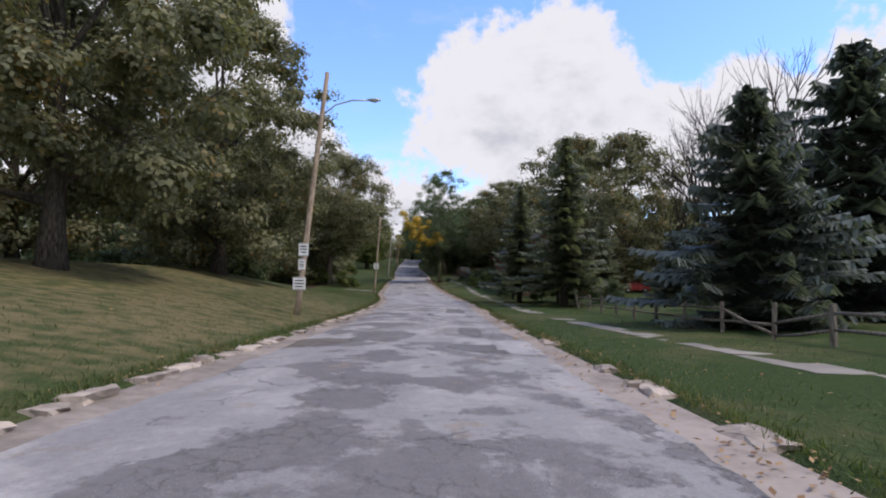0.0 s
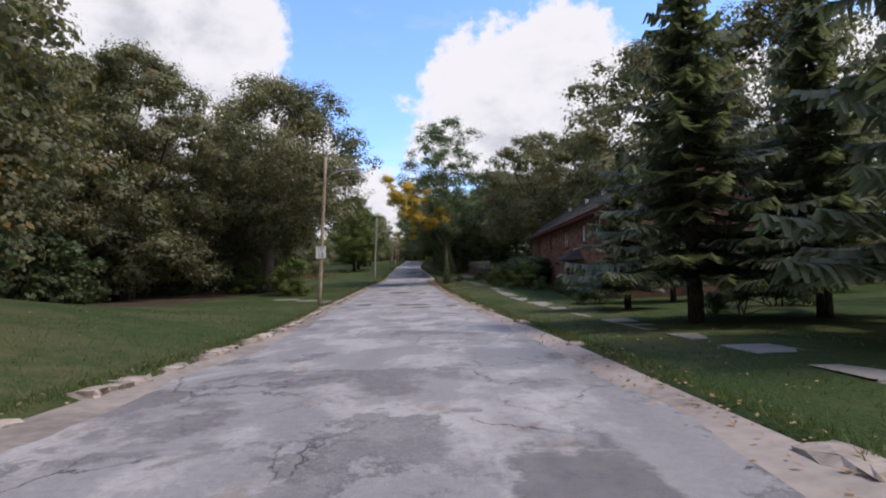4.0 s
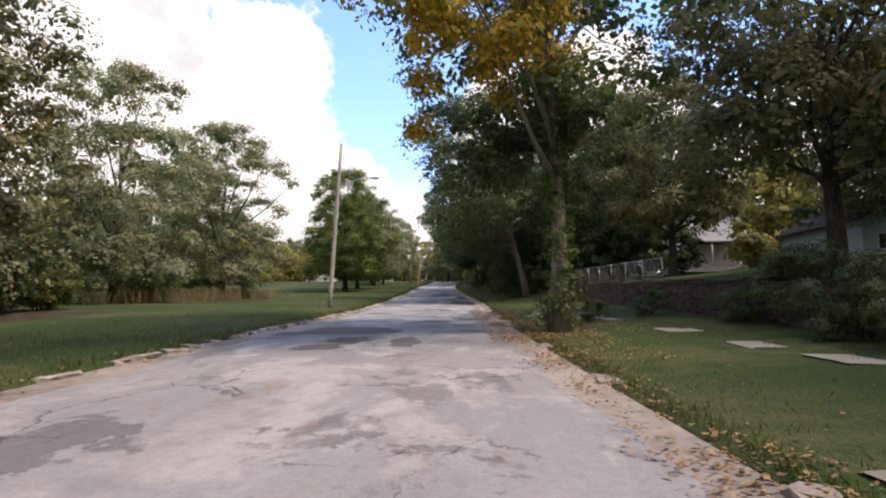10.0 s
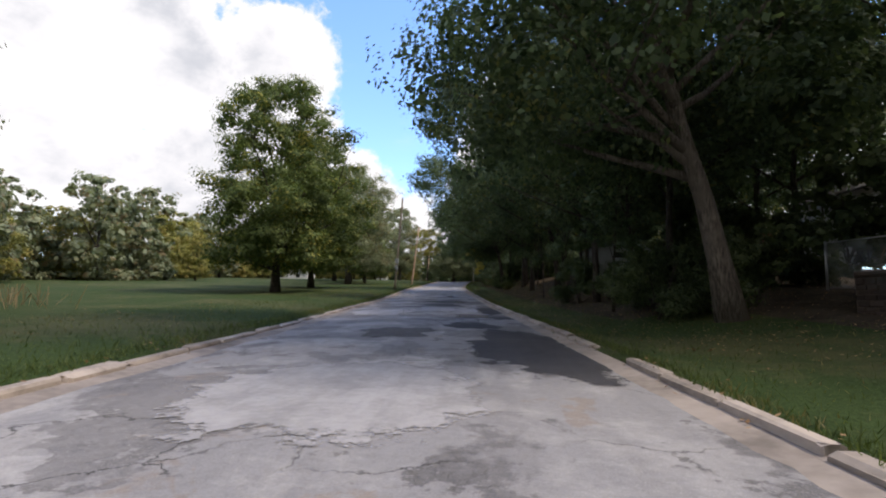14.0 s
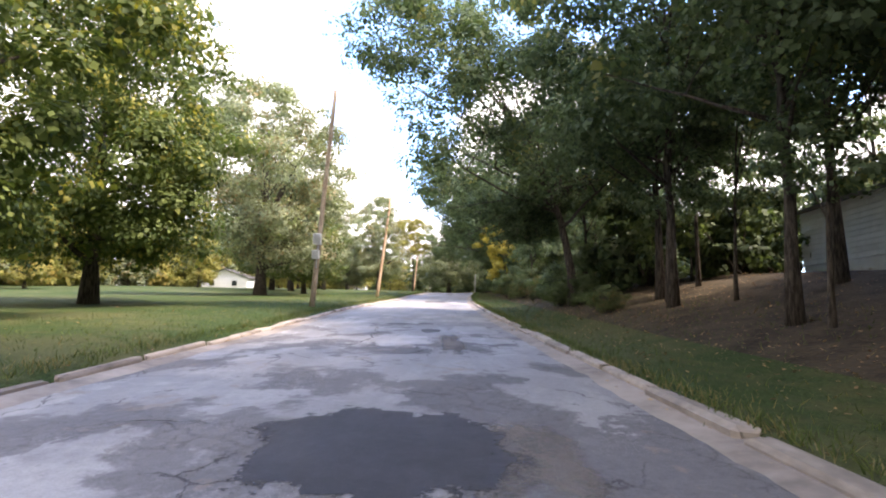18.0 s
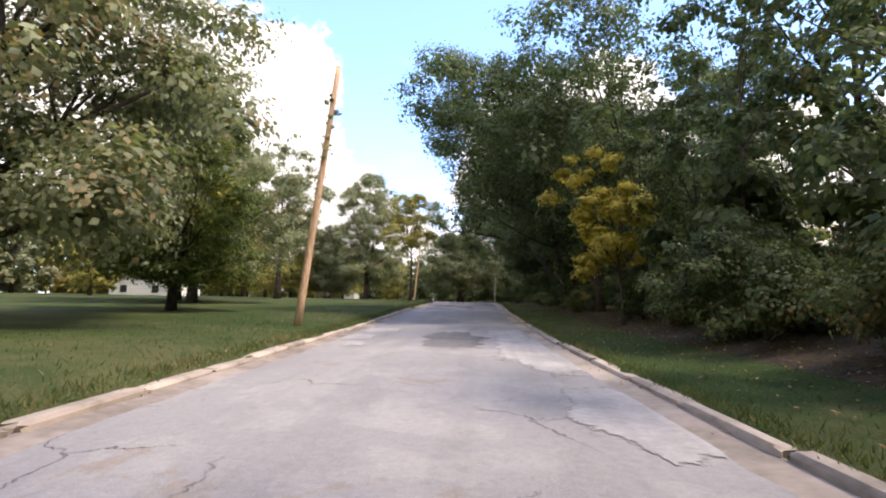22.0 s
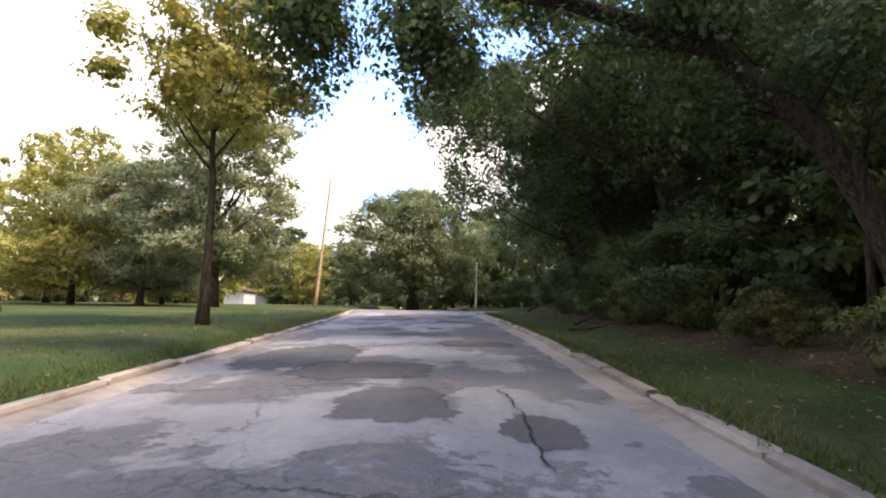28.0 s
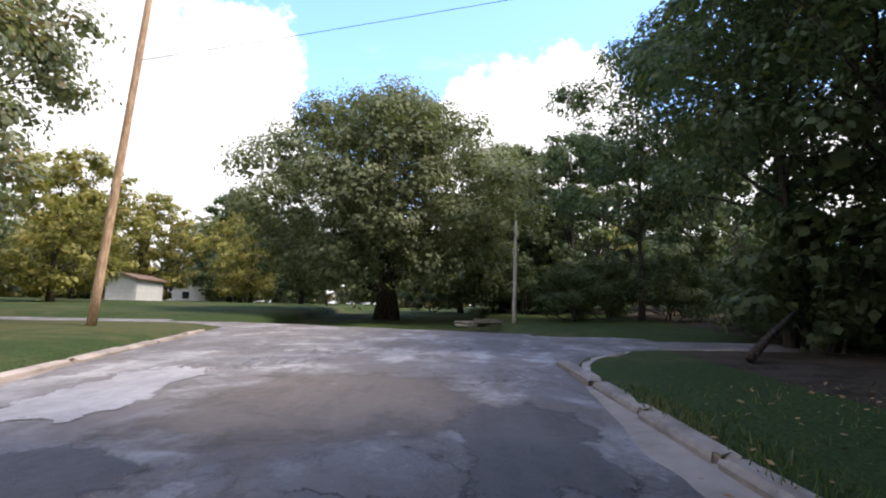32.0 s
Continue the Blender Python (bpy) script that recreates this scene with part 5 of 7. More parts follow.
for o, y, s in ((16.0, 166, 1.0), (11.2, 184, 0.95), (12.6, 191, 0.9), (8.4, 193, 0.9), (9.8, 303, 0.9), (9.6, 203, 0.95), (12.4, 197, 1.0)):
    again(wood_a, o, y, turn(), s)
again(wood_c, 8.0, 246, -0.2, 1.0)
again(wood_c, 9.6, 284, 0.2, 1.1)
again(wood_c, 7.4, 292, 0.1, 0.85)
wood_far = place(make_tree(74, "woodland_tree", "tall tree deeper in the wood", 18.5, 4.0, 5.4, 0.16, WOOD_LEAF, "oval", 11000, 0.24, 62, limbs=10, core=0.1), 13.5, 190, 0.0)
# (22, 187), (28, 184), (30, 194): extra trees, added to cast shade on the bank
for k, (o, y, s) in enumerate(((9.5, 176, 1.0), (8.8, 200, 1.0), (8.8, 242, 1.05), (7.6, 252, 1.0), (8.8, 262, 1.05), (8.4, 290, 1.0),
                               (27, 214, 1.1), (14, 232, 1.1), 
                               (13.5, 270, 1.1), (14, 282, 1.05),  (26, 224, 1.1), (21, 262, 1.1), (20, 285, 1.1), (10.5, 308, 0.95), (12.8, 305, 1.0), (16.5, 302, 1.1), (17, 310, 1.1), (24, 304, 1.2), (24, 313, 1.2),
                               (14, 314, 1.1), (20, 306, 1.1), (24, 176, 1.1), (14, 180, 0.9), (22, 187, 1.2), (28, 184, 1.2), (30, 194, 1.2), (16.5, 170, 1.0), (17, 276, 1.1), (18, 297, 1.1), (16, 157, 1.1), (20, 163, 1.15), (19, 184, 1.0), (25, 194, 1.1), (12.5, 296, 1.0), (15, 289, 1.05), (23, 296, 1.1), (24, 268, 1.1),  (9.6, 318, 0.8))):
    again(wood_far if o > 12 else wood_a if k % 2 else wood_b, o, y, (turn() if k % 2 or o > 12 else RT.uniform(-0.6, 0.6)), s)
add_sprays(random.Random(21), wood_c, "hanging_limb", "hanging_leaves", "dark leaf sprays drooping low over the kerb", BARK,
           [((0, 0, 6.3), (-6.0 + 0.45 * k, 0.8 + 0.4 * k, -1.5 - 0.33 * k), 6.8 - 0.3 * k) for k in range(9)], 10, 0.56, 18000, 0.12)
yellow_tree = place(make_tree(73, "small_maple", "small woodland maple turned yellow", 7.4, 2.2, 2.3, 0.08, GOLD, "dome", 8000, 0.15, 30, bark=BARK, lean=(-0.9, -0.3), limbs=7), 6.7, 236, 0.0)


sapling = place(make_tree(76, "sapling", "thin woodland sapling with sparse green leaves", 10.5, 3.0, 2.5, 0.075, WOOD_LEAF, "oval", 6000, 0.15, 30, lean=(-0.8, 0.3), limbs=8, core=0.0), 8.2, 165, 0.0)
for k in range(44):
    y = 166 + k * 3.0
    again(sapling, RT.uniform(7.2, 9.5) if k % 3 == 0 else RT.uniform(9.5, 15.5), y + RT.uniform(-1.2, 1.2), turn(), RT.uniform(0.75, 1.35))


def make_arch_tree():
    """Dark trunk that bends over the street in one long arch."""
    root = thing("arching_tree", "dark tree bending over the street in a long arch", "tree")
    rng = random.Random(9)
    vs, fs = [], []
    pts = [Vector(p) for p in ((0, 0, -0.4), (-0.15, 0, 1.0), (-0.5, 0, 2.1), (-1.1, 0, 3.3), (-1.9, 0, 4.4), (-3.7, 0, 5.9), (-6.7, 0.1, 7.0), (-9.6, 0.3, 7.5), (-12.0, 0.3, 7.6))]
    v, f = tube(pts, [0.45, 0.33, 0.3, 0.28, 0.26, 0.22, 0.17, 0.11, 0.05], 9)
    vs.extend(tuple(q) for q in v)
    fs.extend(f)
    cs = []
    for k in range(30):
        s = pts[rng.randint(4, 8)]
        w = Vector((rng.uniform(-1.2, 0.5), rng.uniform(-1, 1), rng.uniform(0.1, 1.0)))
        p = grow(rng, vs, fs, s, w, rng.uniform(1.5, 3.4), 0.07, 0.015, 0.2, 5, 4)
        cs.append(tuple(p[-1]))
        cs.append(tuple(p[2]))
    for k in range(9):   # twigs that hang from the end of the arch
        s = pts[rng.randint(6, 8)]
        p = grow(rng, vs, fs, s, Vector((rng.uniform(-0.6, 0.3), rng.uniform(-0.8, 0.8), -1.0)), rng.uniform(1.2, 2.6), 0.04, 0.008, 0.2, 5, 4)
        cs += [tuple(p[2]), tuple(p[3]), tuple(p[4])]
    part("trunk", mesh_of("trunk", vs, fs, BARK, smooth=True), None, root)
    v, f = leaf_cloud(12, np.array(cs), np.full(len(cs), 1.0), 23000, 0.14)
    part("crown", quick_mesh("crown", v, f, WOOD_LEAF), None, root)
    return place(root, 9.1, 272, 0.0)


make_arch_tree()

# shrubs and undergrowth
shrub_dark = place(make_shrub(81, "dense dark green woodland shrub", 2.6, 2.0, DARK, 12000, 0.08), 7.4, 160, 0.0)
shrub_far = place(make_shrub(83, "dark green shrub deeper in the wood", 2.6, 2.0, DARK, 3600, 0.19), 16, 165, 0.0)
for k in range(46):
    y = 160 + k * 3.2
    if y > 298:
        break
    if 176 < y < 202 or k % 3 == 2:
        continue
    again(shrub_dark, RT.uniform(7.6, 9.2), y, turn(), RT.uniform(0.5, 1.1))
for k in range(60):
    y = 150 + k * 2.6
    if y > 164 and not 172 < y < 206:
        again(shrub_far, RT.uniform(9.5, 13) if k % 2 else RT.uniform(13, 21), y, turn(), RT.uniform(0.9, 1.8))
for o, y, s in ((6.2, 318, 1.0), (8.5, 320, 1.2), (11, 318, 1.2), (5.2, 327, 1.3), (9, 326, 1.4), (13, 322, 1.4), (16, 315, 1.3), (3.5, 332, 1.2), (-1, 338, 1.2)):
    again(shrub_dark, o, y, turn(), s)
for k in range(12):
    again(shrub_dark if k % 2 else shrub_far, 10.2 + k * 0.9, 305.5 + (k % 3) * 2.4, turn(), RT.uniform(0.9, 1.4))
for o, y, s in ((15, 154, 1.6), (18, 156, 1.7), (21, 159, 1.8), (25, 161, 1.8), (13.5, 159, 1.3)):
    again(shrub_far, o, y, turn(), s, 1.3)
for k in range(34):
    again(shrub_far, RT.uniform(-40, -21), RT.uniform(58, 128), turn(), RT.uniform(0.9, 1.6), label="dark undergrowth shrub below the oaks")
for k in range(16):
    again(shrub_dark if k % 4 < 2 else shrub_far, 7.9 + (k % 4) * 2.2 + RT.uniform(-0.5, 0.5), 279 + k * 1.35, turn(), RT.uniform(0.9, 1.5))
brush = place(make_shrub(85, "sprawling green brush and vines on the bank", 2.0, 1.9, BRUSH, 9000, 0.09, "brush", "bush"), 9.0, 221, 0.0)
for k in range(16):
    again(brush, RT.uniform(7.2, 8.4) + (k % 4) * 1.9, 216 + k * 1.35, turn(), RT.uniform(0.7, 1.15))
for k in range(14):
    again(brush, RT.uniform(6.9, 7.8), 203 + k * 6.9 if k < 2 else 240 + k * 4.2, turn(), RT.uniform(0.45, 0.7), label="low green brush along the wood's edge")
for o, y, s in ((15, 207, 1.5), (18, 209, 1.6), (21, 208, 1.7), (13, 211, 1.3), (24, 211, 1.8), (28, 213, 1.8), (20, 281, 1.7), (24, 284, 1.8), (27, 279, 1.8)):
    again(shrub_far, o, y, turn(), s)
shrub_flower = place(make_shrub(84, "low weedy bush with small white flowers beside the kerb", 0.75, 0.55, PETAL, 900, 0.045, "flowering_bush", "bush"), 4.1, 122.5, 0.0)
shrub_green = place(make_shrub(82, "leafy green shrub at the foot of the oak", 2.9, 1.7, MAPLE, 11000, 0.10), -13.4, 94.3, 0.0, 1.25)
again(shrub_green, -19, 100, 2.0, 1.0)
again(shrub_green, 10.6, 95, 1.0, 0.95, label="tall leafy shrub at the corner of the retaining wall")
again(shrub_green, 12.6, 83, 3.0, 0.6, label="leafy shrub beside the house door")
again(shrub_green, 9.6, 105, 3.0, 0.6, label="small shrub against the retaining wall")
for k in range(9):
    again(shrub_dark, 11.2 + RT.uniform(-0.3, 0.8), 76 + k * 2.1, turn(), RT.uniform(0.3, 0.45), label="low dark shrub at the foot of the brick wall")
for o, y, s in ((13, 52, 0.9), (15, 63, 1.0), (11.5, 60, 0.8), (17, 55, 0.9), (19, 40, 0.7), (9.8, 71.5, 0.9)):
    again(shrub_dark, o, y, turn(), s, label="dark shrub below the spruces")
for o, y, s in ((-26, 146, 0.9), (-24, 150, 0.8), (-29, 152, 1.0), (-33, 136, 1.3), (-28, 134, 1.2), (-23, 130, 1.1), (-37, 150, 1.3), (-22, 158, 0.6)):
    again(shrub_green, o, y, turn(), s, label="rough shrub at the edge of the field")
for o, y, s in ((11, 112, 0.8), (12.5, 116, 0.75), (11.5, 121, 0.6), (14.5, 111, 0.9), (9.8, 126, 0.45), (6.6, 124, 0.35), (12.6, 119, 1.0), (13.6, 123, 0.9), (10.8, 114.5, 0.8), (15.5, 117, 1.2)):
    again(shrub_dark, o, y, turn(), s, label="dark overgrown shrub above the retaining wall")


# ---- poles ----
def make_pole(label, height, lamp_h=None, arm=2.2, lean_x=0.06, wood=POLE_WOOD, r=0.15):
    root = thing("utility_pole", label, "utility pole")
    n = 7
    pts = [(lean_x * height * (i / n), 0.0, -0.4 + (height + 0.4) * i / n) for i in range(n + 1)]
    part("pole", tube_mesh("pole", pts, [r * (1 - 0.35 * i / n) for i in range(n + 1)], wood, 12), None, root)
    if lamp_h:
        x0 = lean_x * lamp_h
        curve = [(x0, 0, lamp_h), (x0 + arm * 0.3, 0, lamp_h + 0.55), (x0 + arm * 0.65, 0, lamp_h + 0.78), (x0 + arm, 0, lamp_h + 0.8)]
        a = part("lamp_arm", tube_mesh("lamp_arm", curve, [0.035] * 4, STEEL, 8), None, root, "curved steel lamp arm")
        bm = bmesh.new()
        bmesh.ops.create_uvsphere(bm, u_segments=14, v_segments=8, radius=1)
        bmesh.ops.scale(bm, vec=(0.34, 0.14, 0.08), verts=bm.verts)
        bmesh.ops.translate(bm, vec=(x0 + arm + 0.28, 0, lamp_h + 0.82), verts=bm.verts)
        head = part("lamp_head", bm, STEEL, root, "grey street lamp head", True)
        bm = bmesh.new()
        bmesh.ops.create_uvsphere(bm, u_segments=12, v_segments=6, radius=1)
        bmesh.ops.scale(bm, vec=(0.2, 0.1, 0.06), verts=bm.verts)
        bmesh.ops.translate(bm, vec=(x0 + arm + 0.32, 0, lamp_h + 0.765), verts=bm.verts)
        part("lens", bm, LENS, head, "clear lamp lens", True)
    return root


def lettering(text, size, mat, parent, loc, name="writing"):
    cu = bpy.data.curves.new(name, "FONT")
    cu.body, cu.size, cu.align_x, cu.align_y, cu.extrude = text, size, "CENTER", "CENTER", 0.002
    tmp = bpy.data.objects.new(name, cu)
    scene.collection.objects.link(tmp)
    me = bpy.data.meshes.new_from_object(tmp.evaluated_get(bpy.context.evaluated_depsgraph_get()))
    bpy.data.objects.remove(tmp)
    me.materials.clear()
    me.materials.append(mat)
    ob = part(name, me, None, parent)
    ob.matrix_local = Matrix.Translation(loc) @ Euler((radians(90), 0, 0)).to_matrix().to_4x4()
    return ob


def make_sign(name, label, w, h, m, writing=(), bars=()):
    root = thing(name, label, "sign", m)
    plate = part("plate", boxed(-w / 2, -0.006, -h / 2, w / 2, 0.006, h / 2, 0.004), SIGN_WHITE, root)
    for x0, z0, x1, z1 in ((-w / 2 + 0.02, h / 2 - 0.035, w / 2 - 0.02, h / 2 - 0.02), (-w / 2 + 0.02, -h / 2 + 0.02, w / 2 - 0.02, -h / 2 + 0.035)):
        part("border", boxed(x0, -0.011, z0, x1, -0.008, z1), BLACK, root)
    for text, size, z in writing:
        lettering(text, size, BLACK, root, (0, -0.012, z))
    for z, bw, bh in bars:
        part("bar", boxed(-bw / 2, -0.012, z - bh / 2, bw / 2, -0.008, z + bh / 2), BLACK, root)
    for z in (h * 0.36, -h * 0.36):
        bm = bmesh.new()
        bmesh.ops.create_cone(bm, cap_ends=True, segments=8, radius1=0.014, radius2=0.01, depth=0.02)
        bmesh.ops.rotate(bm, matrix=Matrix.Rotation(radians(90), 3, "X"), verts=bm.verts)
        bmesh.ops.translate(bm, vec=(0, -0.018, z), verts=bm.verts)
        part("bolt", bm, STEEL, root)
    return root


p1 = place(make_pole("grey wooden utility pole with street lamp on the grass bank", 11.6, 9.5, lean_x=0.1), -6.65, 26)
p2 = place(make_pole("brown wooden utility pole with curved lamp arm", 11.0, 9.2, wood=POLE_WOOD), -8.05, 79.5)
p3 = place(make_pole("pale wooden utility pole with street lamp on the lawn", 10.9, 7.7, wood=PALE_WOOD), -7.4, 135.4)
p4 = place(make_pole("wooden utility pole carrying two grey boxes", 11.6, None, lean_x=0.068), -6.0, 208)
p5 = place(make_pole("tan wooden utility pole with a vine near its top", 9.8, None, lean_x=0.115, wood=TAN_WOOD), -5.95, 232)
p6 = place(make_pole("leaning tan utility pole by the junction", 12.2, None, lean_x=0.09, wood=TAN_WOOD), -11.2, 308.7)
p7 = place(make_pole("weathered short wooden post at the junction", 4.7, None, lean_x=0.02, wood=PALE_WOOD, r=0.1), 3.2, 316.5)
base2 = at(-8.05, 79.5)
lean_at = lambda base, h, k: base + Vector((k * h, -0.16, h))
make_sign("speed_limit_sign", "white speed limit sign on the wooden pole", 0.74, 0.92, Matrix.Translation(lean_at(base2, 3.85, 0.06)), (("SPEED", 0.165, 0.31), ("LIMIT", 0.165, 0.14), ("15", 0.46, -0.19)))
base1 = at(-6.65, 26)
make_sign("parking_sign", "small white sign with faded writing on the pole", 0.46, 0.62, Matrix.Translation(lean_at(base1, 3.05, 0.1)), (), ((0.15, 0.3, 0.06), (0.02, 0.34, 0.05), (-0.12, 0.26, 0.05)))
make_sign("parking_sign", "narrow grey-white sign with worn writing on the pole", 0.32, 0.52, Matrix.Translation(lean_at(base1, 2.35, 0.1)), (), ((0.12, 0.2, 0.04), (0.0, 0.22, 0.04), (-0.1, 0.16, 0.04)))
make_sign("street_notice", "square white sign with worn writing on the pole", 0.6, 0.6, Matrix.Translation(lean_at(base1, 1.45, 0.1)), (), ((0.14, 0.42, 0.05), (0.0, 0.46, 0.05), (-0.14, 0.36, 0.05)))
base4 = at(-6.0, 208)
for h, w, d in ((3.45, 0.42, 0.56), (2.65, 0.36, 0.44)):
    b = thing("meter_box", "grey electrical box strapped to the wooden pole", "electrical box", Matrix.Translation(lean_at(base4, h, 0.068)))
    part("case", boxed(-w / 2, -0.22, -d / 2, w / 2, 0.0, d / 2, 0.02), SIGN_WHITE, b)
    part("door", boxed(-w / 2 + 0.03, -0.235, -d / 2 + 0.03, w / 2 - 0.03, -0.223, d / 2 - 0.03, 0.005), STEEL, b)
    part("conduit", tube_mesh("conduit", [(0.05, -0.1, -d / 2), (0.03, -0.1, -d / 2 - 0.5)], [0.03, 0.03], STEEL, 8), None, b)
base5 = at(-5.95, 232)
vine = thing("pole_vine", "brown and green vine growing round the pole", "vine")
rv = random.Random(4)
cs = np.array([(base5.x + 0.115 * h + rv.uniform(-.15, .15), base5.y + rv.uniform(-.15, .15), base5.z + h) for h in np.linspace(6.0, 8.6, 26)])
v, f = leaf_cloud(21, cs, np.full(26, 0.2), 320, 0.11)
part("foliage", quick_mesh("foliage", v, f, MAPLE), None, vine)


def make_wire(a, b, sag, label):
    pts = [Vector(a).lerp(Vector(b), i / 14) - Vector((0, 0, 4 * sag * (i / 14) * (1 - i / 14))) for i in range(15)]
    tagged(new("cable", tube_mesh("cable", pts, [0.009] * 15, BLACK, 5)), label, "cable")


make_wire(at(-11.2, 308.7) + Vector((0.79, 0, 8.8)), Vector((22, 296.5, 19.6)), 0.4, "thin black overhead cable across the junction")


# ---- brick house ----
def make_window(parent, y0, y1, z0, z1, kind):
    """A window in the street wall (the wall's face is x = 0, outdoors to -x)."""
    w = part("window", boxed(0.06, y0, z0, 0.12, y1, z1), {"pale": PALE_GLASS, "dark": GLASS, "block": GLASS_BLOCK}[kind], parent)
    for a0, b0, a1, b1 in ((y0 - 0.09, z0 - 0.09, y0, z1 + 0.09), (y1, z0 - 0.09, y1 + 0.09, z1 + 0.09), (y0, z1, y1, z1 + 0.09), (y0, z0 - 0.09, y1, z0)):
        part("frame", boxed(-0.03, a0, b0, 0.14, a1, b1, 0.01), RED_TRIM, w)
    part("sill", boxed(-0.14, y0 - 0.18, z0 - 0.2, 0.1, y1 + 0.18, z0 - 0.09, 0.015), RED_TRIM, w)
    if kind == "block":
        n, k = 4, 6
        for i in range(1, n):
            part("joint", boxed(0.045, y0 + (y1 - y0) * i / n - 0.012, z0, 0.065, y0 + (y1 - y0) * i / n + 0.012, z1), WHITE, w)
        for i in range(1, k):
            part("joint", boxed(0.046, y0, z0 + (z1 - z0) * i / k - 0.012, 0.066, y1, z0 + (z1 - z0) * i / k + 0.012), WHITE, w)
    else:
        m = (y0 + y1) / 2
        part("mullion", boxed(0.0, m - 0.05, z0, 0.13, m + 0.05, z1, 0.008), RED_TRIM, w)
        for yy in (y0 + (m - y0) * 0.5, m + (y1 - m) * 0.5):
            part("glazing_bar", boxed(0.04, yy - 0.012, z0, 0.075, yy + 0.012, z1), WHITE, w)
        for i in (1, 2):
            part("glazing_bar", boxed(0.041, y0, z0 + (z1 - z0) * i / 3 - 0.01, 0.074, y1, z0 + (z1 - z0) * i / 3 + 0.01), WHITE, w)


def masonry(name, parent, y0, y1, z0, z1, holes, mat, course=0.2, lengths=(0.3, 0.75), face=0.0, proud=0.03, seed=1, single=None, piece="stone"):
    """Courses of uneven blocks on a wall face (x = face), with openings left free."""
    rng = random.Random(seed)
    verts, faces = [], []
    z = z0
    while z < z1 - 0.02:
        h = min(course * rng.uniform(0.75, 1.25), z1 - z)
        y = y0 - rng.uniform(0, 0.3)
        while y < y1:
            ln = rng.uniform(*lengths)
            a, b = max(y, y0), min(y + ln, y1)
            y += ln
            segs = [(a, b)]
            for hy0, hy1, hz0, hz1 in holes:
                if z + h > hz0 and z < hz1:
                    segs = [s for p, q in segs for s in ((p, min(q, hy0)), (max(p, hy1), q)) if s[1] - s[0] > 0.03]
            for p, q in segs:
                g, d = 0.008, proud * rng.uniform(0.5, 1.5)
                o = len(verts)
                j = lambda: rng.uniform(-0.006, 0.006)
                for yy, zz in ((p + g, z + g), (q - g, z + g), (q - g, z + h - g), (p + g, z + h - g)):
                    verts.append((face + 0.01, yy, zz))
                i = 0.014
                for yy, zz in ((p + g + i, z + g + i), (q - g - i, z + g + i), (q - g - i, z + h - g - i), (p + g + i, z + h - g - i)):
                    verts.append((face - d + j(), yy, zz))
                faces += [(o + 4, o + 7, o + 6, o + 5)] + [(o + k, o + (k + 1) % 4, o + 4 + (k + 1) % 4, o + 4 + k)[::-1] for k in range(4)]
                if single and single((p + q) / 2, z):
                    part(piece, mesh_of(piece, verts[o:], [tuple(i - o for i in face_) for face_ in faces[-5:]], mat), None, parent)
                    del verts[o:], faces[-5:]
        z += h
    if not verts:
        return None
    ob = part(name, mesh_of(name, verts, faces, mat), None, parent)
    ob["kind"] = "stuff"
    return ob


def wall_with_holes(name, parent, y0, y1, z0, z1, holes, mat, thick=0.35):
    """A wall slab in the yz plane with openings through it, made of butted boxes."""
    bm = bmesh.new()
    ys = sorted({y0, y1, *(h[0] for h in holes), *(h[1] for h in holes)})
    for a, b in zip(ys, ys[1:]):
        m = (a + b) / 2
        cuts = sorted((h[2], h[3]) for h in holes if h[0] < m < h[1])
        z = z0
        for c0, c1 in cuts:
            if c0 > z:
                box(bm, 0, a, z, thick, b, c0)
            z = c1
        if z1 > z:
            box(bm, 0, a, z, thick, b, z1)
    bmesh.ops.remove_doubles(bm, verts=bm.verts, dist=0.001)
    return part(name, bm, mat, parent)


def shingle_roof(parent, x0, x1, y0, y1, z0, z1, name="roof", seed=2, step=0.3):
    """A sloping roof face from eave (x0, z0) to ridge (x1, z1), laid in courses of shingles."""
    rng = random.Random(seed)
    ln = math.hypot(x1 - x0, z1 - z0)
    ux, uz = (x1 - x0) / ln, (z1 - z0) / ln
    nx, nz = (-uz, ux) if x1 > x0 else (uz, -ux)
    n = int(ln / step)
    verts, faces = [], []
    for i in range(n):
        s0, s1 = ln * i / n, ln * (i + 1) / n + 0.03
        y = y0 - rng.uniform(0, 0.4)
        while y < y1:
            w = rng.uniform(0.35, 0.6)
            a, b = max(y, y0), min(y + w, y1) - 0.012
            y += w
            if b - a < 0.04:
                continue
            lift = 0.035 + rng.uniform(0, 0.012)
            o = len(verts)
            for s, l in ((s0, lift), (s1, 0.012)):
                for yy in (a, b):
                    verts.append((x0 + ux * s + nx * l, yy, z0 + uz * s + nz * l))
            for yy in (a, b):
                verts.append((x0 + ux * s0, yy, z0 + uz * s0))
            faces += [(o, o + 1, o + 3, o + 2), (o + 4, o + 5, o + 1, o)]
    root = part(name, mesh_of(name, [(x0, y0, z0), (x0, y1, z0), (x1, y1, z1), (x1, y0, z1), (x0, y0, z0 - 0.12), (x0, y1, z0 - 0.12), (x1, y1, z1 - 0.12), (x1, y0, z1 - 0.12)],
                               [(0, 1, 2, 3), (7, 6, 5, 4), (0, 4, 5, 1), (1, 5, 6, 2), (2, 6, 7, 3), (3, 7, 4, 0)], SHINGLE), None, parent)
    sh = part("shingles", mesh_of("shingles", verts, faces, SHINGLE), None, root)
    sh["kind"] = "stuff"
    return root


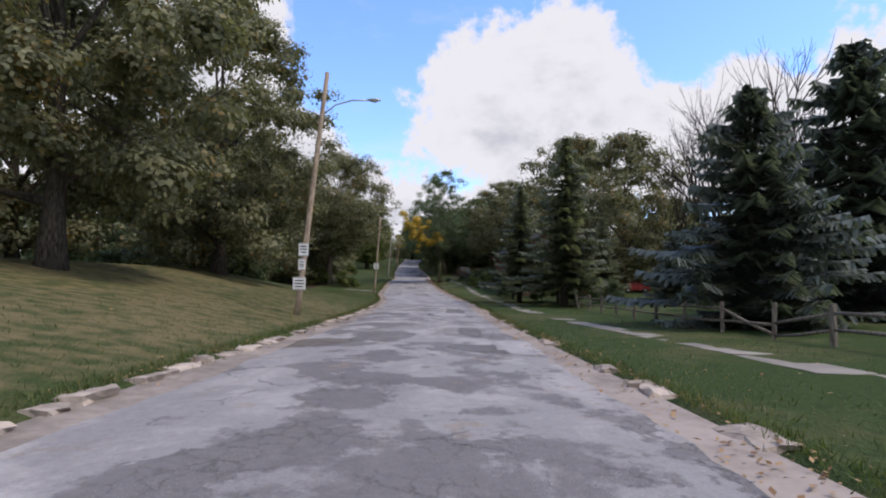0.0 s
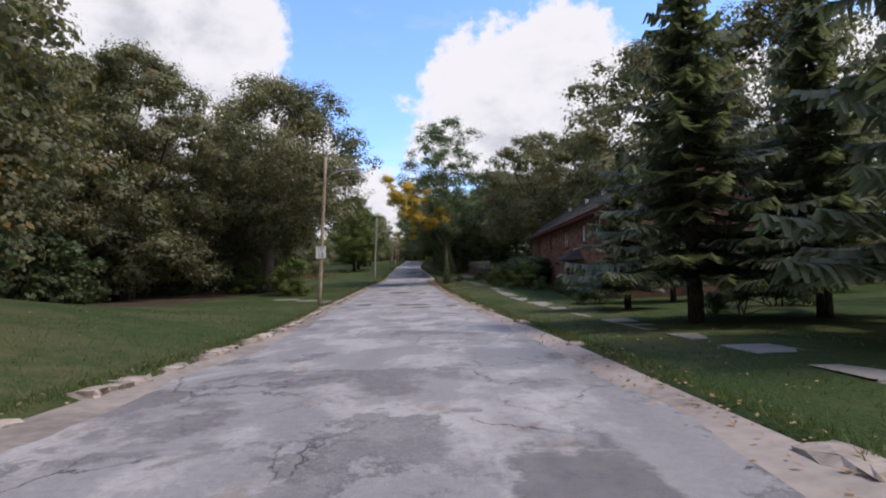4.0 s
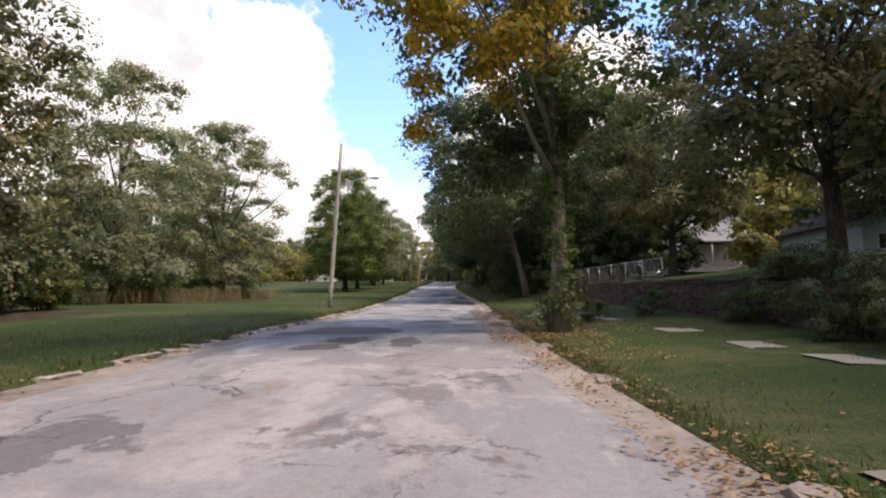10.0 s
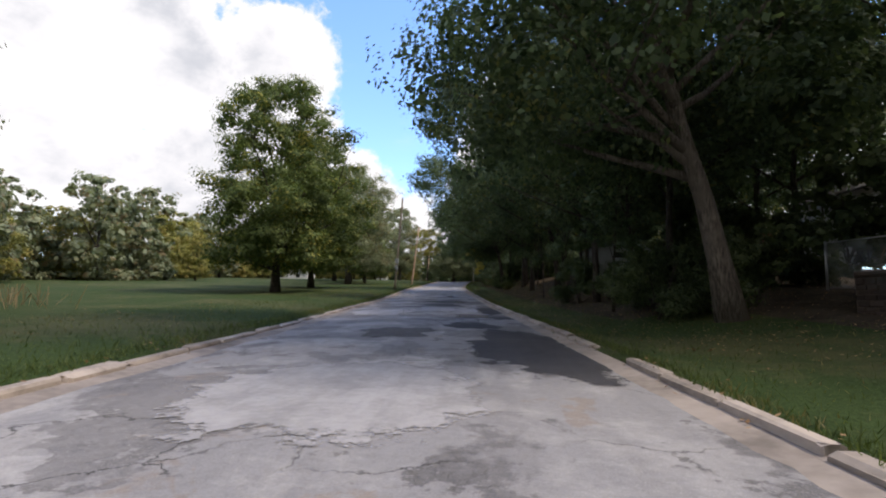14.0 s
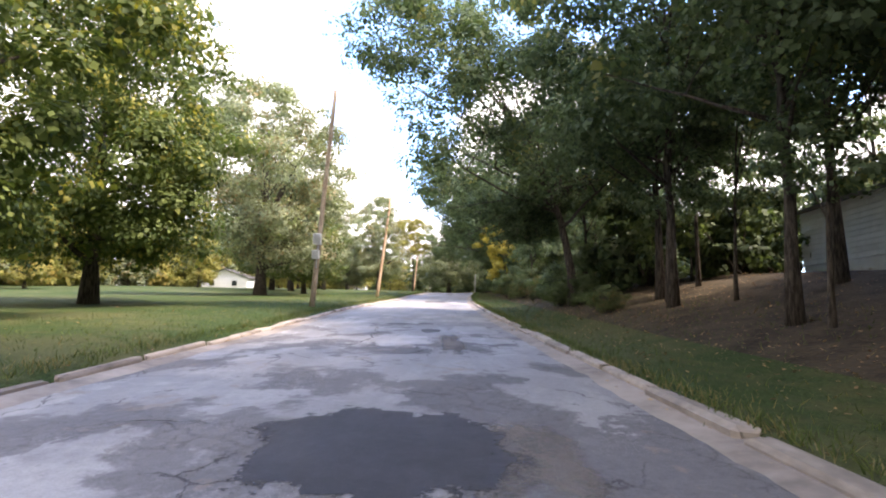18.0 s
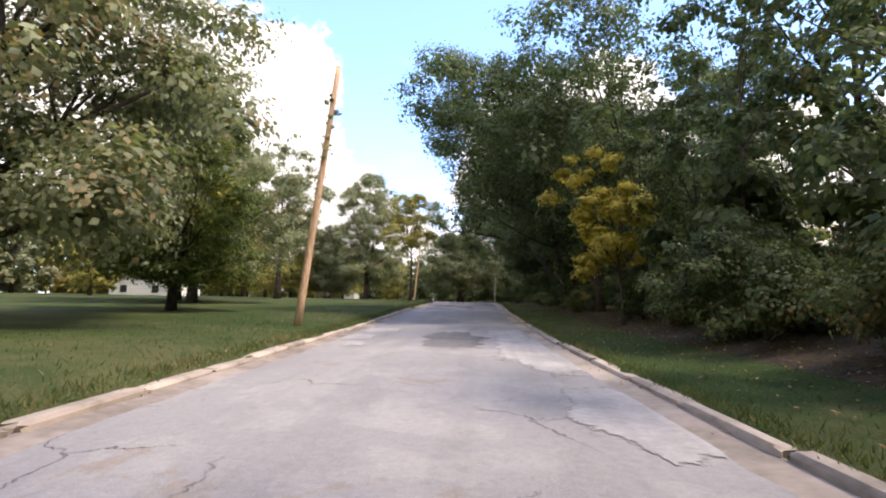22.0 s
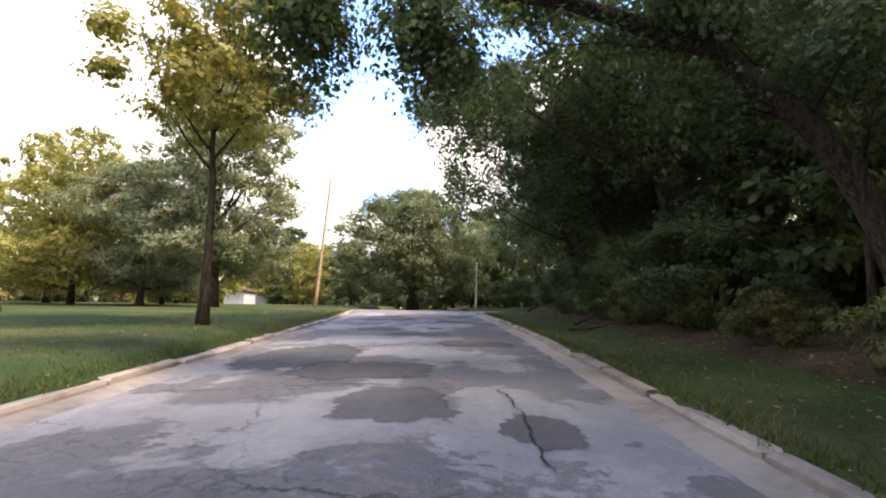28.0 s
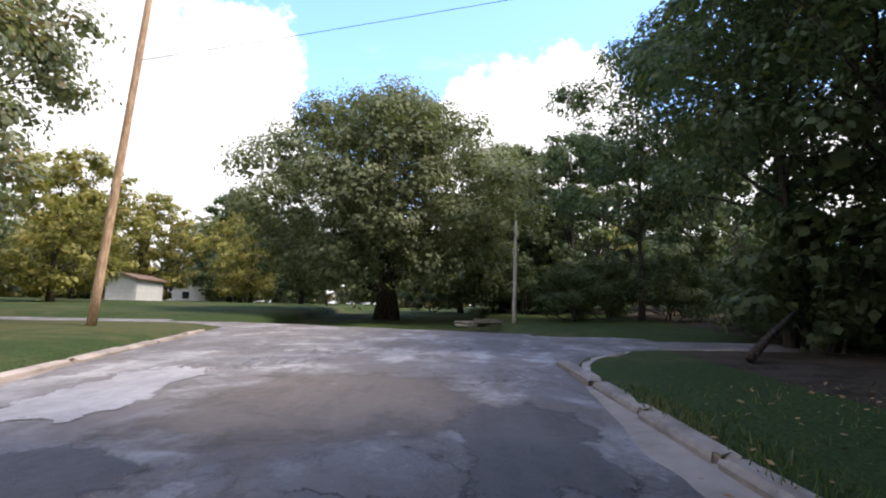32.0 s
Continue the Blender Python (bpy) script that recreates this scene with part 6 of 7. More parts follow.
def make_brick_house():
    y_a, y_b = 75.0, 108.0
    face = line_x(88) + 13.2
    z0 = ground_z(face - 0.3, 86)
    root = thing("brick_house", "long two-storey brown brick house with grey shingle roof", "house", Matrix.Translation((face, 0, z0)))
    H = 6.15
    holes = [(78.6, 80.1, 4.1, 5.5), (82.9, 83.9, 4.15, 5.5), (89.0, 90.5, 4.0, 5.45), (96.2, 97.0, 4.2, 5.4), (78.0, 81.8, 0.55, 2.15), (85.0, 86.0, 0.12, 2.2), (88.2, 89.6, 0.7, 2.1), (103.0, 103.8, 4.2, 5.4)]
    wall = wall_with_holes("wall", root, y_a, y_b, -0.6, H, holes, MORTAR)
    masonry("bricks", wall, y_a, y_b, -0.3, H - 0.25, holes, STONE_A, 0.2, (0.28, 0.7), 0.0, 0.03, 4, lambda y, z: y < 85 and z < 2.7, "brick")
    part("wall", boxed(0.35, y_a, -0.6, 11.5, y_a + 0.35, H), STONE_A, root)
    gable = bmesh.new()
    gv = [gable.verts.new(p) for p in ((0.0, y_a, H), (11.5, y_a, H), (5.75, y_a, H + 4.2), (0.0, y_a + 0.35, H), (11.5, y_a + 0.35, H), (5.75, y_a + 0.35, H + 4.2))]
    for q in ((0, 1, 2), (5, 4, 3), (0, 3, 4, 1), (1, 4, 5, 2), (2, 5, 3, 0)):
        gable.faces.new([gv[i] for i in q])
    part("gable", gable, STONE_A, root)
    part("wall", boxed(11.15, y_a + 0.35, -0.6, 11.5, y_b, H), STONE_A, root)
    part("wall", boxed(0.35, y_b - 0.35, -0.6, 11.15, y_b, H), STONE_A, root)
    shingle_roof(root, -0.75, 5.75, y_a - 0.5, y_b + 0.5, H - 0.12, H + 4.3)
    shingle_roof(root, 12.2, 5.75, y_a - 0.5, y_b + 0.5, H - 0.12, H + 4.3, seed=7, step=0.6)
    part("fascia", boxed(-0.82, y_a - 0.5, H - 0.36, -0.76, y_b + 0.5, H - 0.08, 0.01), RED_TRIM, root, "dark red eaves board")
    part("soffit", boxed(-0.76, y_a - 0.5, H - 0.34, -0.005, y_b + 0.5, H - 0.28), RED_TRIM, root)
    part("rain_gutter", tube_mesh("rain_gutter", [(-0.88, y_a - 0.5, H - 0.12), (-0.88, y_b + 0.5, H - 0.12)], [0.06, 0.06], RED_TRIM, 8), None, root)
    make_window(root, 78.6, 80.1, 4.1, 5.5, "pale")
    make_window(root, 82.9, 83.9, 4.15, 5.5, "block")
    make_window(root, 89.0, 90.5, 4.0, 5.45, "pale")
    make_window(root, 96.2, 97.0, 4.2, 5.4, "dark")
    make_window(root, 103.0, 103.8, 4.2, 5.4, "dark")
    make_window(root, 78.0, 81.8, 0.55, 2.15, "dark")
    make_window(root, 88.2, 89.6, 0.7, 2.1, "dark")
    d = part("door", boxed(0.1, 85.06, 0.12, 0.16, 85.94, 2.14, 0.01), GLASS, root, "glazed entrance door in a white frame")
    for a0, b0, a1, b1 in ((85.0, 0.12, 85.06, 2.2), (85.94, 0.12, 86.0, 2.2), (85.06, 2.14, 85.94, 2.2), (85.06, 0.12, 85.94, 0.4), (85.4, 0.4, 85.46, 2.14)):
        part("frame", boxed(0.0, a0, b0, 0.18, a1, b1, 0.008), WHITE, d)
    part("handle", boxed(-0.04, 85.8, 1.05, 0.0, 85.84, 1.25, 0.01), STEEL, d)
    part("doorstep", boxed(-1.2, 84.6, -0.2, 0.0, 86.4, 0.1, 0.02), CONCRETE, root)
    # hipped porch roof on brackets
    hood = bmesh.new()
    hv = [hood.verts.new(p) for p in ((-1.75, 83.4, 2.75), (-1.75, 88.0, 2.75), (0, 88.0, 2.75), (0, 83.4, 2.75), (-0.1, 84.9, 3.65), (-0.1, 86.5, 3.65), (-1.75, 83.4, 2.62), (-1.75, 88.0, 2.62), (0, 88.0, 2.62), (0, 83.4, 2.62))]
    for q in ((0, 4, 5, 1), (1, 5, 2), (3, 4, 0), (0, 1, 7, 6), (1, 2, 8, 7), (3, 0, 6, 9), (6, 7, 8, 9), (2, 5, 4, 3)):
        hood.faces.new([hv[i] for i in q])
    bmesh.ops.recalc_face_normals(hood, faces=hood.faces)
    porch = part("porch_roof", hood, SHINGLE, root, "small hipped shingle porch roof")
    part("fascia", boxed(-1.82, 83.36, 2.55, -1.76, 88.04, 2.78, 0.01), RED_TRIM, porch)
    part("ridge_cap", tube_mesh("ridge_cap", [(-0.1, 84.85, 3.66), (-0.1, 86.55, 3.66)], [0.05, 0.05], CONCRETE, 6), None, porch)
    for y in (83.6, 87.8):
        part("bracket", tube_mesh("bracket", [(-0.02, y, 1.9), (-0.7, y, 2.2), (-1.5, y, 2.6)], [0.07, 0.07, 0.07], RED_TRIM, 6), None, porch)
    lamp = bmesh.new()
    bmesh.ops.create_uvsphere(lamp, u_segments=10, v_segments=6, radius=0.09)
    bmesh.ops.translate(lamp, vec=(-0.9, 85.5, 2.5), verts=lamp.verts)
    part("porch_lamp", lamp, LENS, root, "round white porch lamp", True)
    ch = part("chimney", boxed(5.2, y_a - 0.55, -0.6, 6.6, y_a - 0.01, H + 5.3, 0.02), STONE_A, root, "tall brick chimney on the gable")
    part("chimney_cap", boxed(5.05, y_a - 0.7, H + 5.3, 6.75, y_a + 0.14, H + 5.45, 0.02), CONCRETE, ch)
    for y in (86.5, 92.0, 99.0):
        part("roof_vent", boxed(2.6, y, H + 1.9, 2.9, y + 0.3, H + 2.65, 0.03), STEEL, root, "small grey roof vent")


make_brick_house()


def make_retaining_wall(name, y0, y1, off0, off1, h0, h1, seed):
    """Stone wall in steps along the footpath, with a coping."""
    root = thing(name, "old brown stone retaining wall with a rough coping", "wall")
    root["kind"] = "structure"
    n = max(1, round((y1 - y0) / 6))
    for i in range(n):
        a, b = y0 + (y1 - y0) * i / n, y0 + (y1 - y0) * (i + 1) / n
        m = (a + b) / 2
        off = off0 + (off1 - off0) * (i + 0.5) / n
        h = h0 + (h1 - h0) * (i + 0.5) / n
        x, z = line_x(m) + off, ground_z(line_x(m) + off - 0.4, m)
        ang = math.atan2(-(line_x(b) + off0 + (off1 - off0) * (i + 1) / n - line_x(a) - off0 - (off1 - off0) * i / n), b - a)
        ln = math.hypot(b - a, (off1 - off0) / n) / 2 + 0.03
        sec = part("section", boxed(0.0, -ln, -0.6, 0.45, ln, h), MORTAR, root)
        sec.matrix_world = Matrix.Translation((x, m, z)) @ Matrix.Rotation(ang, 4, "Z")
        masonry("stones", sec, -ln, ln, -0.2, h, (), WALL_STONE, 0.16, (0.2, 0.55), 0.0, 0.035, seed + i, (lambda y, z: True) if m < 118 else None)
        part("coping", boxed(-0.07, -ln, h, 0.5, ln, h + 0.1, 0.02), WALL_STONE, sec)


make_retaining_wall("retaining_wall_1", 95.0, 108.0, 11.6, 11.6, 1.4, 1.4, 20)
make_retaining_wall("retaining_wall_2", 108.0, 126.0, 11.6, 11.7, 1.4, 1.45, 40)
make_retaining_wall("retaining_wall_3", 126.0, 156.0, 11.7, 11.2, 1.45, 1.2, 60)


def make_terrace():
    """Garden earth held up by the retaining wall."""
    verts, faces = [], []
    ys = spread(95.2, 158, 3.0)
    cols = 7
    for y in ys:
        off = 12.0 if y < 126 else 12.1 - 0.015 * (y - 126)
        for k in range(cols):
            o = off + (0.0, 1.5, 4, 9, 16, 26, 40)[k]
            x = line_x(y) + o
            h = 1.45 + (0, 0.1, 0.3, 0.8, 1.6, 2.2, 2.4)[k]
            fade = min(1.0, (158 - y) / 14)
            base = line_z(y) + 0.4
            verts.append((x, y, base + h * fade + 0.1 * noise.noise(Vector((x * .3, y * .3, 0))) - (1 - fade) * 0.6))
    for r in range(len(ys) - 1):
        for c in range(cols - 1):
            a = r * cols + c
            faces.append((a, a + 1, a + 1 + cols, a + cols))
    tagged(new("terrace", mesh_of("terrace", verts, faces, LAWN, smooth=True)), "raised grassy garden terrace behind the stone wall", "ground", kind="structure")


make_terrace()
hedge = make_shrub(91, "long clipped dark green hedge on top of the stone wall", 1.9, 1.9, DARK, 7000, 0.17, "hedge", "hedge")
place(hedge, 12.4, 97, 0.0, 0.95, 1.2)
for k in range(5):
    again(hedge, 12.4, 99.6 + k * 2.5, turn(), RT.uniform(0.88, 1.04), 1.2)


# ---- houses on the hill, sheds, fences ----
def make_frame_house(name, label, w, d, h, roof_h, mat, m, windows, porch=False, roof_mat=SHINGLE):
    """Timber house with lapped siding: gable towards -y and the street side towards -x."""
    root = thing(name, label, "house", m)
    n = max(4, round(h / 0.2))
    body = bmesh.new()
    box(body, 0.03, 0.03, -0.8, w - 0.03, d - 0.03, h)
    part("wall", body, mat, root)
    for i in range(n):
        a, b = h * i / n, h * (i + 1) / n
        part("siding_board", mesh_of("siding_board", [(-0.05, -0.05, a), (w + 0.05, -0.05, a), (w + 0.05, d + 0.05, a), (-0.05, d + 0.05, a), (0, 0, b), (w, 0, b), (w, d, b), (0, d, b)],
                                     [(0, 1, 5, 4), (1, 2, 6, 5), (2, 3, 7, 6), (3, 0, 4, 7), (3, 2, 1, 0)], mat), None, root)
    for y0, y1 in ((0.0, 0.12), (d - 0.12, d)):
        part("gable", mesh_of("gable", [(0, y0, h), (w, y0, h), (w / 2, y0, h + roof_h), (0, y1, h), (w, y1, h), (w / 2, y1, h + roof_h)],
                              [(0, 1, 2), (5, 4, 3), (0, 3, 4, 1), (1, 4, 5, 2), (2, 5, 3, 0)], mat), None, root)
    for sg in (-1, 1):
        xe, xr = (-0.35, w / 2) if sg < 0 else (w + 0.35, w / 2)
        ze = h - 0.35 * roof_h / (w / 2)
        part("roof", mesh_of("roof", [(xe, -0.4, ze), (xe, d + 0.4, ze), (xr, d + 0.4, h + roof_h), (xr, -0.4, h + roof_h), (xe, -0.4, ze + 0.14), (xe, d + 0.4, ze + 0.14), (xr, d + 0.4, h + roof_h + 0.14), (xr, -0.4, h + roof_h + 0.14)],
                                [(3, 2, 1, 0), (4, 5, 6, 7), (0, 1, 5, 4), (2, 3, 7, 6), (0, 4, 7, 3), (1, 2, 6, 5)], roof_mat), None, root)
    for face, a, b, z0, z1 in windows:
        if face == "y":
            win = part("window", boxed(a, -0.06, z0, b, 0.0, z1), GLASS, root)
            for q in ((a - 0.1, z0 - 0.1, b + 0.1, z0), (a - 0.1, z1, b + 0.1, z1 + 0.1), (a - 0.1, z0, a, z1), (b, z0, b + 0.1, z1)):
                part("frame", boxed(q[0], -0.09, q[1], q[2], -0.005, q[3], 0.005), WHITE, win)
        else:
            win = part("window", boxed(-0.06, a, z0, 0.0, b, z1), GLASS, root)
            for q in ((a - 0.1, z0 - 0.1, b + 0.1, z0), (a - 0.1, z1, b + 0.1, z1 + 0.1), (a - 0.1, z0, a, z1), (b, z0, b + 0.1, z1)):
                part("frame", boxed(-0.09, q[0], q[1], -0.005, q[2], q[3], 0.005), WHITE, win)
    if porch:
        part("porch_roof", boxed(-0.3, -2.4, 2.7, w + 0.3, -0.03, 2.9, 0.02), SHINGLE, root)
        for i in range(4):
            x = 0.2 + (w - 0.4) * i / 3
            part("porch_post", tube_mesh("porch_post", [(x, -2.2, -0.2), (x, -2.2, 2.7)], [0.07, 0.07], WHITE, 8), None, root)
    return root


p = at(31, 172)
make_frame_house("white_house", "white two-storey timber house with a steep gable and porch", 8, 9, 5.6, 3.6, WHITE, Matrix.Translation((p.x, p.y, line_z(172) + 4.0)),
                 (("y", 2.6, 3.4, 5.9, 7.1), ("y", 4.6, 5.4, 5.9, 7.1), ("y", 1.0, 1.9, 0.8, 2.2), ("y", 5.6, 6.6, 0.8, 2.2), ("x", 2, 3, 3.6, 5.0)), True)
p = at(34.0, 146)
make_frame_house("blue_house", "pale blue timber house on the raised lawn", 8, 12, 4.0, 2.4, BLUE_SIDING, Matrix.Translation((p.x, p.y, line_z(140) + 3.2)),
                 (("y", 1.2, 1.9, 1.5, 2.7), ("y", 4.6, 5.5, 1.5, 2.7), ("x", 2, 3, 1.4, 2.6)))
p = at(15.9, 199)
make_frame_house("siding_shed", "low shed with white lapped siding among the trees", 8.5, 5.5, 2.3, 0.8, GREY_SIDING, Matrix.Translation((p.x, p.y, line_z(199) + 2.9)),
                 (("y", 2.4, 3.6, 1.3, 1.9),))
p = at(23.6, 171)
make_frame_house("white_cottage", "white timber cottage behind the wire fence", 4.2, 8, 3.4, 1.6, WHITE, Matrix.Translation((p.x, p.y, line_z(170) + 4.2)),
                 (("y", 1.7, 2.5, 1.2, 2.5),))
p = at(29, 203)
make_frame_house("red_house", "dark red timber house deep among the trees", 8, 9, 3.6, 2.4, RED_SIDING, Matrix.Translation((p.x, p.y, line_z(203) + 3.4)),
                 (("y", 1.4, 2.4, 1.2, 2.4), ("y", 5.0, 6.0, 1.2, 2.4)))
p = at(-33.2, 345)
make_frame_house("white_garage", "small white garage with a brown roof across the junction", 3.0, 5.0, 2.1, 0.45, GREY_SIDING, Matrix.Translation((p.x, p.y, p.z)), (), roof_mat=RUST)
for o, y, s in ((-50, 284, 1.0), (-40, 372, 0.8)):
    p = at(o, y, -0.7)
    make_frame_house("far_house", "distant low white house beyond the lawn", 9, 7, 2.6, 1.6, WHITE, Matrix.Translation(p), (("y", 1.5, 2.5, 1.0, 2.0), ("y", 6, 7, 1.0, 2.0)))


def make_rail_fence():
    """Old split-rail fence; a stretch of it has fallen."""
    root = thing("rail_fence", "weathered grey split-rail timber fence, part of it broken down", "fence")
    rng = random.Random(14)
    post = bpy.data.meshes.new("post")
    bm = boxed(-0.07, -0.07, -0.4, 0.07, 0.07, 1.18, 0.015)
    bm.to_mesh(post)
    bm.free()
    post.materials.append(FENCE_WOOD)
    tops = []
    for k, y in enumerate((9.0, 12.2, 15.2, 18.0, 21.4, 24.8, 28.2, 31.6, 35.0, 38.4, 41.8, 45.2, 49.6, 53.0)):
        o = 10.9 + 0.016 * y
        p = at(o, y)
        ob = part("post", post, None, root)
        tilt = 0.0 if y < 44 else rng.uniform(-0.35, 0.35)
        ob.matrix_world = Matrix.Translation(p) @ Euler((rng.uniform(-.04, .04), tilt, rng.uniform(0, 1.5))).to_matrix().to_4x4()
        tops.append((p, tilt))
    for k, ((a, ta), (b, tb)) in enumerate(zip(tops, tops[1:])):
        for h in (0.45, 0.92):
            ha, hb = h, h
            if k == 2 or k >= 11:
                hb = 0.08 if h < 0.5 or k >= 11 else 0.5
            if k == 3 and h > 0.5:
                ha = 0.1
            mid = (a + b) / 2 + Vector((0, 0, (ha + hb) / 2 + rng.uniform(-0.05, 0.03)))
            me = tube_mesh("rail", [a + Vector((0, -0.05, ha)), mid, b + Vector((0, 0.05, hb))], [0.05, 0.06, 0.045], FENCE_WOOD, 6)
            part("rail", me, None, root)


make_rail_fence()


def make_chain_fence():
    root = thing("wire_fence", "galvanised chain-link fence on top of the bank", "fence")
    verts, faces = [], []
    last = None
    for i in range(10):
        y = 131 + i * 3.0
        x = line_x(y) + 12.3 - 0.02 * (y - 131)
        z = line_z(y) + 1.7 - 0.02 * i
        p = Vector((x, y, z))
        part("post", tube_mesh("post", [p, p + Vector((0, 0, 1.55))], [0.035, 0.035], STEEL, 8), None, root)
        if last:
            part("top_rail", tube_mesh("top_rail", [last + Vector((0, 0, 1.5)), p + Vector((0, 0, 1.5))], [0.022, 0.022], STEEL, 6), None, root)
            n = 26
            for k in range(n):
                for sg in (0, 1):
                    a = last.lerp(p, k / n) + Vector((0, 0, 0.05 if sg else 1.47))
                    b = last.lerp(p, min(1, (k + 12.5) / n)) + Vector((0, 0, 1.47 if sg else 0.05))
                    if k + 12.5 > n:
                        f = (n - k) / 12.5
                        b = Vector((p.x, p.y, a.z + (b.z - a.z) * f))
                    o = len(verts)
                    e = Vector((0, 0, 0.009))
                    verts += [tuple(a - e), tuple(b - e), tuple(b + e), tuple(a + e)]
                    faces.append((o, o + 1, o + 2, o + 3))
        last = p
    part("mesh", mesh_of("mesh", verts, faces, STEEL), None, root, "diamond wire mesh")


make_chain_fence()


def make_car(label, mat, m):
    root = thing("parked_car", label, "car", m)
    prof = [(-2.1, 0.3), (-2.15, 0.75), (-1.5, 0.9), (-0.8, 1.38), (0.7, 1.42), (1.3, 0.98), (2.05, 0.88), (2.12, 0.35)]
    bm = bmesh.new()
    rows = []
    for y, k in ((-0.85, 0.96), (-0.6, 1.0), (0.6, 1.0), (0.85, 0.96)):
        rows.append([bm.verts.new((x, y * (0.86 if z > 1.1 else 1), 0.3 + (z - 0.3) * k)) for x, z in prof])
    for a, b in zip(rows, rows[1:]):
        for i in range(len(prof)):
            j = (i + 1) % len(prof)
            bm.faces.new((a[i], a[j], b[j], b[i]))
    bm.faces.new(rows[0])
    bm.faces.new(rows[-1][::-1])
    bmesh.ops.recalc_face_normals(bm, faces=bm.faces)
    part("body", bm, mat, root)
    for s in (-1, 1):
        part("side_window", boxed(-0.75, s * 0.77 - 0.02, 0.98, 0.75, s * 0.77 + 0.02, 1.3, 0.01), GLASS, root)
    for x in (-1.3, 1.3):
        for s in (-1, 1):
            bm = bmesh.new()
            bmesh.ops.create_cone(bm, cap_ends=True, segments=18, radius1=0.32, radius2=0.32, depth=0.2)
            bmesh.ops.rotate(bm, matrix=Matrix.Rotation(radians(90), 3, "X"), verts=bm.verts)
            bmesh.ops.translate(bm, vec=(x, s * 0.8, 0.32), verts=bm.verts)
            w = part("wheel", bm, TYRE, root)
            bm = bmesh.new()
            bmesh.ops.create_cone(bm, cap_ends=True, segments=14, radius1=0.19, radius2=0.19, depth=0.22)
            bmesh.ops.rotate(bm, matrix=Matrix.Rotation(radians(90), 3, "X"), verts=bm.verts)
            bmesh.ops.translate(bm, vec=(x, s * 0.8, 0.32), verts=bm.verts)
            part("rim", bm, STEEL, w)
    return root


p = at(31, 62)
make_car("silver car parked beyond the garden fence", CAR_SILVER, Matrix.Translation(p) @ Matrix.Rotation(0.4, 4, "Z"))
p = at(30, 80)
make_car("dark red car parked far behind the garden", CAR_RED, Matrix.Translation(p) @ Matrix.Rotation(0.1, 4, "Z"))


def make_bench_table():
    root = thing("picnic_table", "dark wooden picnic table on the lawn", "picnic table", Matrix.Translation(at(-21, 286)) @ Matrix.Rotation(0.5, 4, "Z"))
    for i in range(5):
        part("top_board", boxed(-0.9, -0.36 + i * 0.15, 0.72, 0.9, -0.22 + i * 0.15, 0.76, 0.005), FENCE_WOOD, root)
    for s in (-1, 1):
        part("seat_board", boxed(-0.9, s * 0.72 - 0.12, 0.42, 0.9, s * 0.72 + 0.12, 0.46, 0.005), FENCE_WOOD, root)
        for x in (-0.65, 0.65):
            part("leg", tube_mesh("leg", [(x, s * 0.65, -0.05), (x, s * 0.15, 0.72)], [0.05, 0.05], FENCE_WOOD, 6), None, root)
            part("brace", tube_mesh("brace", [(x, s * 0.8, 0.4), (x, 0, 0.4)], [0.04, 0.04], FENCE_WOOD, 6), None, root)


make_bench_table()


def make_log(label, pts, r):
    tagged(new("fallen_branch", tube_mesh("fallen_branch", pts, r, BARK, 7)), label, "branch")


make_log("fallen dead branch lying on the woodland edge", [at(5.0, 283.5, 0.1), at(6.2, 284.6, 0.35), at(7.6, 285.2, 0.8)], [0.07, 0.06, 0.03])
make_log("fallen crooked branch beside the kerb", [at(4.2, 281.0, 0.06), at(5.2, 281.4, 0.1), at(6.4, 280.6, 0.3)], [0.05, 0.05, 0.02])
make_log("fallen trunk lying at the wood's edge by the junction", [at(6.2, 302.5, 0.1), at(7.2, 303.5, 0.45), at(8.4, 304.4, 1.0)], [0.11, 0.09, 0.06])
# concrete rubble beside the post at the junction
rr = random.Random(6)
for k in range(4):
    bm = boxed(-0.5, -0.3, -0.05, 0.5, 0.3, 0.14, 0.03)
    for v in bm.verts:
        v.co += Vector((rr.uniform(-.08, .08), rr.uniform(-.06, .06), rr.uniform(-.02, .03)))
    me = bpy.data.meshes.new("concrete_rubble")
    bm.to_mesh(me)
    bm.free()
    me.materials.append(WALKWAY)
    ob = tagged(new("concrete_rubble", me), "broken slab of pale concrete dumped on the grass", "rubble", "rubble by the junction")
    ob.matrix_world = Matrix.Translation(at(1.0 + 0.35 * k, 315.8 + 0.2 * (k % 2), 0.02 + 0.13 * (k // 2))) @ Euler((0.05, 0.04, k * 0.7)).to_matrix().to_4x4()


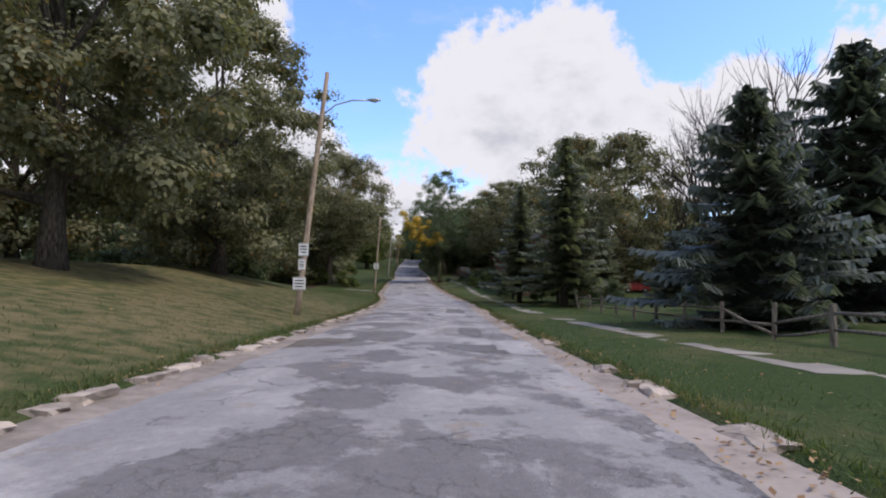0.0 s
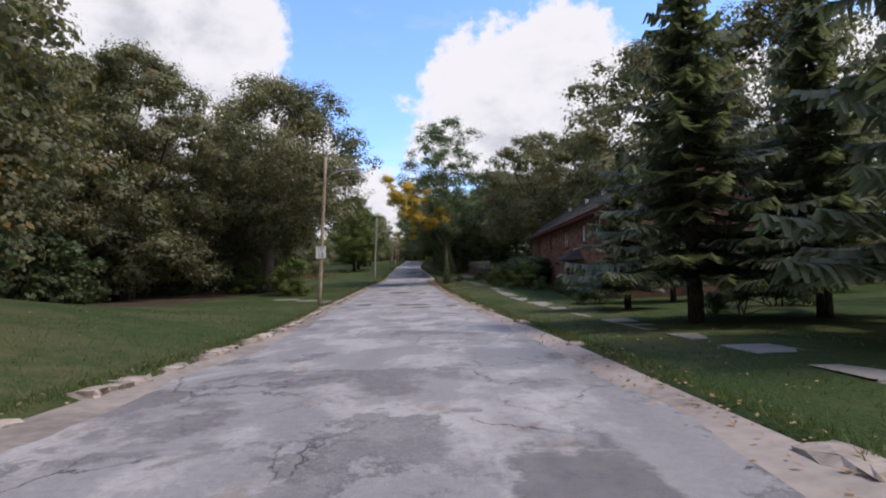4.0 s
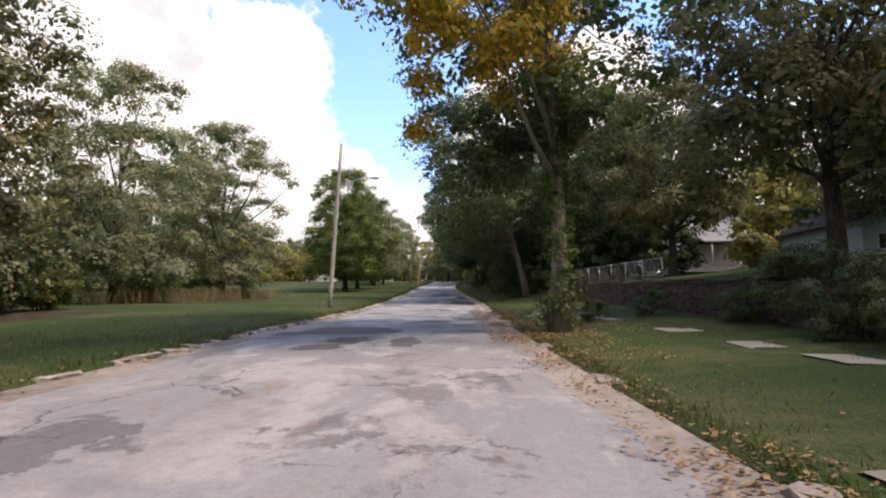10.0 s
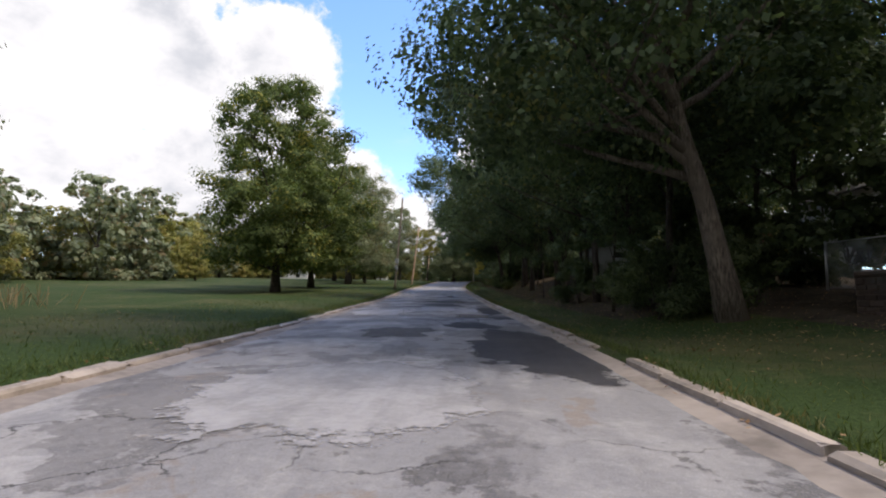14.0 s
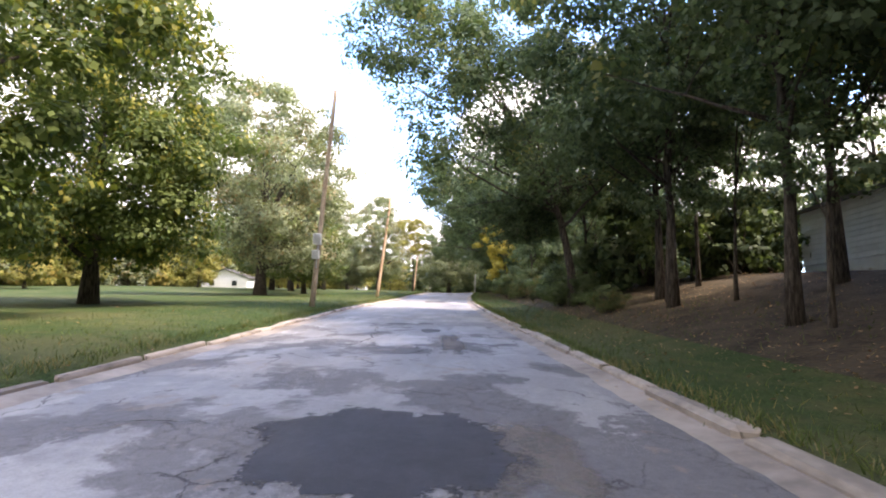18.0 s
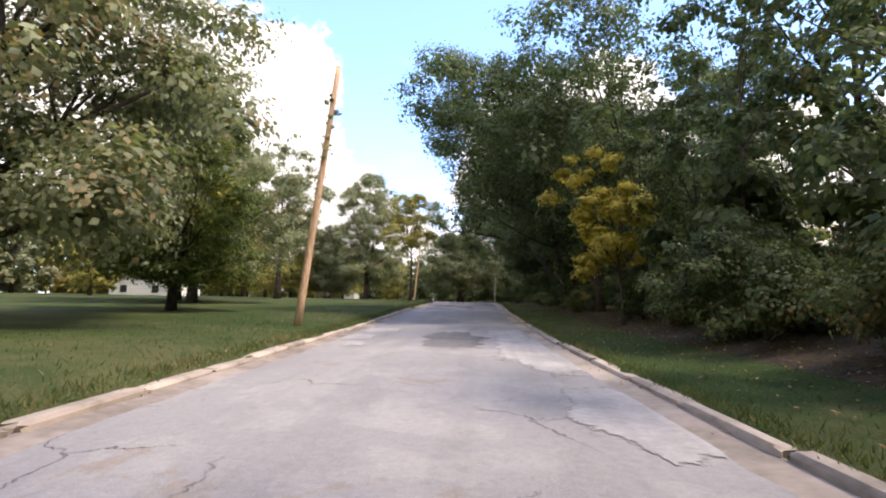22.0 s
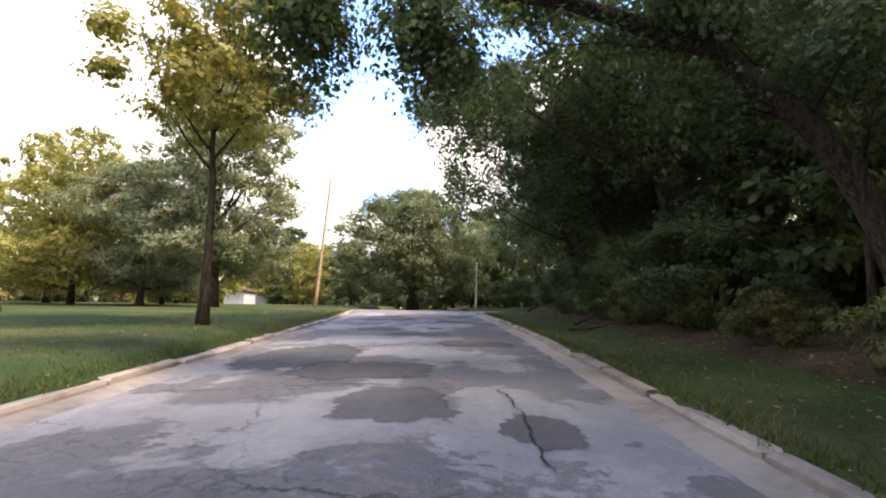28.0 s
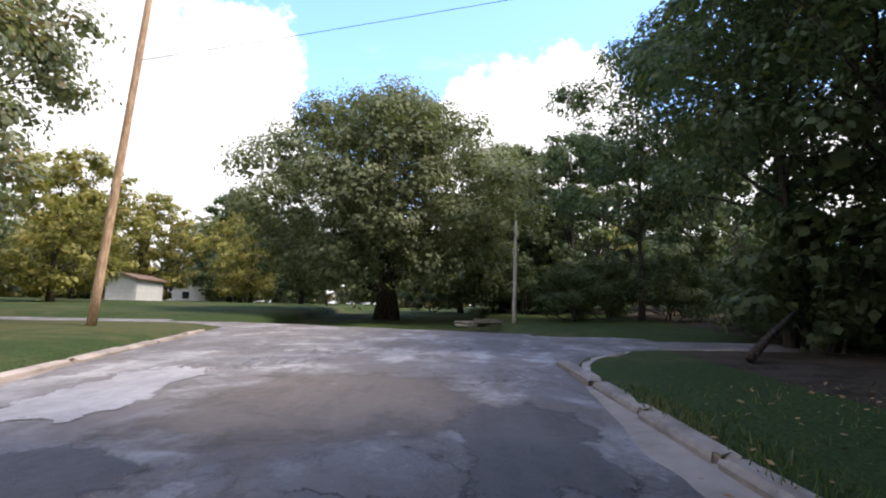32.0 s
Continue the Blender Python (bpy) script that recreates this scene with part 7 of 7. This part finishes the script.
# ---- ground cover ----
def scatter_grass():
    rng = np.random.RandomState(31)
    n, tufts = 170000, 60000
    ys = rng.uniform(-6, 300, n)
    left = rng.random_sample(n) < 0.5
    d = rng.uniform(0, 1, n) ** 1.5 * 6.5 + 0.06
    # an uneven fringe of longer grass that hangs over the street's edge
    d[:tufts] = rng.uniform(-0.34, 0.4, tufts)
    ragged = np.array([noise.noise(Vector((yy * 0.8, 5.0 if lf else 11.0, 0))) + 0.5 * noise.noise(Vector((yy * 2.7, 5.0 if lf else 11.0, 4))) for yy, lf in zip(ys[:tufts], left[:tufts])])
    d[:tufts] = np.where(d[:tufts] < -0.02 - 0.45 * np.maximum(ragged, 0), np.abs(d[:tufts]), d[:tufts])
    verts = np.empty((n, 3, 3))
    ky = np.linspace(-10, 310, 641)
    tx = np.interp(ys, ky, [line_x(v) for v in ky])
    tl = np.interp(ys, ky, [edge_l(v) for v in ky])
    tr = np.interp(ys, ky, [edge_r(v) for v in ky])
    x = tx + np.where(left, tl - d - 0.12, tr + d + 0.12)
    z = np.array([ground_z(a, b) for a, b in zip(x, ys)]) - 0.03
    keep = ~((~left) & (d > 2.6) & (d < 4.9) & (ys < 131))
    h = rng.uniform(0.04, 0.13, n) * np.where(d < 0.8, 1.3, 1.0)
    a = rng.uniform(0, 6.283, n)
    w = rng.uniform(0.005, 0.014, n)
    ux, uy = np.cos(a) * w, np.sin(a) * w
    lx, ly = rng.normal(scale=0.06, size=n), rng.normal(scale=0.06, size=n)
    verts[:, 0] = np.stack([x - ux, ys - uy, z], 1)
    verts[:, 1] = np.stack([x + ux, ys + uy, z], 1)
    verts[:, 2] = np.stack([x + lx, ys + ly, z + h], 1)
    verts = verts[keep]
    tagged(new("grass", quick_mesh("grass", verts.reshape(-1, 3), np.arange(len(verts) * 3).reshape(-1, 3), BLADE)), "short green and dry grass along the kerbs", "grass", kind="stuff")


def scatter_leaves():
    rng = np.random.RandomState(32)
    cs = []
    for n, y0, y1, lo, hi, side in ((5200, 116, 135, -1.3, 0.9, 1), (2600, 66, 112, -1.0, 0.3, 1), (1500, 4, 60, -0.9, 0.2, 1), (1500, 60, 136, -0.6, 0.3, -1), (3600, 112, 135, -1.0, 2.4, 1), (1500, 118, 136, 0.3, 4.5, 1), (2600, 60, 137, -0.8, 0.5, 1), (4200, 86, 136, -0.7, 0.7, 1), (900, -5, 60, -0.5, 0.6, 1), (900, 137, 300, -0.45, 0.4, 1), (1300, 60, 140, -0.4, 0.6, -1), (500, -5, 60, -0.4, 0.5, -1), (500, 140, 300, -0.3, 0.4, -1),
                                    (1500, 0, 300, 0.5, 6, 1), (1300, 0, 300, 0.5, 9, -1), (9000, 150, 300, 2.6, 12, 1), (3200, 152, 300, 1.0, 4.5, 1)):
        for _ in range(n):
            y = rng.uniform(y0, y1)
            if lo < 0 and rng.rand() > 0.35 + 0.65 * (noise.noise(Vector((y * 0.35, side * 7, 0))) > 0.0):
                continue
            d = rng.uniform(lo, hi)
            x = line_x(y) + (edge_r(y) + d if side > 0 else edge_l(y) - d)
            z = line_z(y) + 0.02 if d < 0 else ground_z(x, y) + 0.015
            cs.append((x, y, z + rng.uniform(0, 0.03)))
    c = np.array(cs)
    n = len(c)
    a, s = rng.uniform(0, 6.283, n), rng.uniform(0.02, 0.055, n)
    t = np.stack([np.cos(a), np.sin(a), rng.normal(scale=0.25, size=n)], 1) * s[:, None]
    b = np.stack([-np.sin(a), np.cos(a), rng.normal(scale=0.25, size=n)], 1) * s[:, None] * 0.6
    v = np.stack([c - t, c + b, c + t, c - b], 1)
    tagged(new("fallen_leaves", quick_mesh("fallen_leaves", v.reshape(-1, 3), np.arange(n * 4).reshape(-1, 4), FALLEN)), "brown fallen leaves along the gutters and lawns", "leaves", kind="stuff")


def scatter_weeds():
    rng = np.random.RandomState(33)
    v = []
    for cx, cy, n, r, hh in ((-25, 147, 1500, 3.5, 1.2), (-27, 154, 1300, 3, 1.2), (-21.5, 160, 700, 2.0, 0.9), (14, 153, 350, 1.5, 1.2)):
        for _ in range(n):
            y, o = cy + rng.normal() * r, cx + rng.normal() * r
            p = at(o, y)
            h = hh * rng.uniform(0.5, 1.1)
            if cx > 10:
                p.z = line_z(y) + 1.9
            a = rng.uniform(0, 6.28)
            u = Vector((math.cos(a), math.sin(a), 0)) * 0.012
            e = Vector((rng.normal() * 0.28, rng.normal() * 0.28, h))
            v += [tuple(p - u), tuple(p + u), tuple(p + e + u * 1.5), tuple(p + e - u)]
    v = np.array(v)
    tagged(new("tall_weeds", quick_mesh("tall_weeds", v, np.arange(len(v)).reshape(-1, 4), REED)), "tall dry brown weeds at the field edge", "weeds", kind="stuff")


scatter_grass()
scatter_leaves()
scatter_weeds()

# ---- pieces of the street edge ----
build_footpath()
build_kerbs()
